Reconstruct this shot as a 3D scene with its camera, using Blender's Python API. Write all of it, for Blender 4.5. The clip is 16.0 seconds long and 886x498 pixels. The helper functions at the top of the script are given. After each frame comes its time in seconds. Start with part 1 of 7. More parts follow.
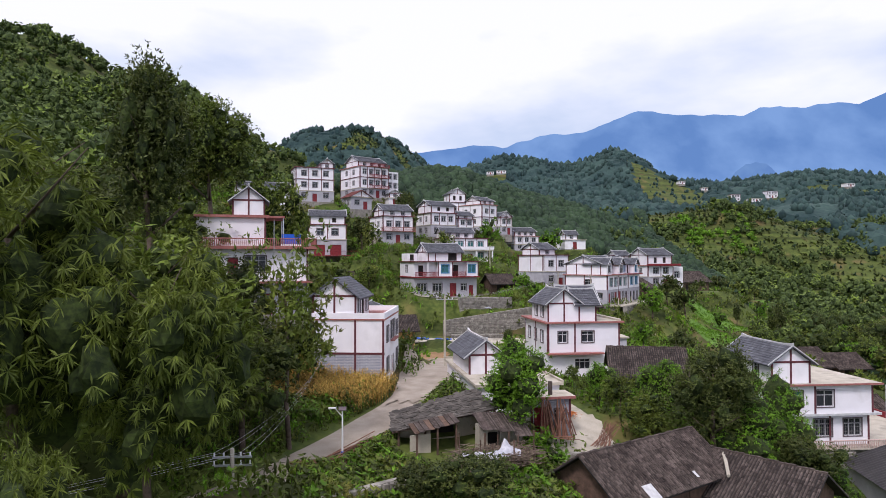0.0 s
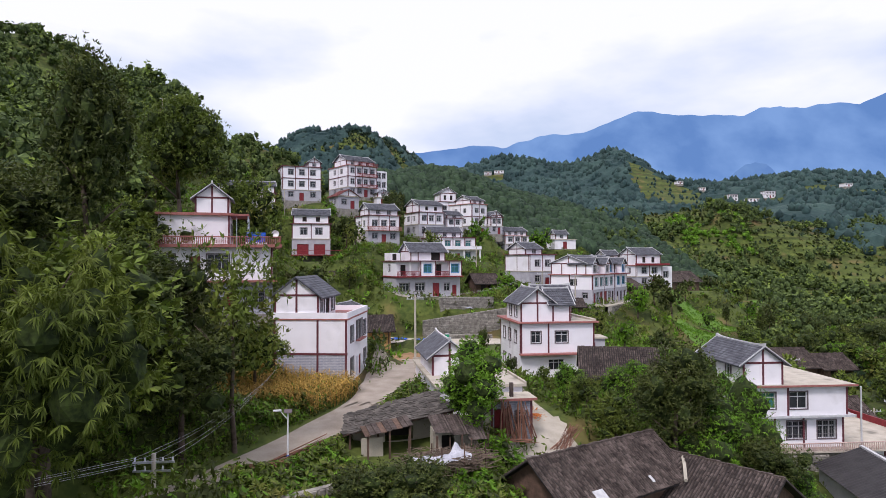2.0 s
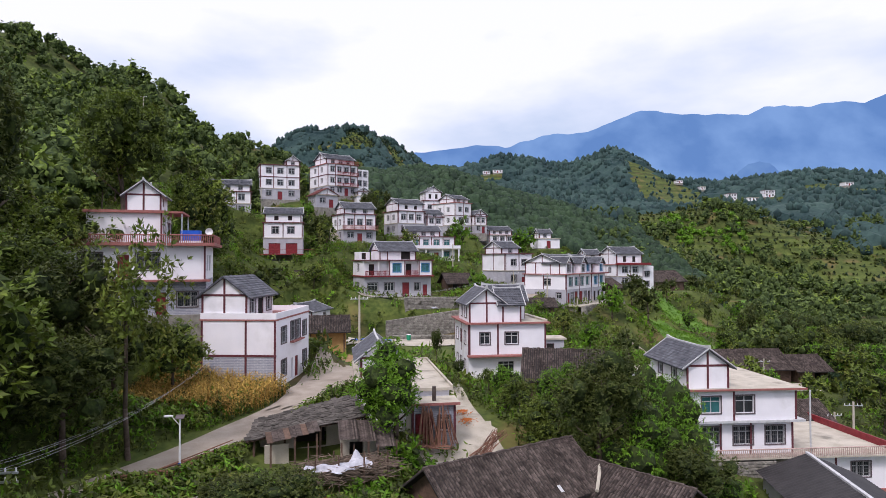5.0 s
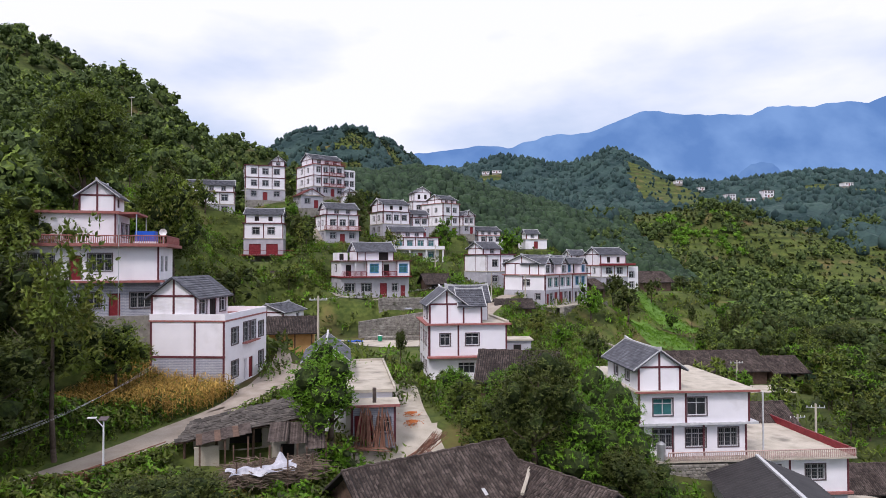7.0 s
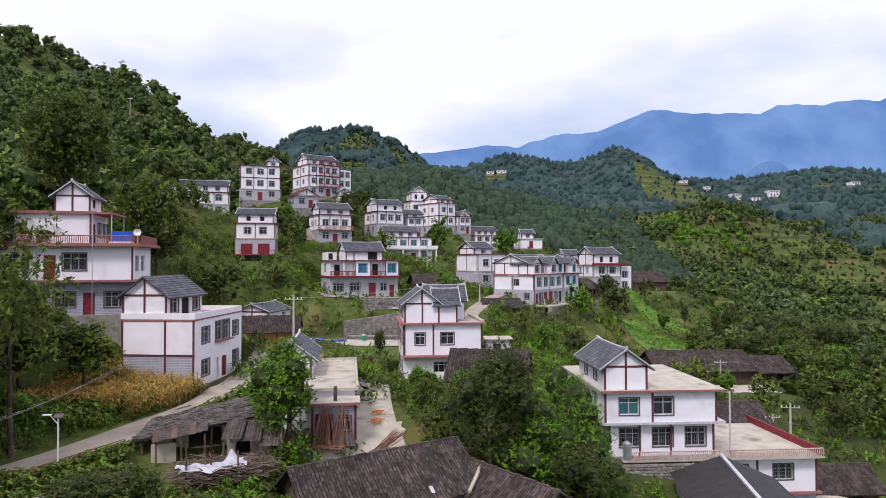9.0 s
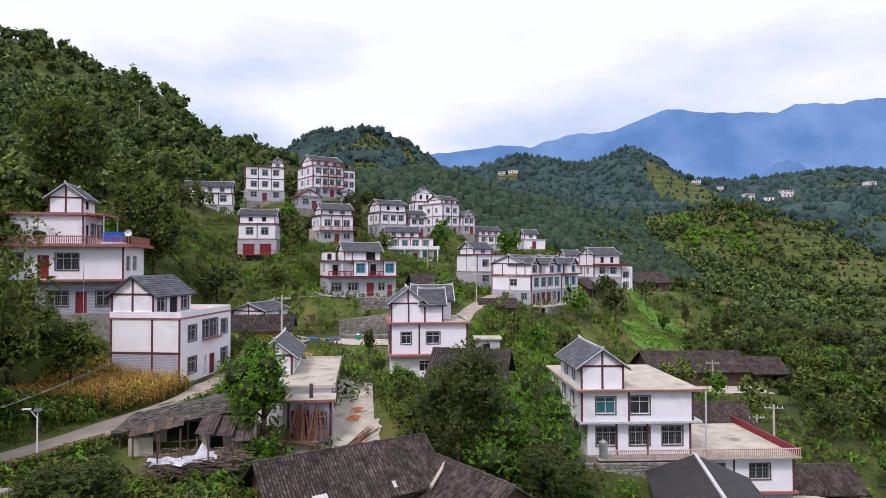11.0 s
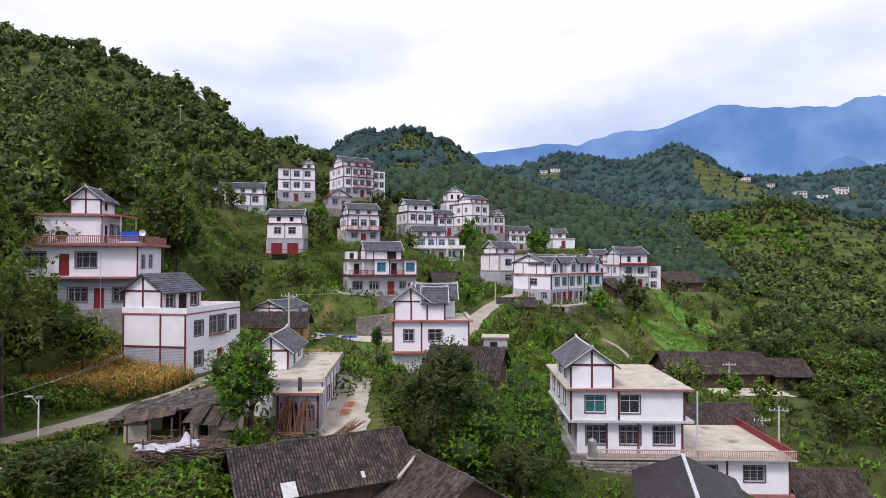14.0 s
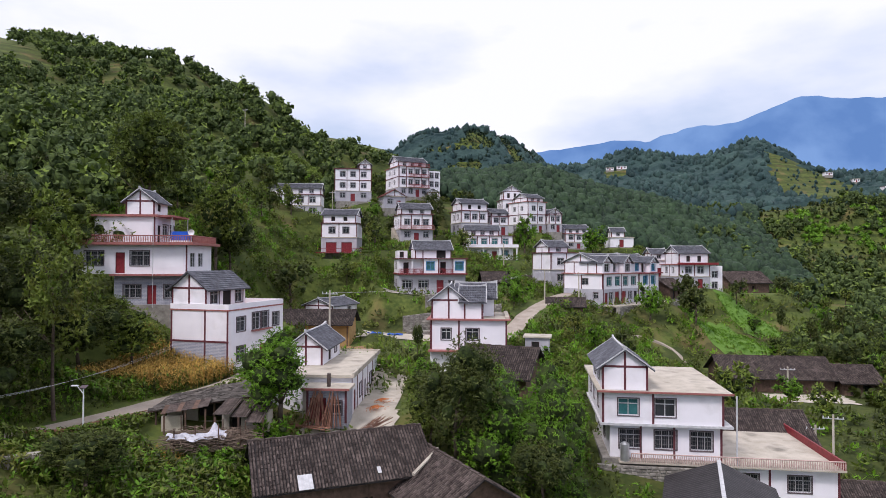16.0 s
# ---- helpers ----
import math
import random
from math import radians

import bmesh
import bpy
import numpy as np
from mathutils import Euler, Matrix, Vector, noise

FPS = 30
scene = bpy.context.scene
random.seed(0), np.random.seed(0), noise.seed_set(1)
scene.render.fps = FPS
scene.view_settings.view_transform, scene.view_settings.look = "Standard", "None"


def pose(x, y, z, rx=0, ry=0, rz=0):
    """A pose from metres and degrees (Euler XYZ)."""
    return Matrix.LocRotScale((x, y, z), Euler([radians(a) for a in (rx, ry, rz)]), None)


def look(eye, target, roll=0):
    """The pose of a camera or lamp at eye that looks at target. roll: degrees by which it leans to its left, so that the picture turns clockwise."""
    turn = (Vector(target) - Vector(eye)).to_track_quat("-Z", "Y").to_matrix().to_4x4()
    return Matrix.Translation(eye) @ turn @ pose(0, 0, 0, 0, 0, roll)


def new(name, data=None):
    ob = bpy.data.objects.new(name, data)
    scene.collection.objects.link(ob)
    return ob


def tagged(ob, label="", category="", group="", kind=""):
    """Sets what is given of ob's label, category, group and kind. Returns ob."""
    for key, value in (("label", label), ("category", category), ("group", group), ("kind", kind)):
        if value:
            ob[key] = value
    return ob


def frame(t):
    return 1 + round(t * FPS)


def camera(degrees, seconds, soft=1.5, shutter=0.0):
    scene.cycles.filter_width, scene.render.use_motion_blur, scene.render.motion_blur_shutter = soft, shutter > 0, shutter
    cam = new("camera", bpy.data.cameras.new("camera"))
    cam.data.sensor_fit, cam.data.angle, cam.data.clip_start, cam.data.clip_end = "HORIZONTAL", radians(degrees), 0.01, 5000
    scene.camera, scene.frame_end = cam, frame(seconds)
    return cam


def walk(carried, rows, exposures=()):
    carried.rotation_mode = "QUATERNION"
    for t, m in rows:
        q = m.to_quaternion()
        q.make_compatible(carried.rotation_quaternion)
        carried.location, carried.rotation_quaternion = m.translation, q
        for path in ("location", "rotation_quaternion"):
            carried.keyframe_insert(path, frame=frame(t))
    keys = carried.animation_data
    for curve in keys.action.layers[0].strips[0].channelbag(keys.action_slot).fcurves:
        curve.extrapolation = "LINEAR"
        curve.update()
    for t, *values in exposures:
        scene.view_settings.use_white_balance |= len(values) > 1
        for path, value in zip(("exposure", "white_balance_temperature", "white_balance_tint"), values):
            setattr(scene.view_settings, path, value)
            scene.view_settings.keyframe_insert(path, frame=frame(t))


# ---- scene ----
cam = camera(69.5, 16.0, soft=0.65)
EXPOSURE = 0.10
PATH = [
    (0, (-2.04, -1.222, 19.589), (-2.254, 0.767, 19.627), -0.1),
    (0.5, (-1.256, -0.823, 19.568), (-1.47, 1.165, 19.606), -0.1),
    (1, (-0.406, -0.387, 19.528), (-0.62, 1.602, 19.566), -0.1),
    (1.5, (0.448, 0.057, 19.462), (0.234, 2.046, 19.5), -0.1),
    (2, (1.454, 0.579, 19.405), (1.238, 2.567, 19.444), -0.1),
    (2.5, (2.452, 1.059, 19.384), (2.231, 3.046, 19.423), -0.1),
    (3, (3.543, 1.661, 19.342), (3.32, 3.648, 19.381), -0.1),
    (3.5, (4.654, 2.219, 19.312), (4.429, 4.206, 19.351), -0.1),
    (4, (5.838, 2.788, 19.312), (5.612, 4.774, 19.351), -0.1),
    (4.5, (6.986, 3.216, 19.295), (6.758, 5.203, 19.333), -0.1),
    (7, (13.378, 4.536, 19.307), (13.136, 6.521, 19.347), -0.1),
    (7.5, (14.478, 4.672, 19.317), (14.234, 6.656, 19.356), -0.1),
    (8, (15.516, 4.732, 19.301), (15.269, 6.716, 19.341), -0.1),
    (8.5, (16.463, 4.721, 19.3), (16.207, 6.704, 19.34), -0.1),
    (9, (17.375, 4.67, 19.301), (17.108, 6.651, 19.34), -0.1),
    (11.5, (21.913, 3.92, 19.338), (21.594, 5.894, 19.377), -0.0),
    (12, (22.872, 3.776, 19.325), (22.546, 5.749, 19.363), -0.0),
    (12.5, (23.787, 3.72, 19.331), (23.444, 5.69, 19.369), -0.0),
    (13, (24.728, 3.716, 19.342), (24.354, 5.681, 19.38), 0.0),
    (13.5, (25.657, 3.788, 19.317), (25.245, 5.745, 19.354), 0.1),
    (14, (26.622, 3.85, 19.301), (26.168, 5.798, 19.338), 0.1),
    (14.5, (27.558, 3.959, 19.305), (27.058, 5.895, 19.34), 0.1),
    (15, (28.505, 4.186, 19.293), (27.953, 6.108, 19.328), 0.2),
    (15.5, (29.365, 4.455, 19.264), (28.762, 6.362, 19.299), 0.2),
    (16, (30.128, 4.734, 19.26), (29.475, 6.624, 19.294), 0.2),
]
walk(cam, [(t, look(eye, target, roll)) for t, eye, target, roll in PATH], [(0, EXPOSURE, 6500, 16), (16, EXPOSURE, 6500, 16)])


# ---- light ----
SUN_ELEV, SUN_AZ = 52, 200          # degrees; azimuth counted from +y to +x
sun = new("sun", bpy.data.lights.new("sun", "SUN"))
sun.data.energy, sun.data.angle, sun.data.color = 2.1, radians(12), (1.0, 0.96, 0.95)
sa, se = radians(SUN_AZ), radians(SUN_ELEV)
sun.matrix_world = look((0, 0, 0), (-math.sin(sa) * math.cos(se), -math.cos(sa) * math.cos(se), -math.sin(se)))

world = bpy.data.worlds.new("overcast_sky")
scene.world = world
world.use_nodes = True
wn, wl = world.node_tree.nodes, world.node_tree.links
sky = wn.new("ShaderNodeTexSky")
sky.sky_type, sky.sun_disc = "NISHITA", False
sky.sun_elevation, sky.sun_rotation = se, sa
sky.air_density, sky.dust_density = 1.0, 3.0
coord = wn.new("ShaderNodeTexCoord")
stretch = wn.new("ShaderNodeMapping")
stretch.inputs["Scale"].default_value = (1.0, 1.0, 2.6)
wl.new(coord.outputs["Generated"], stretch.inputs["Vector"])
cloud = wn.new("ShaderNodeTexNoise")
cloud.inputs["Scale"].default_value, cloud.inputs["Detail"].default_value = 1.9, 6.0
wl.new(stretch.outputs["Vector"], cloud.inputs["Vector"])
ramp = wn.new("ShaderNodeValToRGB")
ramp.color_ramp.elements[0].position, ramp.color_ramp.elements[0].color = 0.40, (0.62, 0.75, 0.98, 1)
ramp.color_ramp.elements[1].position, ramp.color_ramp.elements[1].color = 0.585, (1.08, 1.12, 1.24, 1)
parts = wn.new("ShaderNodeSeparateXYZ")
wl.new(coord.outputs["Generated"], parts.inputs[0])
rise = wn.new("ShaderNodeMath")
rise.operation = "MULTIPLY_ADD"
rise.inputs[1].default_value, rise.inputs[2].default_value = 1.3, -0.325
wl.new(parts.outputs["Z"], rise.inputs[0])
both = wn.new("ShaderNodeMath")
both.operation = "ADD"
wl.new(rise.outputs[0], both.inputs[0])
wl.new(cloud.outputs["Fac"], both.inputs[1])
wl.new(both.outputs[0], ramp.inputs["Fac"])
dim = wn.new("ShaderNodeVectorMath")
dim.operation = "SCALE"
dim.inputs["Scale"].default_value = 0.07
wl.new(sky.outputs["Color"], dim.inputs[0])
blend = wn.new("ShaderNodeMixRGB")
blend.inputs["Fac"].default_value = 0.88
wl.new(dim.outputs["Vector"], blend.inputs["Color1"])
wl.new(ramp.outputs["Color"], blend.inputs["Color2"])
wl.new(blend.outputs["Color"], wn["Background"].inputs["Color"])
wn["Background"].inputs["Strength"].default_value = 0.93


# ---- materials ----
def material(name, low, high, scale=3.0, rough=0.8, bump=0.0, fine=30.0, island=0.0, each=0.0, metal=0.0,
             spots=None, spot_scale=0.3, spot_at=(0.5, 0.62), translucent=0.0, spec=0.3, courses=False, levels=0.0, mottle=0.45):
    """Two colours mixed by noise at two scales, with stains, relief and a tint for each piece."""
    m = bpy.data.materials.new(name)
    m.use_nodes = True
    n, l = m.node_tree.nodes, m.node_tree.links
    b = n["Principled BSDF"]
    geo = n.new("ShaderNodeNewGeometry")
    n1 = n.new("ShaderNodeTexNoise")
    n1.inputs["Scale"].default_value, n1.inputs["Detail"].default_value = scale, 5.0
    l.new(geo.outputs["Position"], n1.inputs["Vector"])
    n2 = n.new("ShaderNodeTexNoise")
    n2.inputs["Scale"].default_value, n2.inputs["Detail"].default_value = fine, 3.0
    l.new(geo.outputs["Position"], n2.inputs["Vector"])
    add = n.new("ShaderNodeMath")
    add.operation = "MULTIPLY_ADD"
    add.inputs[1].default_value = mottle
    l.new(n2.outputs["Fac"], add.inputs[0])
    l.new(n1.outputs["Fac"], add.inputs[2])
    rng = n.new("ShaderNodeMapRange")
    rng.inputs["From Min"].default_value, rng.inputs["From Max"].default_value = 0.275 + mottle / 2, 0.725 + mottle / 2
    l.new(add.outputs[0], rng.inputs["Value"])
    mix = n.new("ShaderNodeMixRGB")
    mix.inputs["Color1"].default_value, mix.inputs["Color2"].default_value = (*low, 1), (*high, 1)
    l.new(rng.outputs["Result"], mix.inputs["Fac"])
    out = mix.outputs["Color"]
    if spots:
        ns = n.new("ShaderNodeTexNoise")
        ns.inputs["Scale"].default_value, ns.inputs["Detail"].default_value = spot_scale, 7.0
        l.new(geo.outputs["Position"], ns.inputs["Vector"])
        rs = n.new("ShaderNodeMapRange")
        rs.inputs["From Min"].default_value, rs.inputs["From Max"].default_value = spot_at
        l.new(ns.outputs["Fac"], rs.inputs["Value"])
        ms = n.new("ShaderNodeMixRGB")
        ms.inputs["Color2"].default_value = (*spots, 1)
        l.new(rs.outputs["Result"], ms.inputs["Fac"])
        l.new(out, ms.inputs["Color1"])
        out = ms.outputs["Color"]
    if levels:
        sep, lift, flo, wht = n.new("ShaderNodeSeparateXYZ"), n.new("ShaderNodeMath"), n.new("ShaderNodeMath"), n.new("ShaderNodeTexWhiteNoise")
        l.new(geo.outputs["Position"], sep.inputs[0])
        lift.operation, flo.operation, wht.noise_dimensions = "MULTIPLY_ADD", "FLOOR", "1D"
        lift.inputs[1].default_value = 0.55
        l.new(sep.outputs["Z"], lift.inputs[0])
        l.new(n1.outputs["Fac"], lift.inputs[2])
        l.new(lift.outputs[0], flo.inputs[0])
        l.new(flo.outputs[0], wht.inputs["W"])
        rl = n.new("ShaderNodeMapRange")
        rl.inputs["To Min"].default_value, rl.inputs["To Max"].default_value = 1 - levels, 1 + levels
        l.new(wht.outputs["Value"], rl.inputs["Value"])
        ml = n.new("ShaderNodeVectorMath")
        ml.operation = "SCALE"
        l.new(out, ml.inputs[0])
        l.new(rl.outputs["Result"], ml.inputs["Scale"])
        out = ml.outputs["Vector"]
    if courses:
        sep, com, mul = n.new("ShaderNodeSeparateXYZ"), n.new("ShaderNodeCombineXYZ"), n.new("ShaderNodeMath")
        l.new(geo.outputs["Position"], sep.inputs[0])
        mul.operation = "ADD"
        l.new(sep.outputs["X"], mul.inputs[0])
        l.new(sep.outputs["Y"], mul.inputs[1])
        l.new(mul.outputs[0], com.inputs["X"])
        l.new(sep.outputs["Z"], com.inputs["Y"])
        br = n.new("ShaderNodeTexBrick")
        br.inputs["Scale"].default_value, br.inputs["Mortar Size"].default_value = 1.0, 0.02
        br.inputs["Brick Width"].default_value, br.inputs["Row Height"].default_value = 0.6, 0.16
        br.inputs["Mortar"].default_value = (0.50, 0.50, 0.56, 1)
        l.new(com.outputs[0], br.inputs["Vector"])
        l.new(out, br.inputs["Color1"])
        l.new(out, br.inputs["Color2"])
        out = br.outputs["Color"]
    for amount, source in ((island, "island"), (each, "each")):
        if amount:
            if source == "island":
                rnd = geo.outputs["Random Per Island"]
            else:
                info = n.new("ShaderNodeObjectInfo")
                rnd = info.outputs["Random"]
            rr = n.new("ShaderNodeMapRange")
            rr.inputs["To Min"].default_value, rr.inputs["To Max"].default_value = 1 - amount, 1 + amount
            l.new(rnd, rr.inputs["Value"])
            mm = n.new("ShaderNodeVectorMath")
            mm.operation = "SCALE"
            l.new(out, mm.inputs[0])
            l.new(rr.outputs["Result"], mm.inputs["Scale"])
            out = mm.outputs["Vector"]
    l.new(out, b.inputs["Base Color"])
    b.inputs["Roughness"].default_value, b.inputs["Metallic"].default_value = rough, metal
    b.inputs["Specular IOR Level"].default_value = spec
    if bump:
        bp = n.new("ShaderNodeBump")
        bp.inputs["Strength"].default_value, bp.inputs["Distance"].default_value = bump, 0.03
        l.new(n2.outputs["Fac"], bp.inputs["Height"])
        l.new(bp.outputs["Normal"], b.inputs["Normal"])
    if translucent:
        tr = n.new("ShaderNodeBsdfTranslucent")
        l.new(out, tr.inputs["Color"])
        ma = n.new("ShaderNodeMixShader")
        ma.inputs["Fac"].default_value = translucent
        l.new(b.outputs["BSDF"], ma.inputs[1])
        l.new(tr.outputs["BSDF"], ma.inputs[2])
        l.new(ma.outputs["Shader"], n["Material Output"].inputs["Surface"])
    return m


SHEETROOF = material("dark_roof_sheet", (0.022, 0.020, 0.022), (0.05, 0.046, 0.048), 0.8, 0.6, 0.2, 9)
WHITE = material("white_render", (0.77, 0.75, 0.80), (0.86, 0.84, 0.89), 0.5, 0.85, 0.15, 25, spots=(0.62, 0.6, 0.62), spot_scale=0.35, spot_at=(0.58, 0.8))
BRICK_PAINT = material("grey_brick_paint", (0.24, 0.25, 0.31), (0.36, 0.37, 0.43), 1.5, 0.85, 0.3, 18, courses=True)
GREY_WALL = material("grey_render", (0.36, 0.35, 0.40), (0.48, 0.47, 0.52), 0.8, 0.85, 0.2, 20)
TRIM = material("maroon_trim", (0.085, 0.022, 0.03), (0.15, 0.045, 0.055), 4, 0.6)
REDLEDGE = material("faded_red_ledge", (0.26, 0.09, 0.085), (0.38, 0.16, 0.14), 3, 0.7)
PINKRAIL = material("faded_pink_railing", (0.42, 0.29, 0.26), (0.58, 0.44, 0.40), 3, 0.7)
RED = material("red_door_paint", (0.15, 0.016, 0.022), (0.26, 0.032, 0.04), 3, 0.5)
TILE = material("dark_grey_tile", (0.06, 0.063, 0.078), (0.13, 0.133, 0.155), 1.2, 0.7, 0.2, 20, island=0.25)
OLDTILE = material("weathered_clay_tile", (0.036, 0.026, 0.024), (0.110, 0.086, 0.078), 0.9, 0.9, 0.3, 5, island=0.45, mottle=0.9)
REDTILE = material("dull_red_roof", (0.11, 0.035, 0.035), (0.20, 0.07, 0.065), 1.5, 0.8, 0.2, 12, island=0.2)
RIDGE = material("pale_ridge_mortar", (0.42, 0.42, 0.44), (0.6, 0.6, 0.62), 3, 0.8)
CONCRETE = material("worn_concrete", (0.38, 0.34, 0.28), (0.54, 0.49, 0.42), 0.7, 0.9, 0.25, 12, spots=(0.22, 0.20, 0.17), spot_scale=0.5, spot_at=(0.55, 0.75))
STONE_ONE = material("single_stone", (0.17, 0.155, 0.14), (0.33, 0.31, 0.28), 1.6, 0.9, 0.5, 8, each=0.3)
STONE = material("rubble_stone", (0.17, 0.155, 0.14), (0.33, 0.31, 0.28), 1.6, 0.9, 0.5, 8, island=0.3)
WOOD = material("weathered_wood", (0.07, 0.045, 0.035), (0.16, 0.10, 0.075), 2.5, 0.85, 0.3, 20, each=0.25)
POLEWOOD = material("peeled_pole_wood", (0.12, 0.052, 0.036), (0.25, 0.125, 0.085), 2.0, 0.8, 0.2, 20, each=0.35)
MUD = material("yellow_earth_wall", (0.36, 0.22, 0.09), (0.50, 0.33, 0.15), 1.2, 0.95, 0.4, 8)
GLASS = material("window_glass", (0.02, 0.022, 0.026), (0.045, 0.05, 0.06), 1.2, 0.12, spec=0.5)
TEALGLASS = material("teal_window_glass", (0.02, 0.10, 0.11), (0.05, 0.18, 0.19), 1.0, 0.12, spec=0.5)
BLUEFRAME = material("blue_window_frame", (0.05, 0.18, 0.38), (0.10, 0.28, 0.5), 2, 0.5)
GRILLE = material("dull_window_grille", (0.13, 0.13, 0.14), (0.22, 0.22, 0.23), 3, 0.5)
SHUTTER = material("grey_blue_shutter", (0.28, 0.30, 0.36), (0.40, 0.42, 0.48), 2, 0.5)
FRAME = material("window_frame_grey", (0.42, 0.42, 0.44), (0.56, 0.56, 0.58), 3, 0.5)
DARKFRAME = material("dark_window_surround", (0.09, 0.07, 0.08), (0.14, 0.11, 0.12), 3, 0.6)
# Near-black: dark doors, and painted shade in openings and under old tiles.
DARK = material("dark_door_and_shade", (0.018, 0.016, 0.016), (0.035, 0.03, 0.03), 1.0, 0.9)
STEEL = material("galvanised_steel", (0.55, 0.56, 0.58), (0.7, 0.71, 0.73), 2.0, 0.35, metal=0.8)
LAMPWHITE = material("white_enamel", (0.7, 0.7, 0.72), (0.82, 0.82, 0.84), 2.0, 0.4)
BLUEPLASTIC = material("blue_plastic", (0.01, 0.07, 0.42), (0.02, 0.12, 0.6), 2.0, 0.45)
TARP = material("pale_tarpaulin", (0.34, 0.34, 0.40), (0.58, 0.58, 0.64), 3.0, 0.45, 0.3, 9)
BARK = material("bark", (0.06, 0.045, 0.035), (0.12, 0.09, 0.07), 4, 0.95, 0.5, 12)
LEAF = material("leaf_mid_green", (0.066, 0.108, 0.014), (0.158, 0.206, 0.030), 0.35, 0.6, island=0.4, each=0.15, translucent=0.25, spots=(0.15, 0.145, 0.03), spot_scale=0.16, spot_at=(0.54, 0.72))
LEAFDARK = material("leaf_dark_green", (0.037, 0.054, 0.011), (0.092, 0.112, 0.022), 0.35, 0.6, island=0.4, each=0.15, translucent=0.25)
LEAFBRIGHT = material("leaf_bright_green", (0.066, 0.165, 0.009), (0.170, 0.330, 0.022), 0.35, 0.6, island=0.35, each=0.12, translucent=0.3)
# Distance haze is put into these two leaf colours as a bluer tint.
LEAFHAZE = material("leaf_distant_wood_hazed", (0.012, 0.033, 0.036), (0.044, 0.082, 0.072), 0.03, 0.9, island=0.2, fine=0.4, mottle=0.7)
LEAFCOOL = material("leaf_far_wood_hazed", (0.010, 0.026, 0.014), (0.040, 0.074, 0.034), 0.10, 0.8, island=0.15, fine=0.9, mottle=1.0)
LEAFFEATHER = material("leaf_feathery_green", (0.064, 0.096, 0.012), (0.150, 0.190, 0.028), 0.5, 0.6, island=0.35, translucent=0.3)
WOODDARK = material("hill_wood_dark", (0.030, 0.054, 0.018), (0.099, 0.141, 0.036), 0.25, 0.8, island=0.2, fine=1.7, mottle=1.0)
WOODMID = material("hill_wood_mid", (0.047, 0.079, 0.018), (0.145, 0.196, 0.040), 0.25, 0.8, island=0.2, fine=1.7, mottle=1.0)
WOODLIGHT = material("hill_wood_light", (0.070, 0.112, 0.016), (0.180, 0.250, 0.038), 0.25, 0.8, island=0.2, fine=1.7, mottle=1.0)
BRUSH = material("dry_brushwood", (0.10, 0.072, 0.055), (0.25, 0.19, 0.15), 3.0, 0.9, island=0.4)
# Colours of crown fillers: the shade between leaves is put in as dark green.
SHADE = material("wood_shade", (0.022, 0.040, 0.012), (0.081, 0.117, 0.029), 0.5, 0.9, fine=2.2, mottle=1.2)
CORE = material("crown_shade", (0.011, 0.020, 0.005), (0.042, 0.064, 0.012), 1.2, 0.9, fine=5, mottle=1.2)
CORN = material("dry_maize_leaf", (0.27, 0.15, 0.035), (0.60, 0.41, 0.10), 1.2, 0.8, island=0.45)
GROUND = material("grassy_hillside", (0.036, 0.056, 0.011), (0.090, 0.112, 0.024), 0.3, 0.95, 0.6, 1.6,
                  spots=(0.150, 0.108, 0.046), spot_scale=0.09, spot_at=(0.56, 0.72), levels=0.3, mottle=0.8)
FIELD = material("bright_rice_field", (0.075, 0.165, 0.022), (0.13, 0.235, 0.04), 0.35, 0.9, 0.6, 3)
FIELDDRY = material("yellowing_terrace_field", (0.15, 0.17, 0.04), (0.24, 0.22, 0.07), 0.4, 0.9, 0.5, 6)
EARTH = material("bare_earth", (0.22, 0.13, 0.07), (0.34, 0.21, 0.11), 0.8, 0.95, 0.5, 6)
ROADMAT = material("pale_concrete_road", (0.28, 0.235, 0.195), (0.41, 0.355, 0.305), 0.6, 0.9, 0.2, 9, spots=(0.25, 0.21, 0.17), spot_scale=0.4, spot_at=(0.56, 0.75))


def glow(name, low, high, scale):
    """Distance haze painted into the far backdrop as emitted colour."""
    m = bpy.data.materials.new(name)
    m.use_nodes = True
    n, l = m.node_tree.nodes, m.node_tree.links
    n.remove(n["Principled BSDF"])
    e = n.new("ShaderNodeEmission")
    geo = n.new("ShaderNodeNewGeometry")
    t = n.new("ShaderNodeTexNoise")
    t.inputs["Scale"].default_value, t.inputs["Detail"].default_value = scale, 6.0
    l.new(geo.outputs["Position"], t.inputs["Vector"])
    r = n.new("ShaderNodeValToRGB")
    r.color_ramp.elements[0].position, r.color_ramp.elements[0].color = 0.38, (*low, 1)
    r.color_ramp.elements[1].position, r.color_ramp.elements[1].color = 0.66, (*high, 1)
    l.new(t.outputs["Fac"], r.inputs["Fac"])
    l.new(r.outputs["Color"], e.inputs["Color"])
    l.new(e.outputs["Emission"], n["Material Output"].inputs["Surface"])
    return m


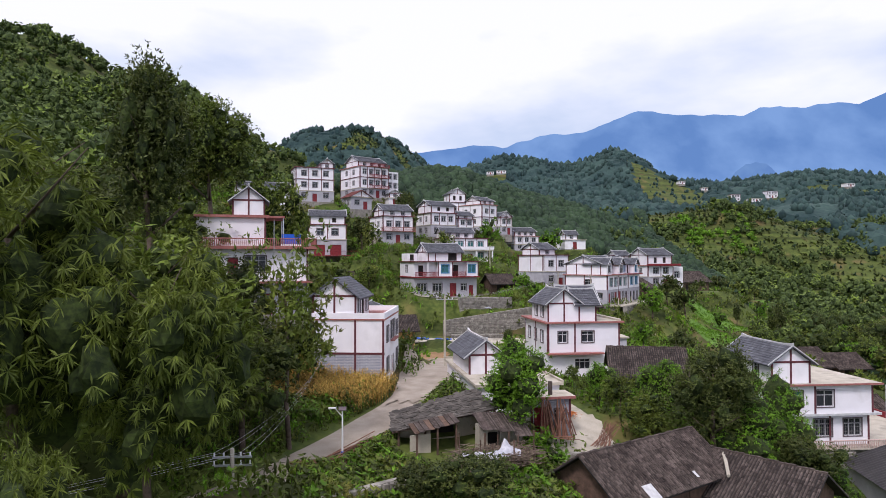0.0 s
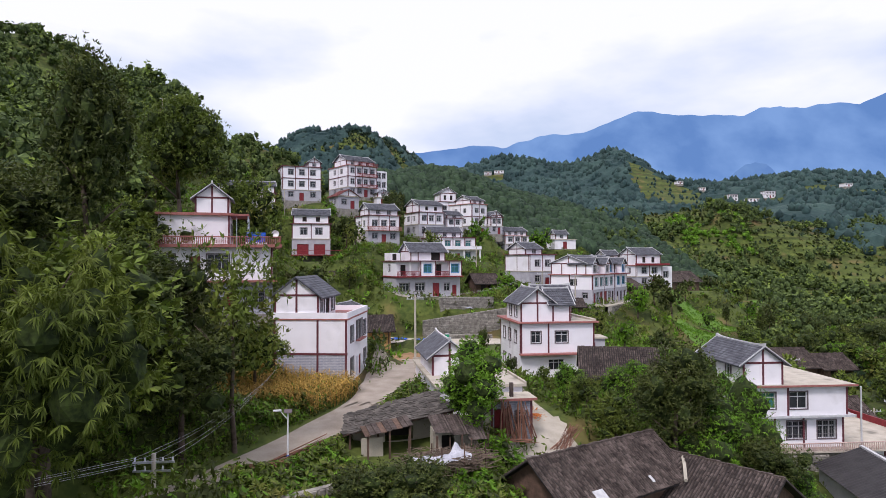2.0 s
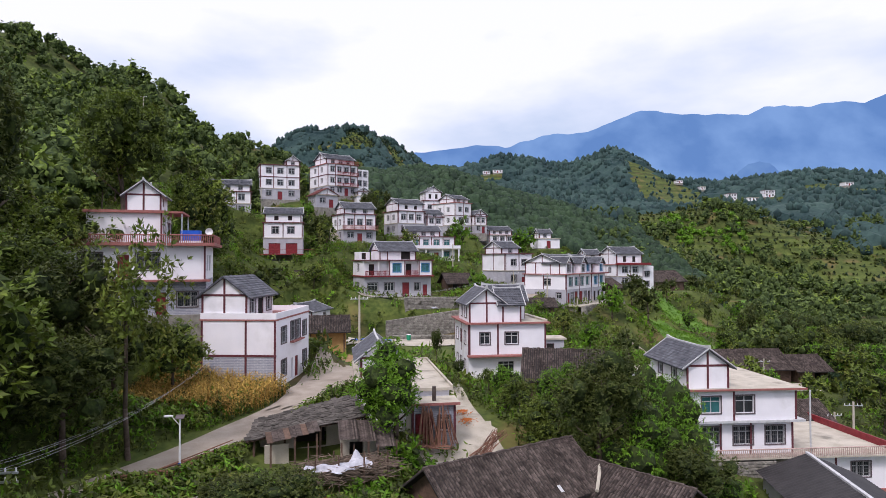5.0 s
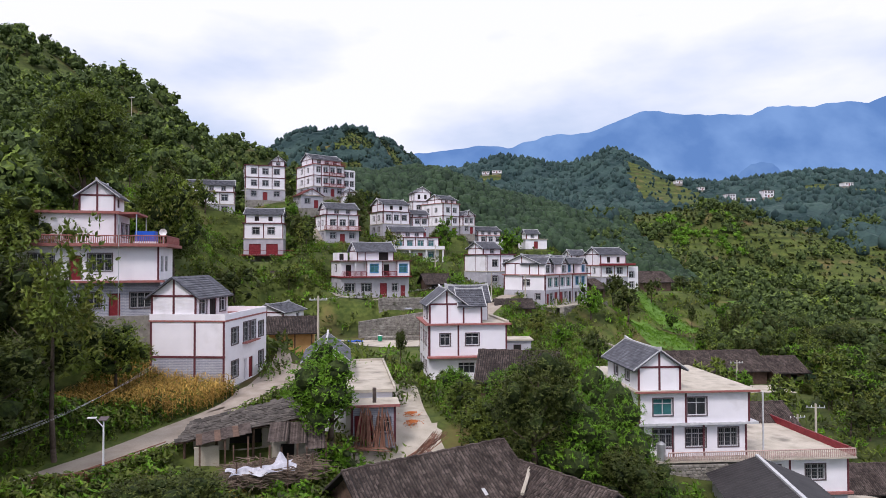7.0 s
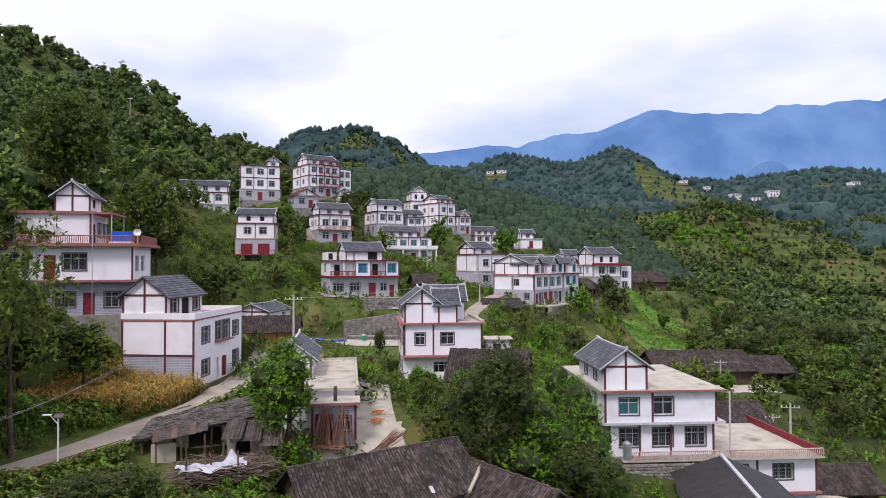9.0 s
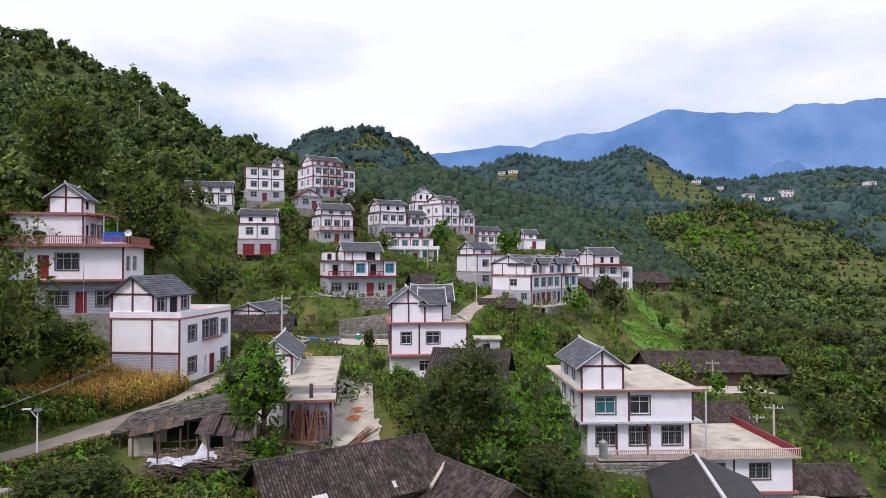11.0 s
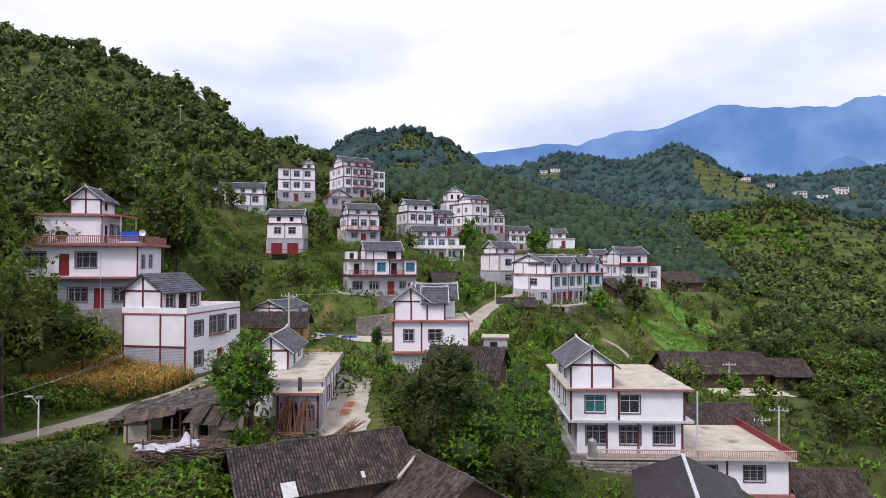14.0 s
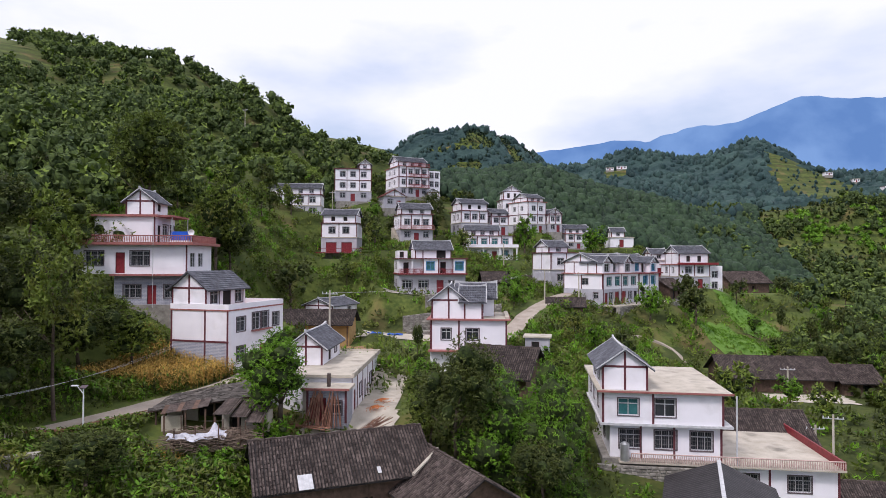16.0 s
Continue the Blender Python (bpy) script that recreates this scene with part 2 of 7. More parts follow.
# ---- mesh building ----
class Mesh:
    """Collects vertices and faces of one mesh."""

    def __init__(self):
        self.v, self.f = [], []

    def quad(self, *p):
        i = len(self.v)
        self.v.extend(tuple(q) for q in p)
        self.f.append(tuple(range(i, i + len(p))))

    def box(self, x0, x1, y0, y1, z0, z1):
        i = len(self.v)
        self.v.extend((x, y, z) for z in (z0, z1) for x, y in ((x0, y0), (x1, y0), (x1, y1), (x0, y1)))
        self.f.extend(tuple(i + k for k in q) for q in ((3, 2, 1, 0), (4, 5, 6, 7), (0, 1, 5, 4), (1, 2, 6, 5), (2, 3, 7, 6), (3, 0, 4, 7)))

    def beam(self, a, b, r, r2=None, sides=6):
        """A round bar from a to b."""
        a, b = Vector(a), Vector(b)
        r2 = r if r2 is None else r2
        d = (b - a).normalized()
        u = d.orthogonal().normalized()
        w = d.cross(u)
        i = len(self.v)
        for p, q in ((a, r), (b, r2)):
            for k in range(sides):
                g = 2 * math.pi * k / sides
                self.v.append(tuple(p + u * (q * math.cos(g)) + w * (q * math.sin(g))))
        for k in range(sides):
            n = (k + 1) % sides
            self.f.append((i + k, i + n, i + sides + n, i + sides + k))
        self.f.append(tuple(i + sides - 1 - k for k in range(sides)))
        self.f.append(tuple(i + sides + k for k in range(sides)))

    def data(self, name, mat, smooth=False):
        me = bpy.data.meshes.new(name)
        me.from_pydata(self.v, [], self.f)
        me.materials.append(mat)
        if smooth:
            me.polygons.foreach_set("use_smooth", [True] * len(me.polygons))
        me.update()
        return me


def part(name, mesh, mat, parent, label="", smooth=False, kind=""):
    ob = new(name, mesh.data(name, mat, smooth) if isinstance(mesh, Mesh) else mesh)
    ob.parent = parent
    if label:
        ob["label"] = label
    if kind:
        ob["kind"] = kind
    return ob


def thing(name, label, category, m=None, group="", kind=""):
    ob = new(name)
    ob.empty_display_size = 0.3
    if m is not None:
        ob.matrix_world = m
    return tagged(ob, label, category, group, kind)


def panel(mesh, o, u, n, wide, high, holes, deep=0.22):
    """A wall face with rectangular openings and their reveals. o: lower left corner, u: along, n: outward."""
    o, u, n, z = Vector(o), Vector(u), Vector(n), Vector((0, 0, 1))
    us = sorted({0.0, wide, *[h[0] for h in holes], *[h[0] + h[2] for h in holes]})
    vs = sorted({0.0, high, *[h[1] for h in holes], *[h[1] + h[3] for h in holes]})
    us, vs = [a for a in us if 0 <= a <= wide], [a for a in vs if 0 <= a <= high]
    flip = u.cross(z).dot(n) < 0

    def put(*p):
        mesh.quad(*(reversed(p) if flip else p))
    for a, b in zip(us, us[1:]):
        for c, d in zip(vs, vs[1:]):
            mu, mv = (a + b) / 2, (c + d) / 2
            if any(h[0] < mu < h[0] + h[2] and h[1] < mv < h[1] + h[3] for h in holes):
                continue
            put(o + u * a + z * c, o + u * b + z * c, o + u * b + z * d, o + u * a + z * d)
    for h in holes:
        a, c, b, d = h[0], h[1], h[0] + h[2], h[1] + h[3]
        q = [o + u * a + z * c, o + u * b + z * c, o + u * b + z * d, o + u * a + z * d]
        for i in range(4):
            p0, p1 = q[i], q[(i + 1) % 4]
            put(p1, p0, p0 - n * deep, p1 - n * deep)


def cover_tiles(mesh, o, u, v, wide, high, pu, pv):
    """A slope of old cover tiles: humped columns with open channels between them."""
    o, u, v = Vector(o), Vector(u).normalized(), Vector(v).normalized()
    n = u.cross(v).normalized()
    if n.z < 0:
        n = -n
    cu, cv = max(1, round(wide / pu)), max(1, round(high / pv))
    du, dv = wide / cu, high / cv
    for i in range(cu):
        sway = random.uniform(-0.02, 0.02)
        for j in range(cv):
            b = o + u * (i * du + sway + random.uniform(-0.012, 0.012)) + v * (j * dv + random.uniform(-0.03, 0.03))
            low, top = random.uniform(0.035, 0.06), v * (dv * 1.06)
            k = len(mesh.v)
            for q, h in ((b, low), (b + top, 0.012)):
                mesh.v.extend(tuple(q + u * (du * e) + n * (c + h)) for e, c in ((0.13, -0.03), (0.32, 0.06), (0.68, 0.06), (0.87, -0.03)))
            mesh.f.extend(((k, k + 1, k + 5, k + 4), (k + 1, k + 2, k + 6, k + 5), (k + 2, k + 3, k + 7, k + 6), (k + 3, k + 2, k + 1, k)))


def slope(mesh, o, u, v, wide, high, pu=0.3, pv=0.32, lift=0.05, bulge=0.9):
    """A roof slope laid with overlapping curved tiles. o: lower corner at the eave, u along the eave, v up the slope."""
    o, u, v = Vector(o), Vector(u).normalized(), Vector(v).normalized()
    n = u.cross(v).normalized()
    if n.z < 0:
        n = -n
    cu, cv = max(1, round(wide / pu)), max(1, round(high / pv))
    du, dv = wide / cu, high / cv
    for j in range(cv):
        for i in range(cu):
            b = o + u * (i * du) + v * (j * dv)
            jit = random.uniform(-0.15, 0.15) * lift
            lo, hi = n * (lift * 1.0 + jit), n * (lift * 0.1)
            crest = n * (lift * bulge)
            k = len(mesh.v)
            top = v * (dv * 1.12)
            mesh.v.extend(tuple(p) for p in (b + lo, b + u * du * 0.5 + lo + crest, b + u * du + lo,
                                             b + top + hi, b + u * du * 0.5 + top + hi + crest, b + u * du + top + hi, b, b + u * du))
            mesh.f.extend(((k, k + 1, k + 4, k + 3), (k + 1, k + 2, k + 5, k + 4), (k + 6, k + 7, k + 2, k + 1, k)))


def lattice(mesh, at, us, vs, solid, front, back):
    """A connected flat frame: the solid cells of a grid, with the edges of its openings."""
    known = {}

    def vert(i, j, k):
        if (i, j, k) not in known:
            known[i, j, k] = len(mesh.v)
            mesh.v.append(tuple(at(us[i], vs[j], (front, back)[k])))
        return known[i, j, k]
    cells = {(i, j) for i in range(len(us) - 1) for j in range(len(vs) - 1) if solid(i, j)}
    for i, j in sorted(cells):
        ring = ((i, j), (i + 1, j), (i + 1, j + 1), (i, j + 1))
        mesh.f.append(tuple(vert(*q, 0) for q in ring))
        for e, beside in enumerate(((i, j - 1), (i + 1, j), (i, j + 1), (i - 1, j))):
            if beside not in cells:
                p, q = ring[e], ring[(e + 1) % 4]
                mesh.f.append((vert(*p, 0), vert(*p, 1), vert(*q, 1), vert(*q, 0)))


class House:
    """A building in its own frame: x along the front, y into the depth, z up from its floor."""

    def __init__(self, name, label, x, y, z, yaw, category="house", group="village houses", size=1.0):
        self.ob = thing(name, label, category, pose(x, y, z, 0, 0, yaw) @ Matrix.Scale(size, 4), group)
        self.m = self.ob.matrix_world.copy()

    def opening(self, o, u, n, kind, w, h):
        """What fills an opening: o lower left of the recess plane."""
        o, u, n, z = Vector(o), Vector(u), Vector(n), Vector((0, 0, 1))
        fr, pn = Mesh(), Mesh()

        def bar(mesh, a, b, c, d, front, back):
            p = [o + u * i + z * j + n * k for k in (back, front) for i, j in ((a, c), (b, c), (b, d), (a, d))]
            i0 = len(mesh.v)
            mesh.v.extend(tuple(q) for q in p)
            mesh.f.extend(tuple(i0 + k for k in q) for q in ((0, 1, 2, 3), (7, 6, 5, 4), (0, 4, 5, 1), (1, 5, 6, 2), (2, 6, 7, 3), (3, 7, 4, 0)))
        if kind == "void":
            # A dark sheet behind the opening stands for the shade indoors.
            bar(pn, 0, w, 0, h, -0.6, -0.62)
            part("recess", pn, DARK, self.ob, "dark sheet for the shade inside a doorway")
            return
        if kind in ("door", "garage", "dark_door"):
            bar(pn, 0.06, w - 0.06, 0, h - 0.06, 0.06, 0.0)
            if kind == "garage":
                k = 6
                for i in range(k):
                    bar(pn, i * w / k + 0.08, (i + 1) * w / k - 0.04, 0.05, h - 0.1, 0.085, 0.05)
            else:
                for i in (0, 1):
                    bar(pn, 0.12 + i * w / 2, w / 2 - 0.08 + i * w / 2, 0.15, h * 0.45, 0.085, 0.05)
                    bar(pn, 0.12 + i * w / 2, w / 2 - 0.08 + i * w / 2, h * 0.52, h - 0.2, 0.085, 0.05)
            for a, b, c, d in ((0, 0.06, 0, h), (w - 0.06, w, 0, h), (0.06, w - 0.06, h - 0.06, h)):
                bar(fr, a, b, c, d, 0.12, 0.0)
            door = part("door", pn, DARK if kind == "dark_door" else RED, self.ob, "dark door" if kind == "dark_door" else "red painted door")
            part("door_frame", fr, TRIM, door)
            return
        bar(pn, 0, w, 0, h, 0.03, 0.0)
        light = {"blue": BLUEFRAME}.get(kind, FRAME)
        f = 0.07
        cols = 3 if w > 1.9 else 2
        def at(i, j, k):
            return o + u * i + z * j + n * k
        us = [0, f] + [w * i / cols + e * f / 2 for i in range(1, cols) for e in (-1, 1)] + [w - f, w]
        lattice(fr, at, us, [0, f, h * 0.68, h * 0.68 + f, h - f, h], lambda i, j: i % 2 == 0 or j % 2 == 0, 0.09, 0.03)
        win = part("window", fr, light, self.ob)
        part("pane", pn, TEALGLASS if kind in ("teal", "blue") else GLASS, win)
        if kind != "plain":
            su, e = Mesh(), 0.11
            lattice(su, at, [-e, 0, w, w + e], [-e, 0, h, h + e], lambda i, j: (i, j) != (1, 1), 0.26, 0.2)
            part("surround", su, BLUEFRAME if kind == "blue" else DARKFRAME, win)
        if kind == "grille":
            gr = Mesh()
            k = max(4, round(w / 0.22))
            us = [0, 0.012] + [w * i / k + e * 0.012 for i in range(1, k) for e in (-1, 1)] + [w - 0.012, w]
            vs = [0, 0.012] + [h * j / 4 + e * 0.012 for j in range(1, 4) for e in (-1, 1)] + [h - 0.012, h]
            lattice(gr, at, us, vs, lambda i, j: i % 2 == 0 or j % 2 == 0, 0.17, 0.145)
            part("grille", gr, GRILLE, win, "dull metal security grille")

    def block(self, x0, x1, y0, y1, z0, z1, mat, holes=None, name="wall", label="", cap=True):
        """A storey: four wall faces with openings. holes: face -> (u, v, wide, high, kind); faces front, left, right."""
        holes = holes or {}
        me = Mesh()
        faces = {"front": ((x0, y0, z0), (1, 0, 0), (0, -1, 0), x1 - x0), "right": ((x1, y0, z0), (0, 1, 0), (1, 0, 0), y1 - y0),
                 "left": ((x0, y0, z0), (0, 1, 0), (-1, 0, 0), y1 - y0), "back": ((x0, y1, z0), (1, 0, 0), (0, 1, 0), x1 - x0)}
        for key, (o, u, n, wide) in faces.items():
            hs = holes.get(key, [])
            panel(me, o, u, n, wide, z1 - z0, hs, 0.2)
            for a, c, w, h, kind in hs:
                self.opening(Vector(o) + Vector(u) * a + Vector((0, 0, c)) - Vector(n) * 0.2, u, n, kind, w, h)
        if cap:
            me.quad((x0, y0, z1), (x1, y0, z1), (x1, y1, z1), (x0, y1, z1))
        return part(name, me, mat, self.ob, label)

    def bar(self, x0, x1, y0, y1, z0, z1, mat=None, name="trim", label=""):
        me = Mesh()
        me.box(x0, x1, y0, y1, z0, z1)
        return part(name, me, mat or TRIM, self.ob, label)

    def strips(self, face, at, us, z0, z1, w=0.2):
        """Upright trim strips on a face; at: the face's plane."""
        for u in us:
            if face == "front":
                self.bar(u - w / 2, u + w / 2, at - 0.04, at + 0.02, z0, z1)
            elif face == "left":
                self.bar(at - 0.04, at + 0.02, u - w / 2, u + w / 2, z0, z1)
            else:
                self.bar(at - 0.02, at + 0.04, u - w / 2, u + w / 2, z0, z1)

    def ledge(self, x0, x1, y0, y1, z, out=0.35, thick=0.18, mat=None, name="ledge"):
        return self.bar(x0 - out, x1 + out, y0 - out, y1 + out, z - thick, z, mat or REDLEDGE, name)

    def gable(self, x0, x1, y0, y1, z, rise, along="x", over=0.45, wall=WHITE, tile=TILE, ends=0.45, pu=0.3, pv=0.34, ridge=True, trim=True):
        """A pitched roof with tiled slopes, ridge, verges and end walls, its ridge along x or y."""
        if along == "x":
            def at(a, b, c):
                return (a, b, c)
            a0, a1, b0, b1 = x0, x1, y0, y1
        else:
            def at(a, b, c):
                return (b, a, c)
            a0, a1, b0, b1 = y0, y1, x0, x1
        mid, half = (b0 + b1) / 2, (b1 - b0) / 2
        k = rise / half
        for a in (a0, a1 - 0.2):
            gw = Mesh()
            p = [at(a, b0, z), at(a, b1, z), at(a, mid, z + rise - 0.02), at(a + 0.2, b0, z), at(a + 0.2, b1, z), at(a + 0.2, mid, z + rise - 0.02)]
            i = len(gw.v)
            gw.v.extend(p)
            gw.f.extend(((i, i + 1, i + 2), (i + 5, i + 4, i + 3), (i, i + 3, i + 4, i + 1), (i + 1, i + 4, i + 5, i + 2), (i + 2, i + 5, i + 3, i)))
            part("gable_wall", gw, wall, self.ob)
        low = z - over * k
        deck, tiles = Mesh(), Mesh()
        e0, e1 = a0 - ends, a1 + ends
        for side in (-1, 1):
            edge = mid + side * (half + over)
            q = [at(e0, edge, low + 0.1), at(e1, edge, low + 0.1), at(e1, mid, z + rise + 0.1), at(e0, mid, z + rise + 0.1)]
            q2 = [(p[0], p[1], p[2] - 0.1) for p in q]
            deck.quad(*q)
            deck.quad(*reversed(q2))
            for i in range(4):
                deck.quad(q[i], q2[i], q2[(i + 1) % 4], q[(i + 1) % 4])
            vec = Vector(q[3]) - Vector(q[0])
            if tile is OLDTILE:
                cover_tiles(tiles, q[0], Vector(q[1]) - Vector(q[0]), vec, e1 - e0, vec.length, pu, pv)
            else:
                slope(tiles, q[0], Vector(q[1]) - Vector(q[0]), vec, e1 - e0, vec.length, pu, pv, 0.06, 0.9)
        # Under old tiles the deck is near-black: shade painted into the channels.
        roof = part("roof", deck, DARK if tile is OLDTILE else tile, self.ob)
        part("roof_tiles", tiles, tile, roof, kind="stuff")
        if ridge:
            rm = Mesh()
            top = z + rise + 0.12
            n = 10
            for i in range(n + 1):
                e = e0 + (e1 - e0) * i / n
                f = 0.12 + 0.24 * abs(2 * i / n - 1) ** 5
                rm.v.extend((at(e, mid - 0.09, top), at(e, mid + 0.09, top), at(e, mid + 0.09, top + f), at(e, mid - 0.09, top + f)))
            for i in range(n):
                k0 = i * 4
                rm.f.extend((k0 + j, k0 + (j + 1) % 4, k0 + 4 + (j + 1) % 4, k0 + 4 + j) for j in range(4))
            rm.f.extend(((0, 3, 2, 1), (n * 4, n * 4 + 1, n * 4 + 2, n * 4 + 3)))
            part("ridge", rm, RIDGE, roof, "pale ridge with upturned ends")
            for e in (e0, e1 - 0.1):
                for side in (-1, 1):
                    vm = Mesh()
                    edge = mid + side * (half + over + 0.05)
                    p = [at(e, edge, low + 0.1), at(e + 0.1, edge, low + 0.1), at(e + 0.1, mid, z + rise + 0.12), at(e, mid, z + rise + 0.12)]
                    i0 = len(vm.v)
                    vm.v.extend(p + [(w[0], w[1], w[2] + 0.12) for w in p])
                    vm.f.extend(tuple(i0 + w for w in q) for q in ((4, 5, 6, 7), (0, 1, 5, 4), (1, 2, 6, 5), (2, 3, 7, 6), (3, 0, 4, 7)))
                    part("verge", vm, RIDGE, roof)
        if trim:
            for a, s in ((a0, -1), (a1, 1)):
                lo, hi = sorted((a + s * 0.04, a - s * 0.02))
                for b, c, d, e in ((b0, b1, z - 0.1, z + 0.1), (mid - 0.1, mid + 0.1, z + 0.1, z + rise - 0.15)):
                    me = Mesh()
                    p, q = at(lo, b, d), at(hi, c, e)
                    me.box(min(p[0], q[0]), max(p[0], q[0]), min(p[1], q[1]), max(p[1], q[1]), d, e)
                    part("gable_trim", me, TRIM, self.ob)

    def rail(self, a, b, high=0.9, gap=0.28, mat=None, thick=0.05, name="balustrade"):
        """A balustrade between two points on a floor."""
        a, b = Vector(a), Vector(b)
        d = b - a
        n = max(2, round(d.length / gap))
        top = Mesh()
        top.beam(a + Vector((0, 0, high)), b + Vector((0, 0, high)), 0.07, sides=6)
        rail = part(name, top, mat or REDLEDGE, self.ob)
        bal = Mesh()
        bal.beam((0, 0, 0), (0, 0, high * 0.4), thick * 0.7, thick * 1.25, 6)
        bal.beam((0, 0, high * 0.4), (0, 0, high), thick * 1.25, thick * 0.7, 6)
        shared = bal.data("baluster", mat or REDLEDGE)
        for i in range(n + 1):
            part("baluster", shared, None, rail).location = a + d * (i / n)


# ---- ground ----
# Levelled places: x, y, radius, height of the house yards and of the lane.
PADS = [(-19, 68, 5, 6.7), (-29, 71, 6, 13.6), (6, 84, 6, 4.9), (30, 72, 7, -0.4), (40, 76, 8, -3.2), (-14, 130, 9, 12.1), (-60, 166, 7, 31),
        (-45, 144, 7, 20.6), (-49, 198, 7, 38.6), (-59, 182, 6, 36.6), (-33, 164, 5, 21.5), (-24, 187, 6, 26.4), (-14, 176, 6, 19.2),
        (-13, 220, 6, 28.2), (7, 162, 6, 13.1), (22, 152, 8, 10.1), (36, 180, 6, 12.4), (4, 226, 6, 22.8), (17, 210, 5, 23.1),
        (-5, 105, 6, 6.2), (-12, 106, 4, 6.2), (-17.5, 106, 3.5, 6.2), (2, 104, 4, 6.3), (13, 74, 4, 4.3), (-23, 95, 6, 5.5), (-15, 90, 4, 5.7), (-43, 139, 4, 18.2), (-38, 124, 5, 16.2), (-5, 94, 5, 5.9), (-3, 84, 4, 5.6), (-28, 109, 4, 8.6), (-8, 48, 3, 4.8), (-4, 45.5, 2.5, 3.9), (-9, 42, 3, 4.6), (-5, 40, 3, 3.6), (2, 62, 4, 4.6), (-17, 57, 5, 6.5), (-23, 56, 3, 6.7), (12, 48, 8, 0.4), (34, 58, 6, -3.5), (52, 73.5, 6, -7.1), (48, 124, 10, -2.2), (54, 196, 6, 10.5)]
LANE = [(-22, 32, 5.1), (-19.5, 36.5, 5.2), (-17.6, 40.5, 5.3), (-16.3, 44.2, 5.4), (-15.4, 47.2, 5.5), (-14.3, 50.3, 5.6), (-12.9, 55, 5.9), (-12, 60.5, 6.25), (-11, 67, 6.6), (-10.2, 75, 6.7), (-11, 84, 6.2), (-13, 90, 5.7)]
UPLANE = [(2, 101, 6.7), (6, 104, 6.9), (6.2, 112, 7.9), (6.6, 122, 9.5), (8.4, 131, 11.0), (10.4, 140, 12.0), (14, 150, 12.4)]


def spline(pts, step=1.0):
    """Points along a smooth line through pts."""
    out = []
    p = [np.array(q, float) for q in pts]
    p = [2 * p[0] - p[1]] + p + [2 * p[-1] - p[-2]]
    for a, b, c, d in zip(p, p[1:], p[2:], p[3:]):
        n = max(2, int(np.linalg.norm(c[:2] - b[:2]) / step))
        for i in range(n):
            t = i / n
            out.append(0.5 * (2 * b + (c - a) * t + (2 * a - 5 * b + 4 * c - d) * t * t + (3 * b - a - 3 * c + d) * t ** 3))
    return out + [p[-2]]


HILLS = [(-310, 340, 27.7, 110, 110), (-270, 335, -12.1, 25, 30), (-137, 243, 20.6, 17, 30), (-172, 290, -5.6, 30, 40), (-225, 310, 16.9, 30, 40),
         (-112, 300, -24.7, 16, 40), (-90, 330, -11.8, 25, 50), (-141, 360, 10.4, 25, 30), (-185, 430, -18.2, 45, 50), (-205, 500, -32.9, 75, 95),
         (-300, 600, -21.3, 90, 90), (-440, 860, -94.7, 120, 130), (-225, 640, 24.7, 32, 45), (-172, 690, 39.4, 45, 55), (-130, 740, 16.0, 32, 45),
         (-80, 730, -10.8, 30, 50), (0, 335, 20, 65, 45), (130, 420, 27, 40, 28), (150, 340, -8, 60, 35), (340, 800, 110, 185, 190),
         (235, 480, 26, 95, 110), (128, 825, 36, 30, 100), (20, 800, 42, 80, 60), (-60, -120, 12, 90, 90)]
lane_pts = np.array(spline(LANE, 3.0) + spline(UPLANE, 3.0))
pad_x = np.array([p[0] for p in PADS] + list(lane_pts[:, 0]))
pad_y = np.array([p[1] for p in PADS] + list(lane_pts[:, 1]))
pad_r = np.array([p[2] for p in PADS] + [2.2] * len(lane_pts))
pad_z = np.array([p[3] for p in PADS] + list(lane_pts[:, 2]))
pad_f = np.array([7.0] * len(PADS) + [3.0] * len(lane_pts))


def height(x, y, rough=True):
    x, y = np.asarray(x, float), np.asarray(y, float)
    far = np.where(y > 560, 560 + 340 * np.tanh((y - 560) / 340), y)
    side = np.where(np.abs(x) > 450, np.sign(x) * (450 + 150 * np.tanh((np.abs(x) - 450) / 150)), x)
    h = 4 + 0.11 * (far - 60) - 0.30 * side
    low = -6 + 0.02 * (far - 60)
    h = low + np.logaddexp(0, (h - low) / 5) * 5
    for cx, cy, hz, sx, sy in HILLS:
        h = h + hz * np.exp(-((x - cx) / sx) ** 2 / 2 - ((y - cy) / sy) ** 2 / 2)
    if rough:
        away = np.clip((np.hypot(x - 10, y - 60) - 60) / 150, 0, 1)
        h = h + away * (3.5 * np.sin(x * 0.031 + 1.3 * np.sin(y * 0.023)) * np.cos(y * 0.027 + 0.7) + 1.5 * np.sin(x * 0.083 + y * 0.05))
        # terraced steps on the open slopes to the east
        open_side = 1 / (1 + np.exp(-(x - 45 - 0.05 * y) / 8))
        step = 1.7
        q = h / step
        fr = q - np.floor(q)
        terr = (np.floor(q) + np.clip((fr - 0.82) / 0.18, 0, 1)) * step
        h = h + (terr - h) * open_side * 0.85
    sw, sz, top = np.zeros_like(h), np.zeros_like(h), np.zeros_like(h)
    for px, py, pr, pz, pf in zip(pad_x, pad_y, pad_r, pad_z, pad_f):
        d = np.maximum(np.hypot(x - px, y - py) - pr, 0)
        w = np.exp(-(d / pf) ** 2)
        sw, sz, top = sw + w ** 3, sz + w ** 3 * pz, np.maximum(top, w)
    return h + (sz / np.maximum(sw, 1e-9) - h) * top


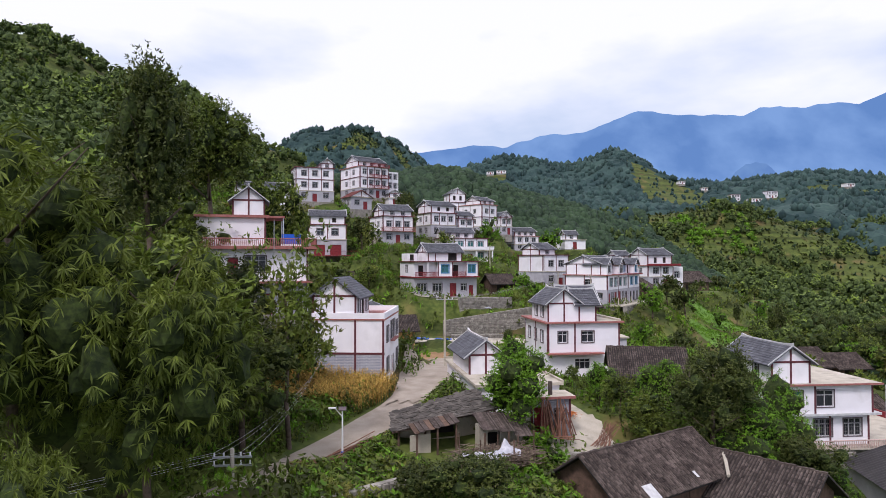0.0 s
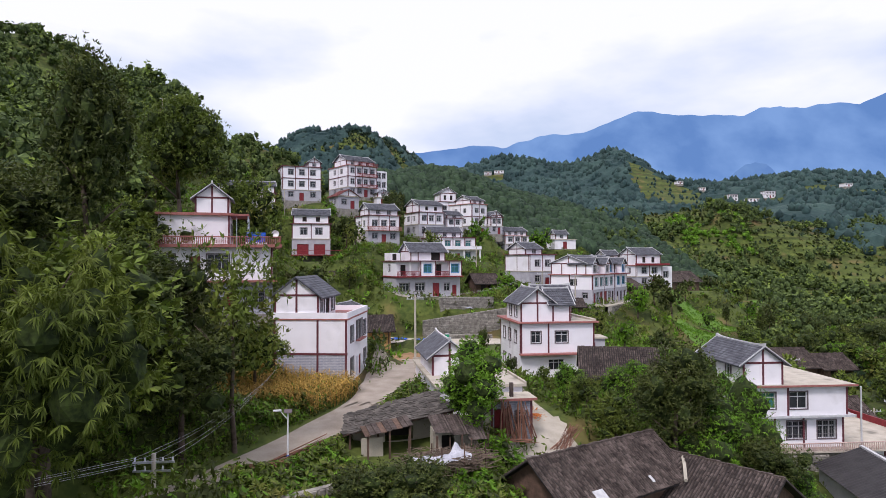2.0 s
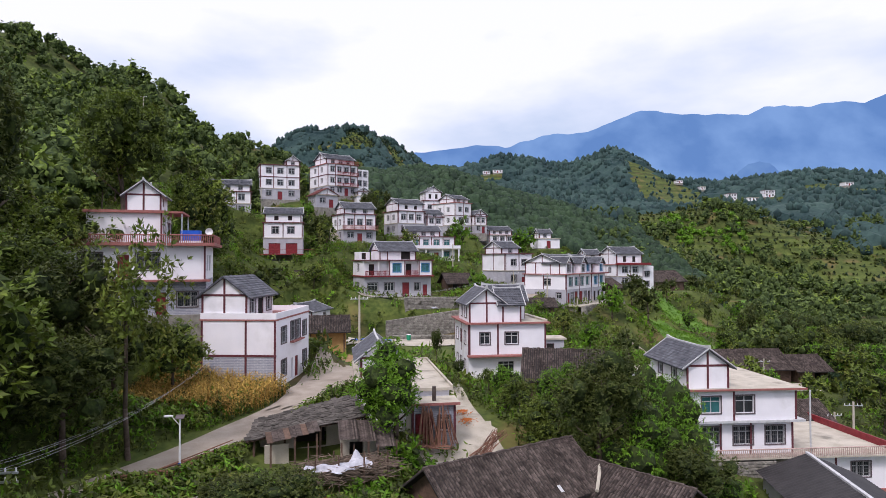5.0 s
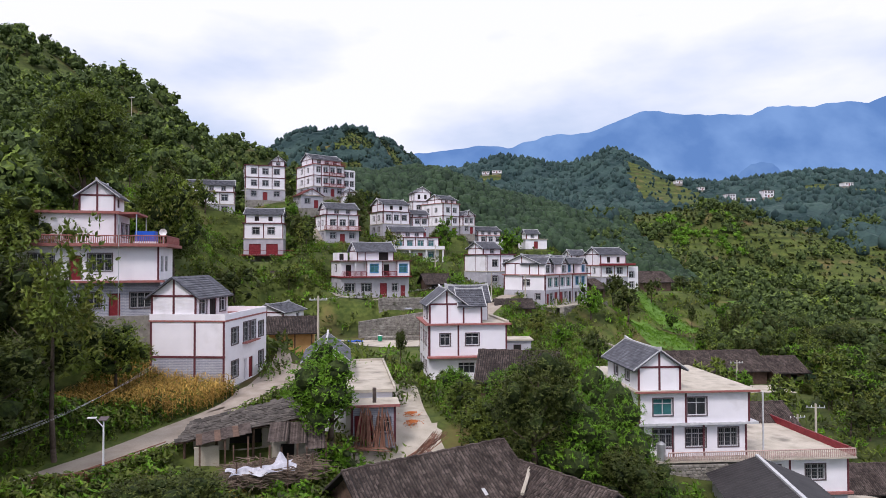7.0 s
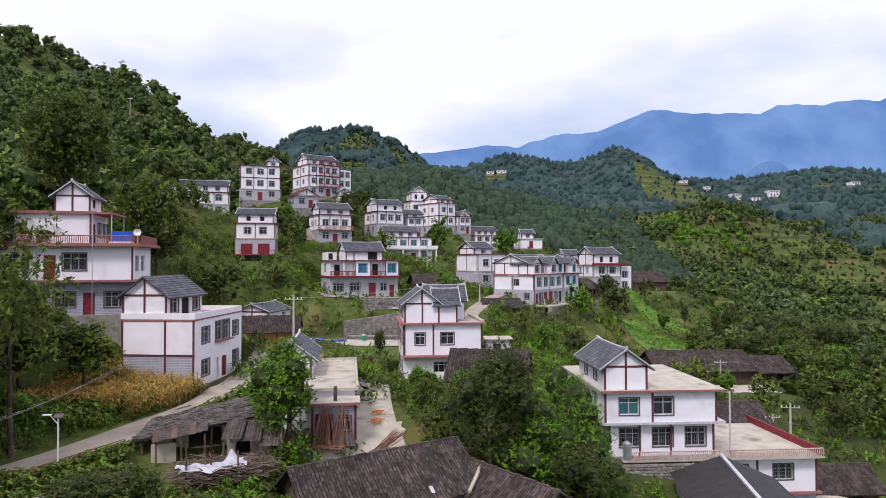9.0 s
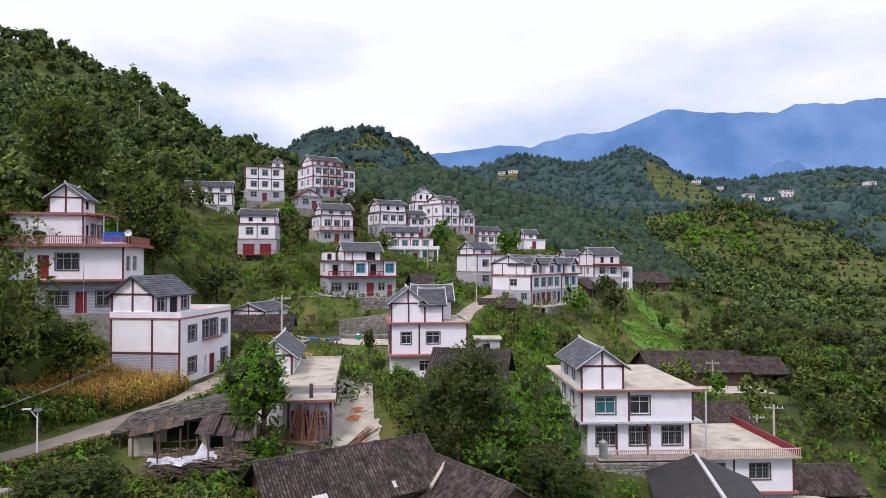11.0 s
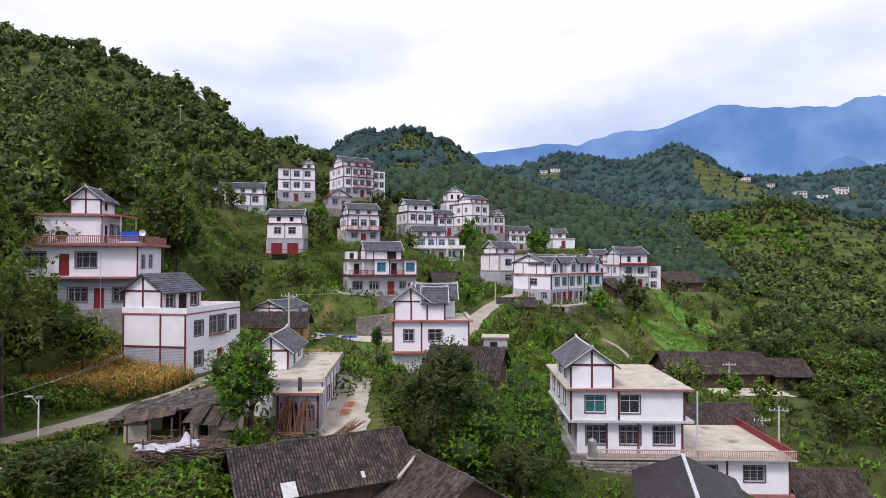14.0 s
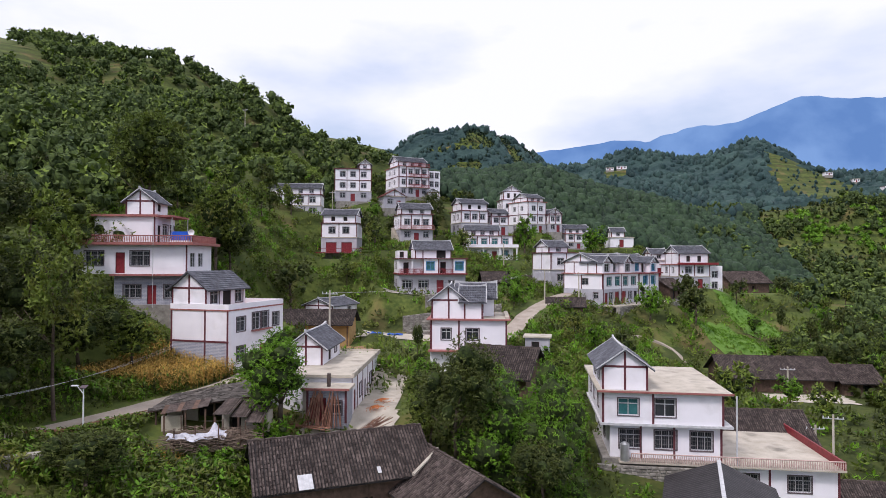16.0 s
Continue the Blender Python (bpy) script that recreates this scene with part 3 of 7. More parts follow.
def spread(lo, hi, step, end_lo, end_hi, grow=1.09):
    """Grid lines, close between lo and hi and ever wider beyond."""
    a = list(np.arange(lo, hi, step))
    s, v = step, hi
    while v < end_hi:
        a.append(v)
        s *= grow
        v += s
    a.append(end_hi)
    s, v = step, lo
    while v > end_lo:
        s *= grow
        v -= s
        a.insert(0, max(v, end_lo))
    return np.array(sorted(set(np.round(a, 3))))


gx, gy = spread(-75, 80, 1.3, -2600, 2600, 1.05), spread(25, 240, 1.4, -1500, 2400, 1.04)
mx, my = np.meshgrid(gx, gy)
mz = height(mx, my)
gv = np.stack([mx.ravel(), my.ravel(), mz.ravel()], 1)
nx, ny = len(gx), len(gy)
ii = (np.arange(ny - 1)[:, None] * nx + np.arange(nx - 1)).ravel()
gme = bpy.data.meshes.new("ground")
gme.from_pydata(gv.tolist(), [], np.stack([ii, ii + 1, ii + nx + 1, ii + nx], 1).tolist())
gme.materials.append(GROUND)
gme.polygons.foreach_set("use_smooth", [True] * len(gme.polygons))
ground = tagged(new("ground", gme), "grassy green hillside with earth patches under the village", "ground", kind="structure")


def ribbon(name, pts, width, mat, label, lift=0.06, category="road"):
    """A strip of paving laid on the ground along a smooth line."""
    p = spline(pts, 1.0)
    me = Mesh()
    rows = []
    for i, q in enumerate(p):
        d = p[min(i + 1, len(p) - 1)] - p[max(i - 1, 0)]
        n = np.array([-d[1], d[0]]) / max(np.hypot(d[0], d[1]), 1e-6)
        w = width / 2 * (1 + 0.05 * math.sin(i * 0.7))
        row = []
        for s in (-1, -0.5, 0, 0.5, 1):
            x, y = q[0] + n[0] * w * s, q[1] + n[1] * w * s
            row.append((x, y, max(q[2], float(height(x, y))) + lift))
        rows.append(row)
    for a, b in zip(rows, rows[1:]):
        for i in range(4):
            me.quad(a[i + 1], a[i], b[i], b[i + 1])
        me.quad(a[0], (*a[0][:2], a[0][2] - 0.4), (*b[0][:2], b[0][2] - 0.4), b[0])
        me.quad(b[4], (*b[4][:2], b[4][2] - 0.4), (*a[4][:2], a[4][2] - 0.4), a[4])
    return tagged(new(name, me.data(name, mat)), label, category, kind="structure")


ribbon("road", LANE, 3.6, ROADMAT, "pale worn concrete village lane")
ribbon("road", UPLANE, 3.2, ROADMAT, "pale concrete lane climbing to the upper houses")


def patch(name, x, y, yaw, w, d, mat, label, lift=0.08, category="yard", n=10, wave=1.0):
    """A field or yard that follows the ground."""
    me = Mesh()
    c, s = math.cos(radians(yaw)), math.sin(radians(yaw))
    g = []
    for j in range(n + 1):
        for i in range(n + 1):
            u, v = (i / n - 0.5) * w, (j / n - 0.5) * d
            k = 1 + wave * (0.08 * math.sin(3.1 * i + x) * (j in (0, n)) + 0.06 * math.cos(2.3 * j + y) * (i in (0, n)))
            px, py = x + (c * u - s * v) * k, y + (s * u + c * v) * k
            g.append((px, py, float(height(px, py)) + lift))
    me.v = g
    me.f = [(j * (n + 1) + i, j * (n + 1) + i + 1, (j + 1) * (n + 1) + i + 1, (j + 1) * (n + 1) + i) for j in range(n) for i in range(n)]
    return tagged(new(name, me.data(name, mat, True)), label, category, kind="structure")


patch("pavement", -7, 105, 4, 25, 7.5, CONCRETE, "pale concrete yard in front of the stone wall", 0.12)
patch("pavement", -8, 76, 5, 8, 12, ROADMAT, "concrete yard beside the white house", 0.14)
patch("pavement", -11.6, 68.5, 5, 5.6, 20, ROADMAT, "worn concrete apron along the white house", 0.17)
patch("pavement", 3.2, 57, 17, 8, 9, CONCRETE, "concrete drying yard", 0.14)
patch("pavement", 2.4, 65.5, 16, 3.8, 18, CONCRETE, "narrow concrete alley", 0.12, wave=0.1)
patch("pavement", -13.2, 121.2, 30, 17, 3.2, CONCRETE, "pale earth and concrete ledge below the balcony house", 0.12)
patch("field", 42, 153, 25, 13, 20, FIELD, "bright green paddy field", 0.15, "field")
patch("field", 50, 171, 30, 11, 15, FIELD, "bright green paddy field", 0.15, "field")
patch("field", 100, 236, 15, 30, 12, FIELD, "pale green terrace field", 0.2, "field")
patch("pavement", 51.5, 117.5, 12, 12, 6, CONCRETE, "pale concrete farmyard", 0.12)
ribbon("path", [(24.5, 129, float(height(24.5, 129))), (28, 131.8, float(height(28, 131.8))), (31.8, 133, float(height(31.8, 133))), (34.4, 130.5, float(height(34.4, 130.5))), (36.5, 126, float(height(36.5, 126)))], 1.1, ROADMAT, "narrow pale footpath on the slope", 0.1, "path")
patch("field", 88, 292, 10, 40, 14, FIELDDRY, "yellowing terraced field", 0.2, "field")
patch("earth", -17, 89, 5, 12, 10, EARTH, "yellow bare earth yard", 0.10, "ground")

# far mountains, beyond everything else
RIDGELINE = [(-2600, 430), (-900, 455), (-424, 482), (-302, 493), (-133, 512), (-37, 498), (128, 547), (291, 552), (453, 614), (517, 641), (680, 618),
             (946, 611), (1001, 641), (1164, 637), (1293, 654), (1378, 645), (1480, 685), (1900, 700), (2400, 640), (3800, 560)]
far_me = Mesh()
cols = []
for i in range(321):
    x = -2600 + i * 20
    prof = float(np.interp(x, [q[0] for q in RIDGELINE], [q[1] for q in RIDGELINE])) + 8 * noise.noise((x * 0.02, 0, 0)) + 9 * noise.noise((x * 0.05, 5, 0))
    cols.append([(x, 2700 - 420 * (1 - k) + 120 * noise.noise((x * 0.004, k * 3, 2)) * (1 - k), -40 + (prof + 40) * k ** 1.1 + 18 * noise.noise((x * 0.01, k * 6, 8)) * k * (1 - k) * 4)
                 for k in (0, 0.2, 0.35, 0.5, 0.62, 0.74, 0.84, 0.93, 1)])
for a, b in zip(cols, cols[1:]):
    for j in range(8):
        far_me.quad(a[j], b[j], b[j + 1], a[j + 1])
bump_me = Mesh()
for i in range(40):
    row = []
    for k in range(9):
        x, t = 380 + i * 13, k / 8
        row.append((x, 1760 - 150 * (1 - t), -20 + (60 + 240 * math.exp(-((x - 640) / 150) ** 2) + 9 * noise.noise((x * 0.05, 1, 0))) * t))
    if i:
        for k in range(8):
            bump_me.quad(last[k], row[k], row[k + 1], last[k + 1])
    last = row
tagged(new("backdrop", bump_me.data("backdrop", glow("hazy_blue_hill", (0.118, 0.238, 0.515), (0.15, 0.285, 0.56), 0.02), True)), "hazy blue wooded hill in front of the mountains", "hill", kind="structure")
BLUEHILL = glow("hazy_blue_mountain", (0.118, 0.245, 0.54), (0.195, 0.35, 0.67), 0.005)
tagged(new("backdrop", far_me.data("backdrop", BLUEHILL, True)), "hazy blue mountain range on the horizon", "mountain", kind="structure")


# places of the distant houses: x, y, width, storeys
FAR_HOUSES = [(204, 626, 9, 2), (217, 612, 11, 1), (233, 616, 10, 2), (-30, 735, 8, 1), (-19, 738, 11, 1), (182, 726, 7, 1), (200, 702, 6, 1), (312, 636, 8, 1)]


# ---- houses ----
def windows(wide, count, w, h, v, kind="w"):
    """Evenly spaced openings across a face."""
    gap = (wide - count * w) / (count + 1)
    return [(gap + i * (w + gap), v, w, h, kind) for i in range(count)]


def white_house(name, label, x, y, z, yaw, w, d, levels, attic=None, base=GREY_WALL, n=3, side=2, ground="door", sunk=2.5, kind="w", red=False):
    """A village house: grey ground floor, white storeys with maroon trim, and an attic under a tiled roof.
    levels: floor heights above z. attic: x0, x1, y0, y1, wall height, roof rise, ridge direction."""
    h = House(name, label, x, y, z, yaw)
    h.bar(0.02, w - 0.02, 0.02, d - 0.02, -sunk, -0.004, STONE, "plinth", "rough stone plinth")
    lo = 0.0
    for i, hi in enumerate(levels):
        mat = base if i == 0 else WHITE
        H = hi - lo
        wn = min(1.5, w / n * 0.5)
        if i == 0 and ground == "garage":
            holes = {"front": windows(w, 2, min(2.6, w * 0.33), min(2.4, H - 0.6), 0.05, "garage"), "left": windows(d, 1, 1.0, 1.2, H * 0.4, "w")}
        elif i == 0:
            fr = windows(w, n, wn, 1.4, H * 0.36, kind)
            mid = fr[n // 2]
            fr[n // 2] = (mid[0], 0.03, min(1.3, wn), min(2.3, H - 0.5), ground)
            holes = {"front": fr, "left": windows(d, side, 1.0, 1.2, H * 0.4, kind)}
        else:
            holes = {"front": windows(w, n, wn, min(1.5, H * 0.5), H * 0.28, kind), "left": windows(d, side, 1.0, 1.3, H * 0.3, kind)}
        h.block(0, w, 0, d, lo, hi, mat, holes)
        h.ledge(0, w, 0, d, hi + 0.02, 0.30 if i == len(levels) - 1 else 0.12, 0.2, REDLEDGE if red and i == len(levels) - 1 else (CONCRETE if i == 0 else TRIM))
        if i > 0:
            h.strips("front", 0, [0.1, w - 0.1] + [w * k / n for k in range(1, n)], lo + 0.03, hi - 0.2)
            h.strips("left", 0, [0.3, d - 0.1, d / 2], lo + 0.03, hi - 0.2)
        lo = hi
    if attic:
        x0, x1, y0, y1, wall, rise, along = attic
        lo = lo + 0.024
        holes = {"front": windows(x1 - x0, max(1, round((x1 - x0) / 3.5)), 0.95, wall * 0.55, wall * 0.22, "dark_door" if wall > 1.8 else "w")}
        h.block(x0, x1, y0, y1, lo, lo + wall, WHITE, holes, "attic_wall")
        h.strips("front", y0, [x0 + 0.1, x1 - 0.1], lo, lo + wall)
        h.strips("left", x0, [y0 + 0.1, y1 - 0.1, (y0 + y1) / 2], lo, lo + wall)
        h.gable(x0, x1, y0, y1, lo + wall, rise, along, over=0.4)
    return h


# white house beside the lane
A = House("lane_house", "white rendered house with grey brick ground floor and roof terrace", -15.1, 63.5, 6.9, 3)
A.bar(-7.4, -0.02, 0.02, 11.4, -2.5, -0.004, STONE, "plinth", "rough stone plinth")
A.block(-7.5, -0.21, 0, 11.5, 0, 3.2, BRICK_PAINT, cap=False)
A.block(-7.5, 0.03, -0.0, 11.52, 3.2, 6.6, WHITE, {"right": [(1.5, 1.0, 1.7, 1.6, "grille"), (4.6, 0.9, 1.7, 2.0, "grille"), (6.6, 0.9, 1.5, 2.0, "grille"), (9.0, 1.0, 1.5, 1.6, "grille")]})
A.bar(0.03, 0.5, 4.4, 8.4, 3.95, 4.1, REDLEDGE, "balcony_slab")
A.block(-0.2, 0.035, 0, 11.5, 0, 3.198, WHITE, {"right": [(1.5, 0.9, 1.7, 1.6, "grille"), (4.6, 0.1, 1.0, 2.2, "void"), (6.2, 0.1, 1.2, 2.2, "door"), (9.0, 0.9, 1.5, 1.6, "grille")]}, name="side_wall", label="white rendered side wall")
A.bar(-7.6, 0.1, -0.1, 11.6, 6.6, 6.75, REDLEDGE, "ledge")
for q in ((-7.55, 0.05, -0.05, 0.12), (-0.12, 0.05, 0.12, 11.55), (-7.55, 0.05, 11.38, 11.55)):
    A.bar(*q, 6.754, 7.35, WHITE, "parapet")
A.strips("front", 0, [-7.4, -3.0, -0.1], 0, 6.6)
A.bar(-7.55, 0.05, -0.05, 0.02, 3.1, 3.3)
A.block(-7.5, -2.9, 0.13, 7.6, 6.754, 9.1, WHITE, {"right": [(0.7, 0.5, 1.5, 1.6, "w"), (3.0, 0.02, 1.6, 2.0, "dark_door"), (5.4, 0.5, 1.5, 1.6, "w")]}, "attic_wall")
A.strips("front", 0.13, [-7.4, -3.0, -5.2], 7.3, 9.1)
A.gable(-7.5, -2.9, 0.13, 7.6, 9.1, 1.75, "y", over=0.5, ridge=False)

# terrace house up the slope
B = House("terrace_house", "large white house with grey brick ground floor and balustraded terrace", -24.6, 68.0, 13.7, 22, size=0.93)
B.bar(-14.4, -0.02, 0.05, 9.5, -3.5, -0.004, STONE, "plinth", "rough stone plinth")
B.block(-9.5, 0, 0.4, 10, 0, 4.0, BRICK_PAINT, {"front": [(1.2, 0.9, 2.2, 1.7, "grille"), (4.2, 0.03, 1.2, 2.5, "door"), (6.4, 0.9, 2.2, 1.7, "grille")]})
B.block(-14.5, 0, 0, 10, 4.0, 7.8, WHITE, {"front": [(1.4, 1.1, 2.4, 1.9, "grille"), (5.3, 0.1, 1.2, 2.7, "door"), (7.2, 1.1, 2.4, 1.9, "grille")], "right": [(1.0, 0.9, 2.0, 1.9, "plain"), (4.2, 0.9, 2.0, 1.9, "plain")]})
B.bar(-9.7, 0.5, -0.6, 0.6, 3.75, 3.99, REDLEDGE, "ledge")
B.ledge(-14.5, 0, 0, 10, 8.15, 1.0, 0.35)
B.strips("front", 0, [-0.12], 4.0, 7.8)
B.rail((-15.4, -0.9, 8.15), (0.9, -0.9, 8.15), 0.85, 0.22)
B.rail((0.9, -0.9, 8.15), (0.9, 9, 8.15), 0.85, 0.22)
B.block(-12.8, -4.9, 1.9, 9, 8.154, 11.6, WHITE, {"right": [(0.8, 0.05, 1.0, 2.3, "dark_door"), (2.6, 0.9, 1.8, 1.6, "w"), (5.2, 0.9, 1.6, 1.6, "w")]}, "upper_wall")
B.ledge(-12.8, -4.9, 1.9, 9, 11.9, 0.4, 0.3)
B.strips("front", 1.9, [-5.0], 8.2, 11.6)
B.block(-8.8, -5.0, 1.9, 6.4, 11.904, 13.7, WHITE, {"right": [(1.0, 0.5, 1.1, 1.0, "dark_door")]}, "attic_wall")
B.strips("front", 1.9, [-8.7, -6.9, -5.1], 11.9, 13.7)
B.gable(-8.8, -5.0, 1.9, 6.4, 13.7, 1.5, "y", over=0.45)

# centre house
C = House("centre_house", "white three-level house with cross-gabled grey tile roof and red ledges", 2.4, 80.2, 4.9, 15)
C.bar(0.05, 9.5, 0.05, 9.9, -2.5, -0.004, STONE, "plinth", "rough stone plinth")
C.block(0, 9.6, 0.0, 10, 0, 3.1, WHITE, {"front": [(3.6, 1.0, 2.0, 1.3, "plain")], "left": windows(10, 3, 1.0, 1.3, 1.0)})
C.bar(-0.2, 7.2, -1.0, 0.0, 2.95, 3.12, REDLEDGE, "ledge")
C.block(0, 9.6, 0, 10, 3.124, 6.8, WHITE, {"front": [(1.4, 1.25, 1.2, 1.4, "w"), (4.5, 1.25, 1.6, 1.4, "w")], "left": windows(10, 3, 1.1, 1.5, 1.1), "right": windows(10, 2, 1.2, 1.5, 1.0)})
C.strips("front", 0, [0.12, 3.6, 9.5], 3.13, 6.8)
C.strips("left", 0, [0.1, 5, 9.9], 3.13, 6.8)
C.ledge(0, 9.6, 0, 10, 6.98, 0.45, 0.18)
C.block(0.1, 6.6, 0.3, 7.0, 6.984, 9.3, WHITE, {"left": windows(6.7, 2, 1.1, 1.4, 0.5), "right": [(1.0, 0.05, 1.0, 2.0, "dark_door"), (3.4, 0.6, 1.4, 1.3, "w")]}, "attic_wall")
C.strips("front", 0.3, [0.2, 2.3, 4.3, 6.5], 6.99, 9.3)
C.gable(3.9, 6.6, 0.3, 4.4, 9.3, 1.6, "x", over=0.5)
C.block(3.2, 8.0, 3.9, 7.4, 6.984, 9.6, WHITE, {"right": [(1.2, 0.7, 1.2, 1.3, "w")]}, "stair_wall")
C.strips("right", 8.0, [4.0, 7.3], 6.99, 9.6)
C.gable(3.2, 8.0, 3.9, 7.4, 9.6, 1.6, "x", over=0.45)
C.gable(0.1, 4.4, 0.3, 7.0, 9.3, 1.7, "y", over=0.4)
C.bar(9.4, 9.9, 0.3, 9.9, 6.984, 7.25, CONCRETE, "parapet")
C.bar(8.1, 9.38, 0.1, 9.9, 6.984, 7.02, CONCRETE, "terrace_floor", "worn concrete roof terrace")
C.bar(6.7, 8.08, 0.1, 3.88, 6.984, 7.02, CONCRETE, "terrace_floor", "worn concrete roof terrace")

# house with the flat roof on the right slope
D = House("flat_roof_house", "white house with teal window, flat concrete roof and tiled attic", 24.5, 68.0, 0.3, 11.5)
D.bar(0.05, 11.1, 0.05, 13.9, -5.5, -0.004, STONE, "plinth", "rough stone plinth")
D.block(0.8, 11.2, 0.6, 14, 0, 3.2, WHITE, {"front": [(0.9, 0.9, 2.0, 1.8, "grille"), (4.2, 0.9, 2.0, 1.8, "grille"), (7.5, 0.9, 2.0, 1.8, "grille")], "left": windows(13.4, 2, 1.2, 1.5, 0.9, "grille")})
D.strips("front", 0.6, [3.7, 6.8, 11.1], 0, 3.2)
D.bar(-0.2, 12.0, -0.2, 14.2, 3.2, 3.42, RIDGE, "ledge")
D.block(0, 11.2, 0, 14, 3.424, 6.35, WHITE, {"front": [(1.5, 0.75, 1.9, 1.6, "teal"), (4.9, 0.7, 1.9, 1.7, "w")], "left": windows(14, 3, 1.2, 1.4, 0.9, "w")})
D.strips("front", 0, [0.1, 4.75, 11.1], 3.43, 6.35)
D.bar(-0.45, 11.9, -0.55, 14.6, 6.35, 6.56, CONCRETE, "roof_slab", "pale concrete flat roof")
D.bar(-0.5, 11.95, -0.6, -0.5, 6.4, 6.58, REDLEDGE, "ledge")
D.block(0, 4.3, 0.05, 8.6, 6.564, 8.8, WHITE, {"left": windows(8.6, 2, 1.0, 1.2, 0.6, "w")}, "attic_wall")
D.strips("front", 0.05, [0.1, 2.15, 4.2], 6.57, 8.8)
D.gable(0, 4.3, 0.05, 8.6, 8.8, 1.55, "y", over=0.55)
# its terrace and lower rooms
D.bar(1.5, 21.5, -0.9, 0.58, -0.16, -0.008, CONCRETE, "balcony_slab")
D.block(11.22, 21.3, 0, 14, -3.6, -0.2, WHITE, {"front": [(1.0, 1.2, 2.0, 1.5, "grille"), (5.6, 1.2, 2.0, 1.5, "grille")]}, "lower_wall")
D.strips("front", 0, [15.2, 21.2], -3.6, -0.2)
D.block(11.3, 21.2, 0.1, 13.9, -7.0, -3.85, SHUTTER, {}, "basement_wall", "grey-blue shuttered lower floor")
D.bar(11.1, 21.6, -0.25, 14.0, -3.85, -3.61, REDLEDGE, "ledge")
D.bar(12.05, 12.17, -0.75, -0.63, -0.1, 6.4, RIDGE, "drain_pipe", "pale upright drain pipe")
D.bar(11.21, 21.5, 0.6, 14.2, -0.2, 0.02, CONCRETE, "terrace_slab", "pale worn concrete terrace")
D.rail((2.6, -0.85, 0.0), (21.4, -0.85, 0.0), 0.8, 0.2, PINKRAIL)
D.bar(21.3, 21.5, -0.8, 14.2, 0.02, 0.75, RED, "parapet", "red painted parapet")
D.bar(13.5, 21.3, 14.0, 14.2, 0.02, 0.75, RED, "parapet", "red painted parapet")

# gate house on the flat-roofed store
E = House("store_house", "small white room with grey tile roof on a flat concrete roof", -5.3, 56.5, 4.5, 16)
E.block(0.3, 8.0, 0.3, 16.0, -1, 3.65, WHITE, {"left": windows(15.7, 3, 1.2, 1.3, 2.2), "right": [(1.2, 1.0, 1.0, 2.2, "door"), (4.0, 2.0, 1.2, 1.3, "w"), (7.0, 1.0, 1.0, 2.2, "dark_door"), (10.0, 2.0, 1.2, 1.3, "w")]})
E.strips("right", 8.0, [0.5, 3.2, 6.2, 9.2, 12.2], 0, 3.6)
E.bar(0, 8.3, 0, 16.3, 3.65, 3.9, CONCRETE, "roof_slab", "worn concrete flat roof")
E.bar(8.1, 8.3, 0, 16.3, 3.904, 4.1, CONCRETE, "parapet")
E.bar(0, 8.1, 16.1, 16.3, 3.904, 4.1, CONCRETE, "parapet")
E.block(0.5, 4.0, 5.4, 13.5, 3.904, 5.8, WHITE, {"right": [(2.6, 0.05, 1.2, 1.8, "dark_door"), (5.4, 0.6, 1.0, 0.9, "w")]}, "attic_wall")
E.strips("front", 5.4, [0.6, 2.25, 3.9], 3.91, 5.8)
E.gable(0.5, 4.0, 5.4, 13.5, 5.8, 1.35, "y", over=0.55)
E.block(4.4, 8.1, -2.3, 0.28, -0.5, 3.0, BRICK_PAINT, {"front": [(0.3, 0.55, 1.5, 2.2, "door"), (2.2, 1.3, 1.0, 1.2, "w")]}, "lower_wall")
E.strips("front", -2.3, [4.5, 8.0], 0, 3.0)
E.bar(4.0, 8.4, -2.7, -0.02, 3.0, 3.2, CONCRETE, "roof_slab")
E.bar(4.0, 8.4, -2.76, -2.7, 2.98, 3.2, REDLEDGE, "ledge")
E.bar(6.2, 6.5, -2.0, -1.7, 3.2, 4.4, OLDTILE, "chimney", "brown brick chimney stub")
E.bar(4.0, 4.7, -2.1, -1.9, 0.0, 3.0, CONCRETE, "wall")


# middle of the village
H = House("balcony_house", "white house with red balcony, blue windows and grey tile attic", -21.3, 126.0, 12.2, 30)
H.bar(0, 14.2, 0, 9, -4, -0.004, STONE, "plinth", "rough stone plinth")
H.block(0, 14.2, 0.9, 9, 0, 4.0, GREY_WALL, {"front": [(0.8, 1.2, 2.0, 1.6, "w"), (4.2, 1.2, 2.0, 1.6, "w"), (8.0, 0.03, 1.5, 2.8, "door"), (10.6, 1.2, 1.2, 1.5, "w"), (12.4, 0.05, 1.0, 2.3, "door")], "left": windows(8.1, 1, 1.2, 1.2, 1.6)})
H.bar(-0.2, 14.5, -0.2, 9.1, 4.0, 4.25, RED, "balcony_slab", "red painted balcony edge")
H.block(0, 14.2, 1.0, 9, 4.254, 7.2, WHITE, {"front": [(1.0, 0.05, 1.1, 2.2, "dark_door"), (8.8, 0.05, 1.2, 2.3, "dark_door")], "left": windows(8, 1, 1.2, 1.4, 0.9)}, "wall")
H.block(4.9, 8.3, 0.0, 1.1, 4.254, 7.2, WHITE, {"front": [(0.8, 0.7, 1.7, 1.7, "blue")]}, "bay_wall")
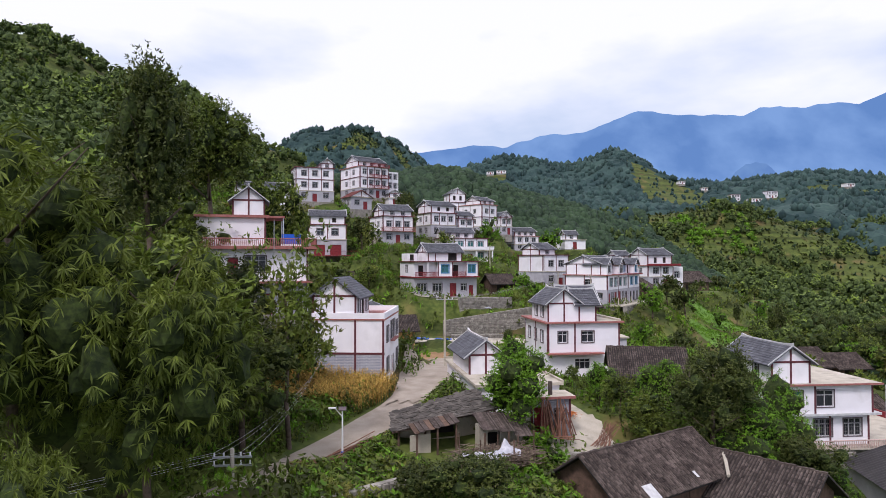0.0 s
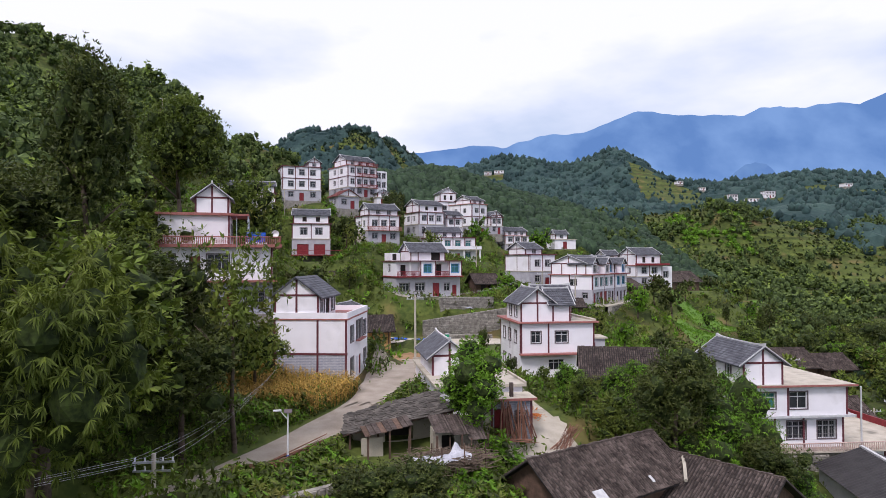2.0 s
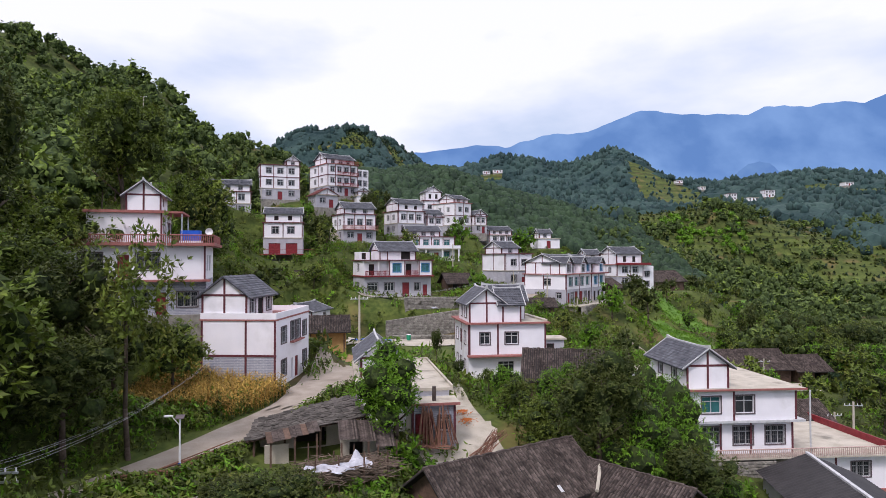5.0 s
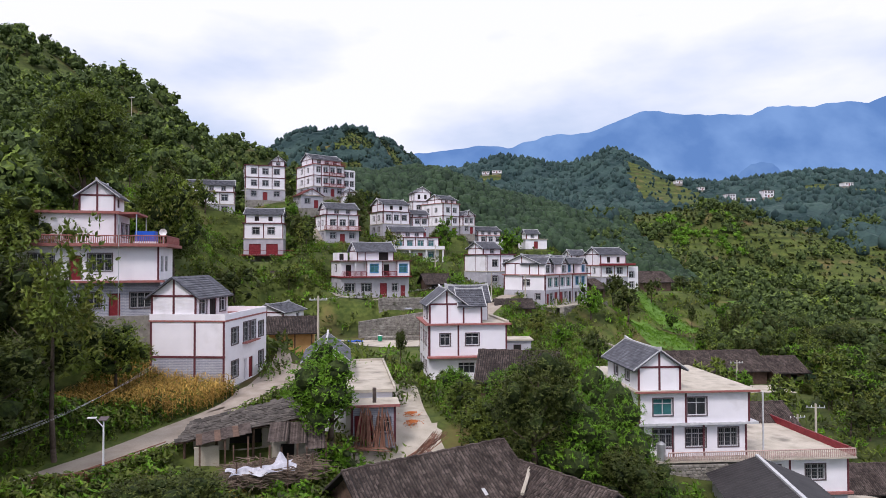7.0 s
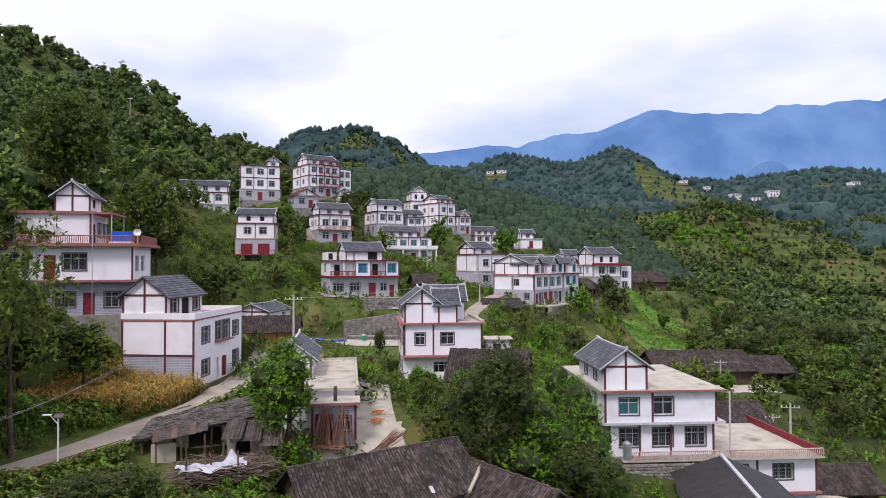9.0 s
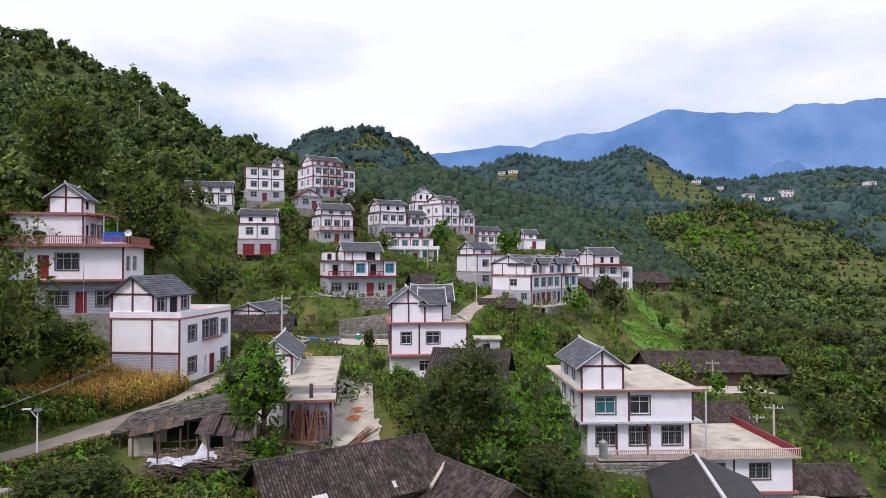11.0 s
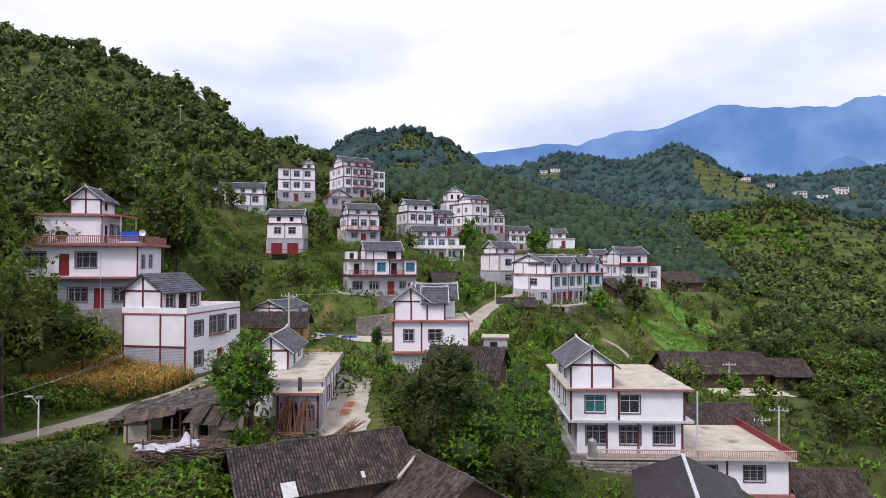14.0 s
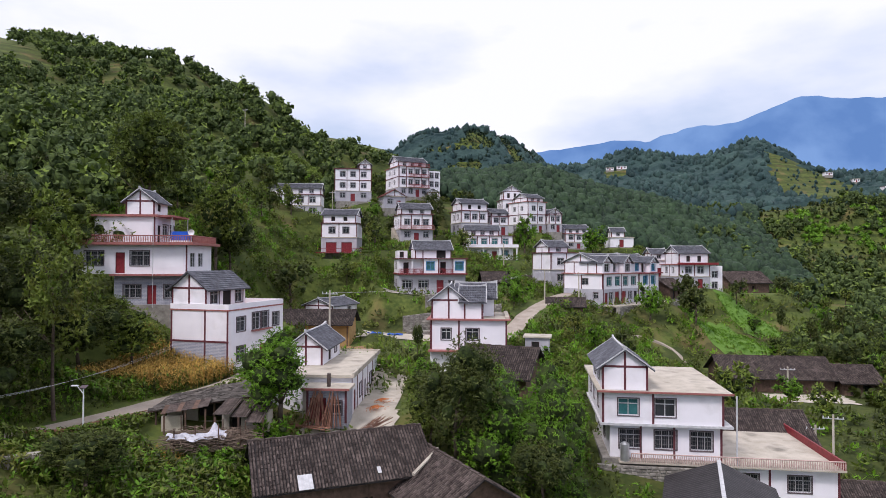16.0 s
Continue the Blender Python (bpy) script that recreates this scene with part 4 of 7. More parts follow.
H.block(11.2, 14.2, 0.0, 1.1, 4.254, 7.2, WHITE, {"front": [(0.6, 0.7, 1.7, 1.7, "blue")]}, "bay_wall")
H.rail((0, 0, 4.25), (4.9, 0, 4.25), 0.9, 0.25, RED)
H.rail((8.3, 0, 4.25), (11.2, 0, 4.25), 0.9, 0.25, RED)
H.bar(2.6, 2.85, 0.0, 0.25, 4.25, 7.2, WHITE, "column")
H.ledge(0, 14.2, 0, 9, 7.4, 0.3, 0.2, TRIM)
H.strips("front", 0, [5.0, 8.2, 11.3, 14.1], 4.3, 7.2)
H.block(3.6, 11.4, 2.2, 8, 7.404, 9.3, WHITE, {"front": [(4.6, 0.05, 2.0, 1.8, "dark_door")]}, "attic_wall")
H.strips("front", 2.2, [3.7, 5.3, 11.3], 7.4, 9.3)
H.gable(3.6, 11.4, 2.2, 8, 9.3, 1.7, "x", over=0.45)
H.block(0.2, 2.4, 5.0, 8.6, 7.404, 9.0, WHITE, {"front": [(0.5, 0.1, 0.9, 1.3, "dark_door")]}, "stair_wall")

white_house("garage_house", "small white house with two red garage doors on the slope", -48.7, 142, 21.0, 17, 8.7, 8, [3.7, 7.2], (0.3, 8.4, 0.3, 7.7, 1.9, 1.5, "x"), n=2, ground="garage")
white_house("long_roof_house", "white house with dark tiled roof and red doors", -73.2, 155.8, 31.0, 24, 14.4, 8, [3.3, 6.4], (0.2, 14.2, 0.3, 7.7, 1.7, 1.5, "x"), n=4, ground="door")
K = white_house("tall_house", "tall four-storey white house with red balconies and tiled roof", -47.4, 187, 39.0, 44, 10.2, 12, [2.9, 6.2, 9.5], (0.3, 9.9, 1.5, 9, 1.6, 1.8, "x"), n=4, red=True)
K.block(10.3, 14.5, 1, 11, 0, 8.6, WHITE, {"front": [(0.6, 3.6, 1.2, 1.6, "w"), (2.5, 3.6, 1.2, 1.6, "w"), (0.6, 6.4, 1.2, 1.6, "w"), (2.5, 6.4, 1.2, 1.6, "w")]}, "side_wing")
for z_ in (3.0, 6.3, 9.6):
    K.rail((3.2, -0.5, z_), (10.2, -0.5, z_), 0.8, 0.3, RED)
    K.bar(3.0, 10.3, -0.6, 0, z_ - 0.12, z_ - 0.004, REDLEDGE, "balcony_slab")
L = white_house("three_storey_house", "three-storey white house with flat roof and small tiled turret", -63.2, 175, 36.8, 28, 11, 9, [3.2, 6.5, 9.9], (7.2, 10.9, 0.4, 6, 1.3, 1.3, "y"), n=3)
P = white_house("stair_house", "white house with outside stair, grey ground floor and tiled attic", -34.5, 158, 24.0, 35, 8.6, 9, [3.3, 7.2], (0.3, 8.4, 0.5, 6.5, 1.4, 1.6, "x"), n=3, sunk=4)
RR = white_house("red_roof_house", "small white house with low red roof", -47.2, 175.5, 34.4, 40, 6.5, 6, [3.6], None, n=2)
RR.gable(0, 6.5, 0, 6, 3.62, 1.8, "y", over=0.5, tile=REDTILE, ridge=False)
M1 = white_house("grey_base_house", "white two-storey house with tiled attic and grey ground floor", -24.9, 180, 26.6, 38, 8.4, 9, [3.5, 7.0], (0.2, 8.2, 0.3, 8, 2.0, 1.5, "x"), n=3)
white_house("low_annex", "low white annex with tiled roof and open porch", -17.6, 186, 26.6, 38, 5.5, 6, [3.0, 5.6], (0.2, 5.3, 0.3, 5, 0.9, 1.2, "x"), n=2)
N = white_house("porch_house", "white house with wide balcony and grey tile attic", -20.5, 170, 19.3, 23, 13.0, 8, [3.3, 6.6], (0.3, 9.4, 2.0, 7.5, 1.5, 1.4, "x"), base=WHITE, n=4, kind="teal")
white_house("turret_house", "tall white house with tiled turret at the top of the village", -24.7, 228, 33, 25, 7.6, 9, [3.8, 8.0], (0.6, 6.8, 0.6, 7, 3.0, 1.9, "y"), n=2)
white_house("red_balcony_house", "white four-level house with red balconies", -11.8, 212, 28.3, 50, 7.4, 11, [3.0, 6.2, 10.4], (0.3, 7.0, 1, 8, 1.2, 1.5, "x"), n=2, red=True)
white_house("narrow_house", "narrow white house with tiled roof", -5.7, 216, 28.6, 32, 4.5, 8, [2.8, 5.8], (0.1, 4.4, 0.2, 7.5, 0.5, 1.4, "y"), n=2)
O1 = white_house("corner_house", "white house with grey ground floor and small tiled attic", 5.5, 153, 13.2, 38, 8.0, 9.5, [3.9, 7.9], (0.4, 5.5, 2.0, 8.6, 1.3, 1.5, "x"), n=2, side=0)
white_house("upper_house", "white house with maroon ledge and tiled roof", -1.0, 220, 23.2, 32, 10, 9, [2.2, 5.1], (0.2, 9.0, 0.5, 7, 1.5, 1.4, "x"), n=3, red=True)
white_house("small_turret_house", "small white house with tiled turret", 14.8, 205, 23.3, 17, 7, 8, [3.1], (0.4, 4.4, 0.4, 5, 1.6, 1.2, "x"), base=WHITE, n=1, side=0)
white_house("white_tower", "small white tower room with tiled roof", -39, 189, 36.5, 25, 4.0, 4.5, [2.4], (0.2, 3.8, 0.2, 4.2, 1.2, 1.0, "y"), base=WHITE, n=1, side=0)

# long row house
R = House("row_house", "long white row house with grey ground floor and dormer gables", 18.4, 139, 10.2, 63)
R.bar(0, 24, -2.5, 9.7, -3.5, -0.004, STONE, "plinth", "rough stone plinth")
R.bar(-0.6, 24.5, -4.1, -0.01, -0.35, -0.02, CONCRETE, "forecourt_slab", "pale concrete forecourt")
R.block(0, 14.4, 0, 9.7, 0, 3.1, GREY_WALL, {"front": [(0.7, 0.03, 1.1, 2.3, "door"), (2.4, 0.9, 1.3, 1.5, "w"), (4.6, 0.03, 1.6, 2.5, "door"), (7.4, 0.03, 1.6, 2.5, "door"), (10.0, 0.9, 1.3, 1.5, "w"), (12.4, 0.03, 1.2, 2.4, "dark_door")], "left": [(1.2, 1.2, 1.1, 1.2, "w"), (5.4, 1.2, 1.6, 1.2, "w")]})
R.block(0, 14.4, 0, 9.7, 3.1, 6.2, WHITE, {"front": windows(14.4, 4, 1.8, 1.8, 0.7, "teal"), "left": [(3.6, 0.9, 1.6, 1.3, "w")]})
R.strips("front", 0, [0.1, 7.2, 14.3], 0, 6.2)
R.strips("left", 0, [0.12, 5.2, 9.6], 3.1, 6.2)
R.ledge(0, 14.4, 0, 9.7, 6.4, 0.4, 0.2)
R.block(0, 14.4, 1.4, 9.5, 6.404, 8.7, WHITE, {"front": [(3.4, 0.05, 1.0, 2.0, "dark_door"), (6.2, 0.3, 1.0, 1.6, "w"), (11.6, 0.05, 1.0, 2.0, "dark_door")]}, "attic_wall")
R.strips("left", 0, [1.5, 3.6, 7.0, 9.4], 6.4, 8.7)
R.gable(0, 14.4, 1.4, 9.5, 8.7, 1.7, "x", over=0.5)
for x_ in (0.0, 8.2):
    R.block(x_ + 0.01, x_ + 3.2, 0.1, 1.5, 6.404, 8.7, WHITE, {"front": [(0.8, 0.4, 1.6, 1.5, "w")]}, "dormer_wall")
    R.gable(x_ + 0.01, x_ + 3.2, 0.1, 5.2, 8.7, 1.2, "y", over=0.4)
R2 = House("row_house", "end house of the white row with red awning ledge", 25.0, 151.9, 10.2, 63)
R2.block(0, 9, 0, 9.7, 0, 3.1, GREY_WALL, {"front": windows(9, 3, 1.2, 2.2, 0.05, "dark_door")})
R2.block(0, 9, 0, 9.7, 3.1, 6.2, WHITE, {"front": windows(9, 2, 1.8, 1.8, 0.7, "blue")})
R2.ledge(0, 9, 0, 9.7, 6.4, 0.7, 0.25, RED)
R2.strips("front", 0, [0.1, 4.5, 8.9], 3.1, 6.2)
R2.block(0, 9, 1.4, 9.5, 6.404, 8.7, WHITE, {"front": [(0.8, 0.4, 1.4, 1.6, "blue"), (5.8, 0.4, 1.4, 1.6, "blue"), (3.6, 0.05, 1.0, 2.0, "dark_door")]}, "attic_wall")
R2.gable(0, 9, 1.4, 9.5, 8.7, 1.7, "x", over=0.5)
R2.block(5.0, 8.2, 0.1, 1.5, 6.404, 8.7, WHITE, {"front": [(0.8, 0.4, 1.5, 1.5, "blue")]}, "dormer_wall")
R2.gable(5.0, 8.2, 0.1, 5.2, 8.7, 1.2, "y", over=0.4)
Q = white_house("red_ledge_house", "white three-storey house with bright red balcony ledges", 33.7, 172, 12.4, 25, 8.0, 10, [3.0, 6.0], (0.2, 7.8, 0.4, 8, 2.7, 1.7, "x"), n=2, red=True)
Q.bar(-0.4, 9.6, -1.2, 0, 5.9, 6.4, RED, "balcony_slab", "red painted balcony")
Q.block(8.02, 11.5, 0.5, 8, -1.5, 5.6, WHITE, {"front": [(0.8, 4.2, 1.4, 1.5, "w"), (0.8, 1.6, 1.4, 1.5, "w")]}, "side_wing")
white_house("small_turret_house", "small white house with tiled turret behind the row", 27.0, 181, 15.0, 25, 5, 5, [4.5], (0.2, 4.4, 0.4, 4.5, 1.6, 1.2, "x"), base=WHITE, n=1, side=0)


def old_house(name, label, x, y, z, yaw, w, d, wall, rise, mat=WOOD, over=0.9, pu=0.23, pv=0.36, holes=None, category="house"):
    """An old timber or earth house under a broad clay-tile roof."""
    h = House(name, label, x, y, z, yaw, category, "old tiled houses")
    h.bar(0, w, 0, d, -1.6, -0.004, STONE, "plinth", "rough stone plinth")
    hs = holes or {"front": [(w * 0.2, 0.05, 1.2, min(2.0, wall - 0.4), "dark_door"), (w * 0.55, wall * 0.3, 1.2, 1.0, "void")]}
    h.block(0, w, 0, d, 0, wall, mat, hs)
    h.gable(0, w, 0, d, wall, rise, "x", over=over, wall=mat, tile=OLDTILE, ends=0.7, pu=pu, pv=pv, ridge=False, trim=False)
    n = int(w * 2.6) + 3
    one = Mesh()
    one.box(0, (w + 1.4) / n - 0.03, -0.1, 0.1, 0, 0.17)
    shared = one.data("ridge_tile", OLDTILE)
    for i in range(n):
        part("ridge_tile", shared, None, h.ob).location = (-0.7 + i * (w + 1.4) / n, d / 2, wall + rise + 0.06 + 0.03 * math.sin(i * 2.1))
    for i in range(int(w / 2.4) + 1):
        a = min(w - 0.1, 0.1 + i * 2.4)
        h.bar(a - 0.09, a + 0.09, -0.05, 0.02, 0, wall, WOOD, "post")
    return h


F = old_house("old_tiled_house", "old timber house with broad weathered clay-tile roof", 4.92, 41.15, 0.4, 41, 11.6, 6.2, 3.7, 2.17, over=0.65)
old_house("old_tiled_house", "wing of the old house with weathered clay-tile roof", 11.3, 48.3, 0.4, -44, 7.4, 6.0, 2.7, 1.9)
old_house("old_barn", "old dark timber barn with clay-tile roof", 9.2, 71.0, 4.3, -4, 7.4, 6.6, 3.1, 2.2)
old_house("old_barn", "long low timber farmhouse with clay-tile roof", 39.5, 119.5, -2.2, 12, 17, 9, 2.7, 2.5)
old_house("old_barn", "wing of the farmhouse with clay-tile roof", 57.2, 122.5, -2.2, 12, 5.5, 7, 2.4, 1.9)
old_house("old_barn", "timber barn with sagging clay-tile roof", 36.5, 82, -3.2, 12, 9.0, 7.5, 3.0, 2.2)
old_house("mud_house", "old yellow earth-walled house with clay-tile roof", -28.6, 91.6, 5.5, 17, 12.4, 6.0, 4.0, 1.5, MUD, 1.2)
old_house("old_barn", "grey timber shed with clay-tile roof", 47.5, 195, 10.4, 32, 12, 8, 3.2, 2.6)
old_house("old_barn", "small dark shed with clay-tile roof", -6.2, 137.5, 12.4, 25, 5, 5, 2.6, 1.6)
old_house("old_barn", "open shed with dark tiled roof beside the row house", 9.0, 129, 9.2, 10, 6.5, 5.0, 1.4, 1.2)
old_house("old_barn", "dark timber shed below the corner house", -4.5, 148, 11.8, 25, 6.5, 5.0, 2.2, 1.5)
old_house("old_barn", "brown plank shed beside the row house", 31.5, 164, 10.2, 63, 7, 6, 2.8, 1.8)
old_house("old_barn", "brown timber shed on the slope", -35.5, 128, 13.0, 35, 6, 5, 2.6, 1.7)
S = House("white_gable_shed", "small white gabled shed with grey tile roof", -31.2, 105.8, 8.9, -4, "shed")
S.block(0, 6.0, 0, 8.2, -3, 2.1, WHITE, {"right": [(5.0, 3.4, 1.0, 1.2, "w")]})
S.strips("front", 0, [0.1, 3.0, 5.9], -1, 2.1)
S.gable(0, 6.0, 0, 8.2, 2.1, 1.15, "y", over=0.4)
old_house("old_barn", "grey timber shed with hipped clay-tile roof beside the white house", -31.5, 88.5, 6.2, 75, 6.5, 5.0, 3.0, 1.6)

for x_, y_, w_, d_ in ((2.3, -0.75, 1.0, 1.0), (7.9, -0.25, 0.28, 0.45)):
    me = Mesh()
    for i in range(10):
        a_, b_ = x_ + w_ * i / 10, x_ + w_ * (i + 1) / 10
        za, zb = 3.7 + 0.26 + 0.02 * (i % 2), 3.7 + 0.26 + 0.02 * ((i + 1) % 2)
        me.quad((a_, y_, za + y_ * 0.7), (b_, y_, zb + y_ * 0.7), (b_, y_ + d_, zb + (y_ + d_) * 0.7), (a_, y_ + d_, za + (y_ + d_) * 0.7))
    part("patch_sheet", me, RIDGE, F.ob, "pale sheet patching the roof")
me = Mesh()
fi = F.m.inverted()
for a_, b_ in (((14.0, 50.3, 5.05), (13.75, 48.6, 4.62)), ((13.75, 48.6, 4.62), (13.4, 46.9, 4.12))):
    me.beam(fi @ Vector(a_), fi @ Vector(b_), 0.13, 0.13, 6)
part("valley_mortar", me, CONCRETE, F.ob, "pale mortar in the roof valley")
cs = House("flat_shed", "small grey flat-roofed shed beside the centre house", 11.4, 95, 5.6, 8, "shed", "sheds")
cs.block(0, 3.4, 0, 3.2, -2.0, 2.6, GREY_WALL, {"front": [(0.9, 2.05, 1.1, 2.0, "dark_door")]}, "wall")
cs.bar(-0.3, 3.7, -0.3, 3.5, 2.6, 2.8, CONCRETE, "roof_slab")
hp = thing("tarpaulin", "white tarpaulin heaped on the grass above the wall", "tarpaulin", pose(-6.9, 117.5, 10.9))
me = Mesh()
for j in range(9):
    for i in range(9):
        a_, b_ = i / 4 - 1, j / 4 - 1
        me.v.append((a_ * 1.1, b_ * 0.8, max(0, 0.75 - 0.75 * (a_ * a_ + b_ * b_)) + 0.06 * math.sin(i * 2.3 + j * 3.1)))
me.f = [(j * 9 + i, j * 9 + i + 1, j * 9 + i + 10, j * 9 + i + 9) for j in range(8) for i in range(8)]
part("sheet", me, TARP, hp, "", True)

G = House("dark_sheet_roof_house", "low house under a dark corrugated roof with white ridge", 30.2, 52.5, -3.6, -2, "house", "old tiled houses")
G.block(0, 8, 0, 13.4, 0, 3.5, GREY_WALL)
for side, x0, x1 in ((-1, -0.5, 4.0), (1, 8.5, 4.0)):
    sm = Mesh()
    n_ = 62
    for i in range(n_):
        y0, y1 = -0.5 + i * 14.4 / n_, -0.5 + (i + 1) * 14.4 / n_
        z0, z1 = 0.05 * (i % 2), 0.05 * ((i + 1) % 2)
        q = [(x0, y0, 3.35 + z0), (x1, y0, 5.15 + z0), (x1, y1, 5.15 + z1), (x0, y1, 3.35 + z1)]
        sm.quad(*q)
    part("roof_sheet", sm, SHEETROOF, G.ob, "dark grey corrugated roof sheets")
G.bar(3.85, 4.15, -0.5, 13.9, 5.12, 5.3, RIDGE, "ridge", "white ridge capping")
old_house("old_barn", "low shed with brown clay-tile roof", 47.6, 77.2, -7.2, 10, 6.5, 5, 2.5, 1.6)
old_house("old_barn", "low shed with grey tiled roof beside the lower yard", 54.5, 70.5, -7.2, -20, 7, 6, 2.8, 1.8)
patch("pavement", 50.5, 72.5, 10, 9, 8, CONCRETE, "pale concrete lower yard", 0.12)
for hx, hy, w_, nst in FAR_HOUSES:
    hz = float(height(hx, hy))
    white_house("distant_house", "small distant white house among the trees", hx, hy, hz + 2.5, 10, w_, 8, [3.2 * (k + 1) for k in range(nst)], None, base=WHITE, n=3, side=0)

# details of houses
J = bpy.data.objects["garage_house"]
dk = Mesh()
dk.box(-0.4, 12.0, -3.4, 0, -0.25, -0.01)
part("deck", dk, RED, J, "red edged concrete deck")
for x_ in (9.5, 11.7):
    me = Mesh()
    me.box(x_, x_ + 0.25, -3.2, -2.95, -4, -0.25)
    part("pillar", me, CONCRETE, J)
me = Mesh()
me.beam((0, -3.3, 0.9), (11.9, -3.3, 0.9), 0.05)
part("handrail", me, RED, J, "red handrail")
for i in range(12):
    me = Mesh()
    me.box(12.0 + i * 0.35, 12.4 + i * 0.35, -3.3, -1.8, -0.45 - i * 0.25, -0.2 - i * 0.25)
    part("step", me, REDLEDGE, J, "faded red step")
for i in range(16):
    me = Mesh()
    me.box(-0.95, -0.02, 7.4 - i * 0.45, 7.9 - i * 0.45, -1.0, 3.9 - i * 0.25)
    part("step", me, CONCRETE, P.ob, "outside concrete step")
P.rail((-0.6, -0.6, 3.35), (8.9, -0.6, 3.35), 0.9, 0.3, REDLEDGE)
P.bar(-0.7, 9.0, -0.7, 0, 3.2, 3.34, REDLEDGE, "balcony_slab")
N.bar(-0.2, 14.2, -1.6, 0, 3.15, 3.4, CONCRETE, "balcony_slab")
N.bar(-0.2, 14.2, -1.6, -1.5, 3.4, 4.2, WHITE, "parapet")
for x_ in (0.2, 4.5, 9.0, 13.6):
    N.bar(x_, x_ + 0.3, -1.55, -1.25, 0, 3.15, WHITE, "column")
for x_ in (0.2, 4.8, 9.2):
    me = Mesh()
    me.beam((x_, -2.3, 0), (x_, -2.3, 1.4), 0.12)
    part("gate_post", me, CONCRETE, R.ob)


def water_tank(x, y, z, r, h, mat, label):
    t = thing("water_tank", label, "tank", pose(x, y, z))
    me = Mesh()
    me.beam((0, 0, 0.15), (0, 0, h), r, r, 20)
    body = part("body", me, mat, t)
    for k in range(1, 6):
        rg = Mesh()
        rg.beam((0, 0, 0.15 + k * (h - 0.2) / 6), (0, 0, 0.18 + k * (h - 0.2) / 6), r + 0.012, r + 0.012, 20)
        part("rib", rg, mat, body)
    me = Mesh()
    me.beam((0, 0, h), (0, 0, h + 0.22), r, r * 0.3, 20)
    part("lid", me, mat, t)
    for a in range(4):
        me = Mesh()
        me.beam((r * 0.8 * math.cos(a * 1.57), r * 0.8 * math.sin(a * 1.57), 0), (r * 0.8 * math.cos(a * 1.57), r * 0.8 * math.sin(a * 1.57), 0.16), 0.04)
        part("leg", me, STEEL, t)


water_tank(26.6, 68.0, 0.16, 0.42, 1.7, STEEL, "ribbed stainless steel water tank by the wall")
bt = thing("water_tank", "blue plastic water tank under a frame on the terrace", "tank", B.m @ pose(-1.9, 3.0, 8.16))
me = Mesh()
me.box(-1.1, 1.1, -0.8, 0.8, 0.3, 1.5)
part("body", me, BLUEPLASTIC, bt)
me = Mesh()
me.box(-1.2, 1.2, -0.9, 0.9, 0.0, 0.3)
part("stand", me, LAMPWHITE, bt)
pl = thing("pole", "thin pale steel pole rising from the terrace house", "pole", B.m @ pose(-4.0, -1.1, -0.3))
me = Mesh()
me.beam((0, 0, 0), (0, 0, 11.5), 0.05, 0.04, 8)
part("shaft", me, STEEL, pl)
cp = House("terrace_porch", "flat canopy on thin posts on the terrace", 0, 0, 0, 0, "canopy")
cp.ob.matrix_world = B.m
cp.bar(-4.88, -2.7, 2.0, 8.5, 11.62, 11.85, REDLEDGE, "canopy_slab")
for x_, y_ in ((-2.9, 2.2), (-2.9, 8.2)):
    cp.bar(x_, x_ + 0.12, y_, y_ + 0.12, 8.15, 11.62, STEEL, "post")
ds = thing("satellite_dish", "small white satellite dish on the terrace corner", "dish", B.m @ pose(0.3, 0.6, 8.16))
me = Mesh()
me.beam((0, 0, 0), (0, 0, 1.1), 0.04)
part("mast", me, STEEL, ds)
me = Mesh()
rim = [(0.42 * math.cos(a * math.pi / 8), -0.18, 1.3 + 0.42 * math.sin(a * math.pi / 8)) for a in range(16)]
for i in range(16):
    me.quad(rim[i], rim[(i + 1) % 16], (0, 0.02, 1.3))
    me.quad(rim[(i + 1) % 16], rim[i], (0, 0.05, 1.3))
part("bowl", me, LAMPWHITE, ds)


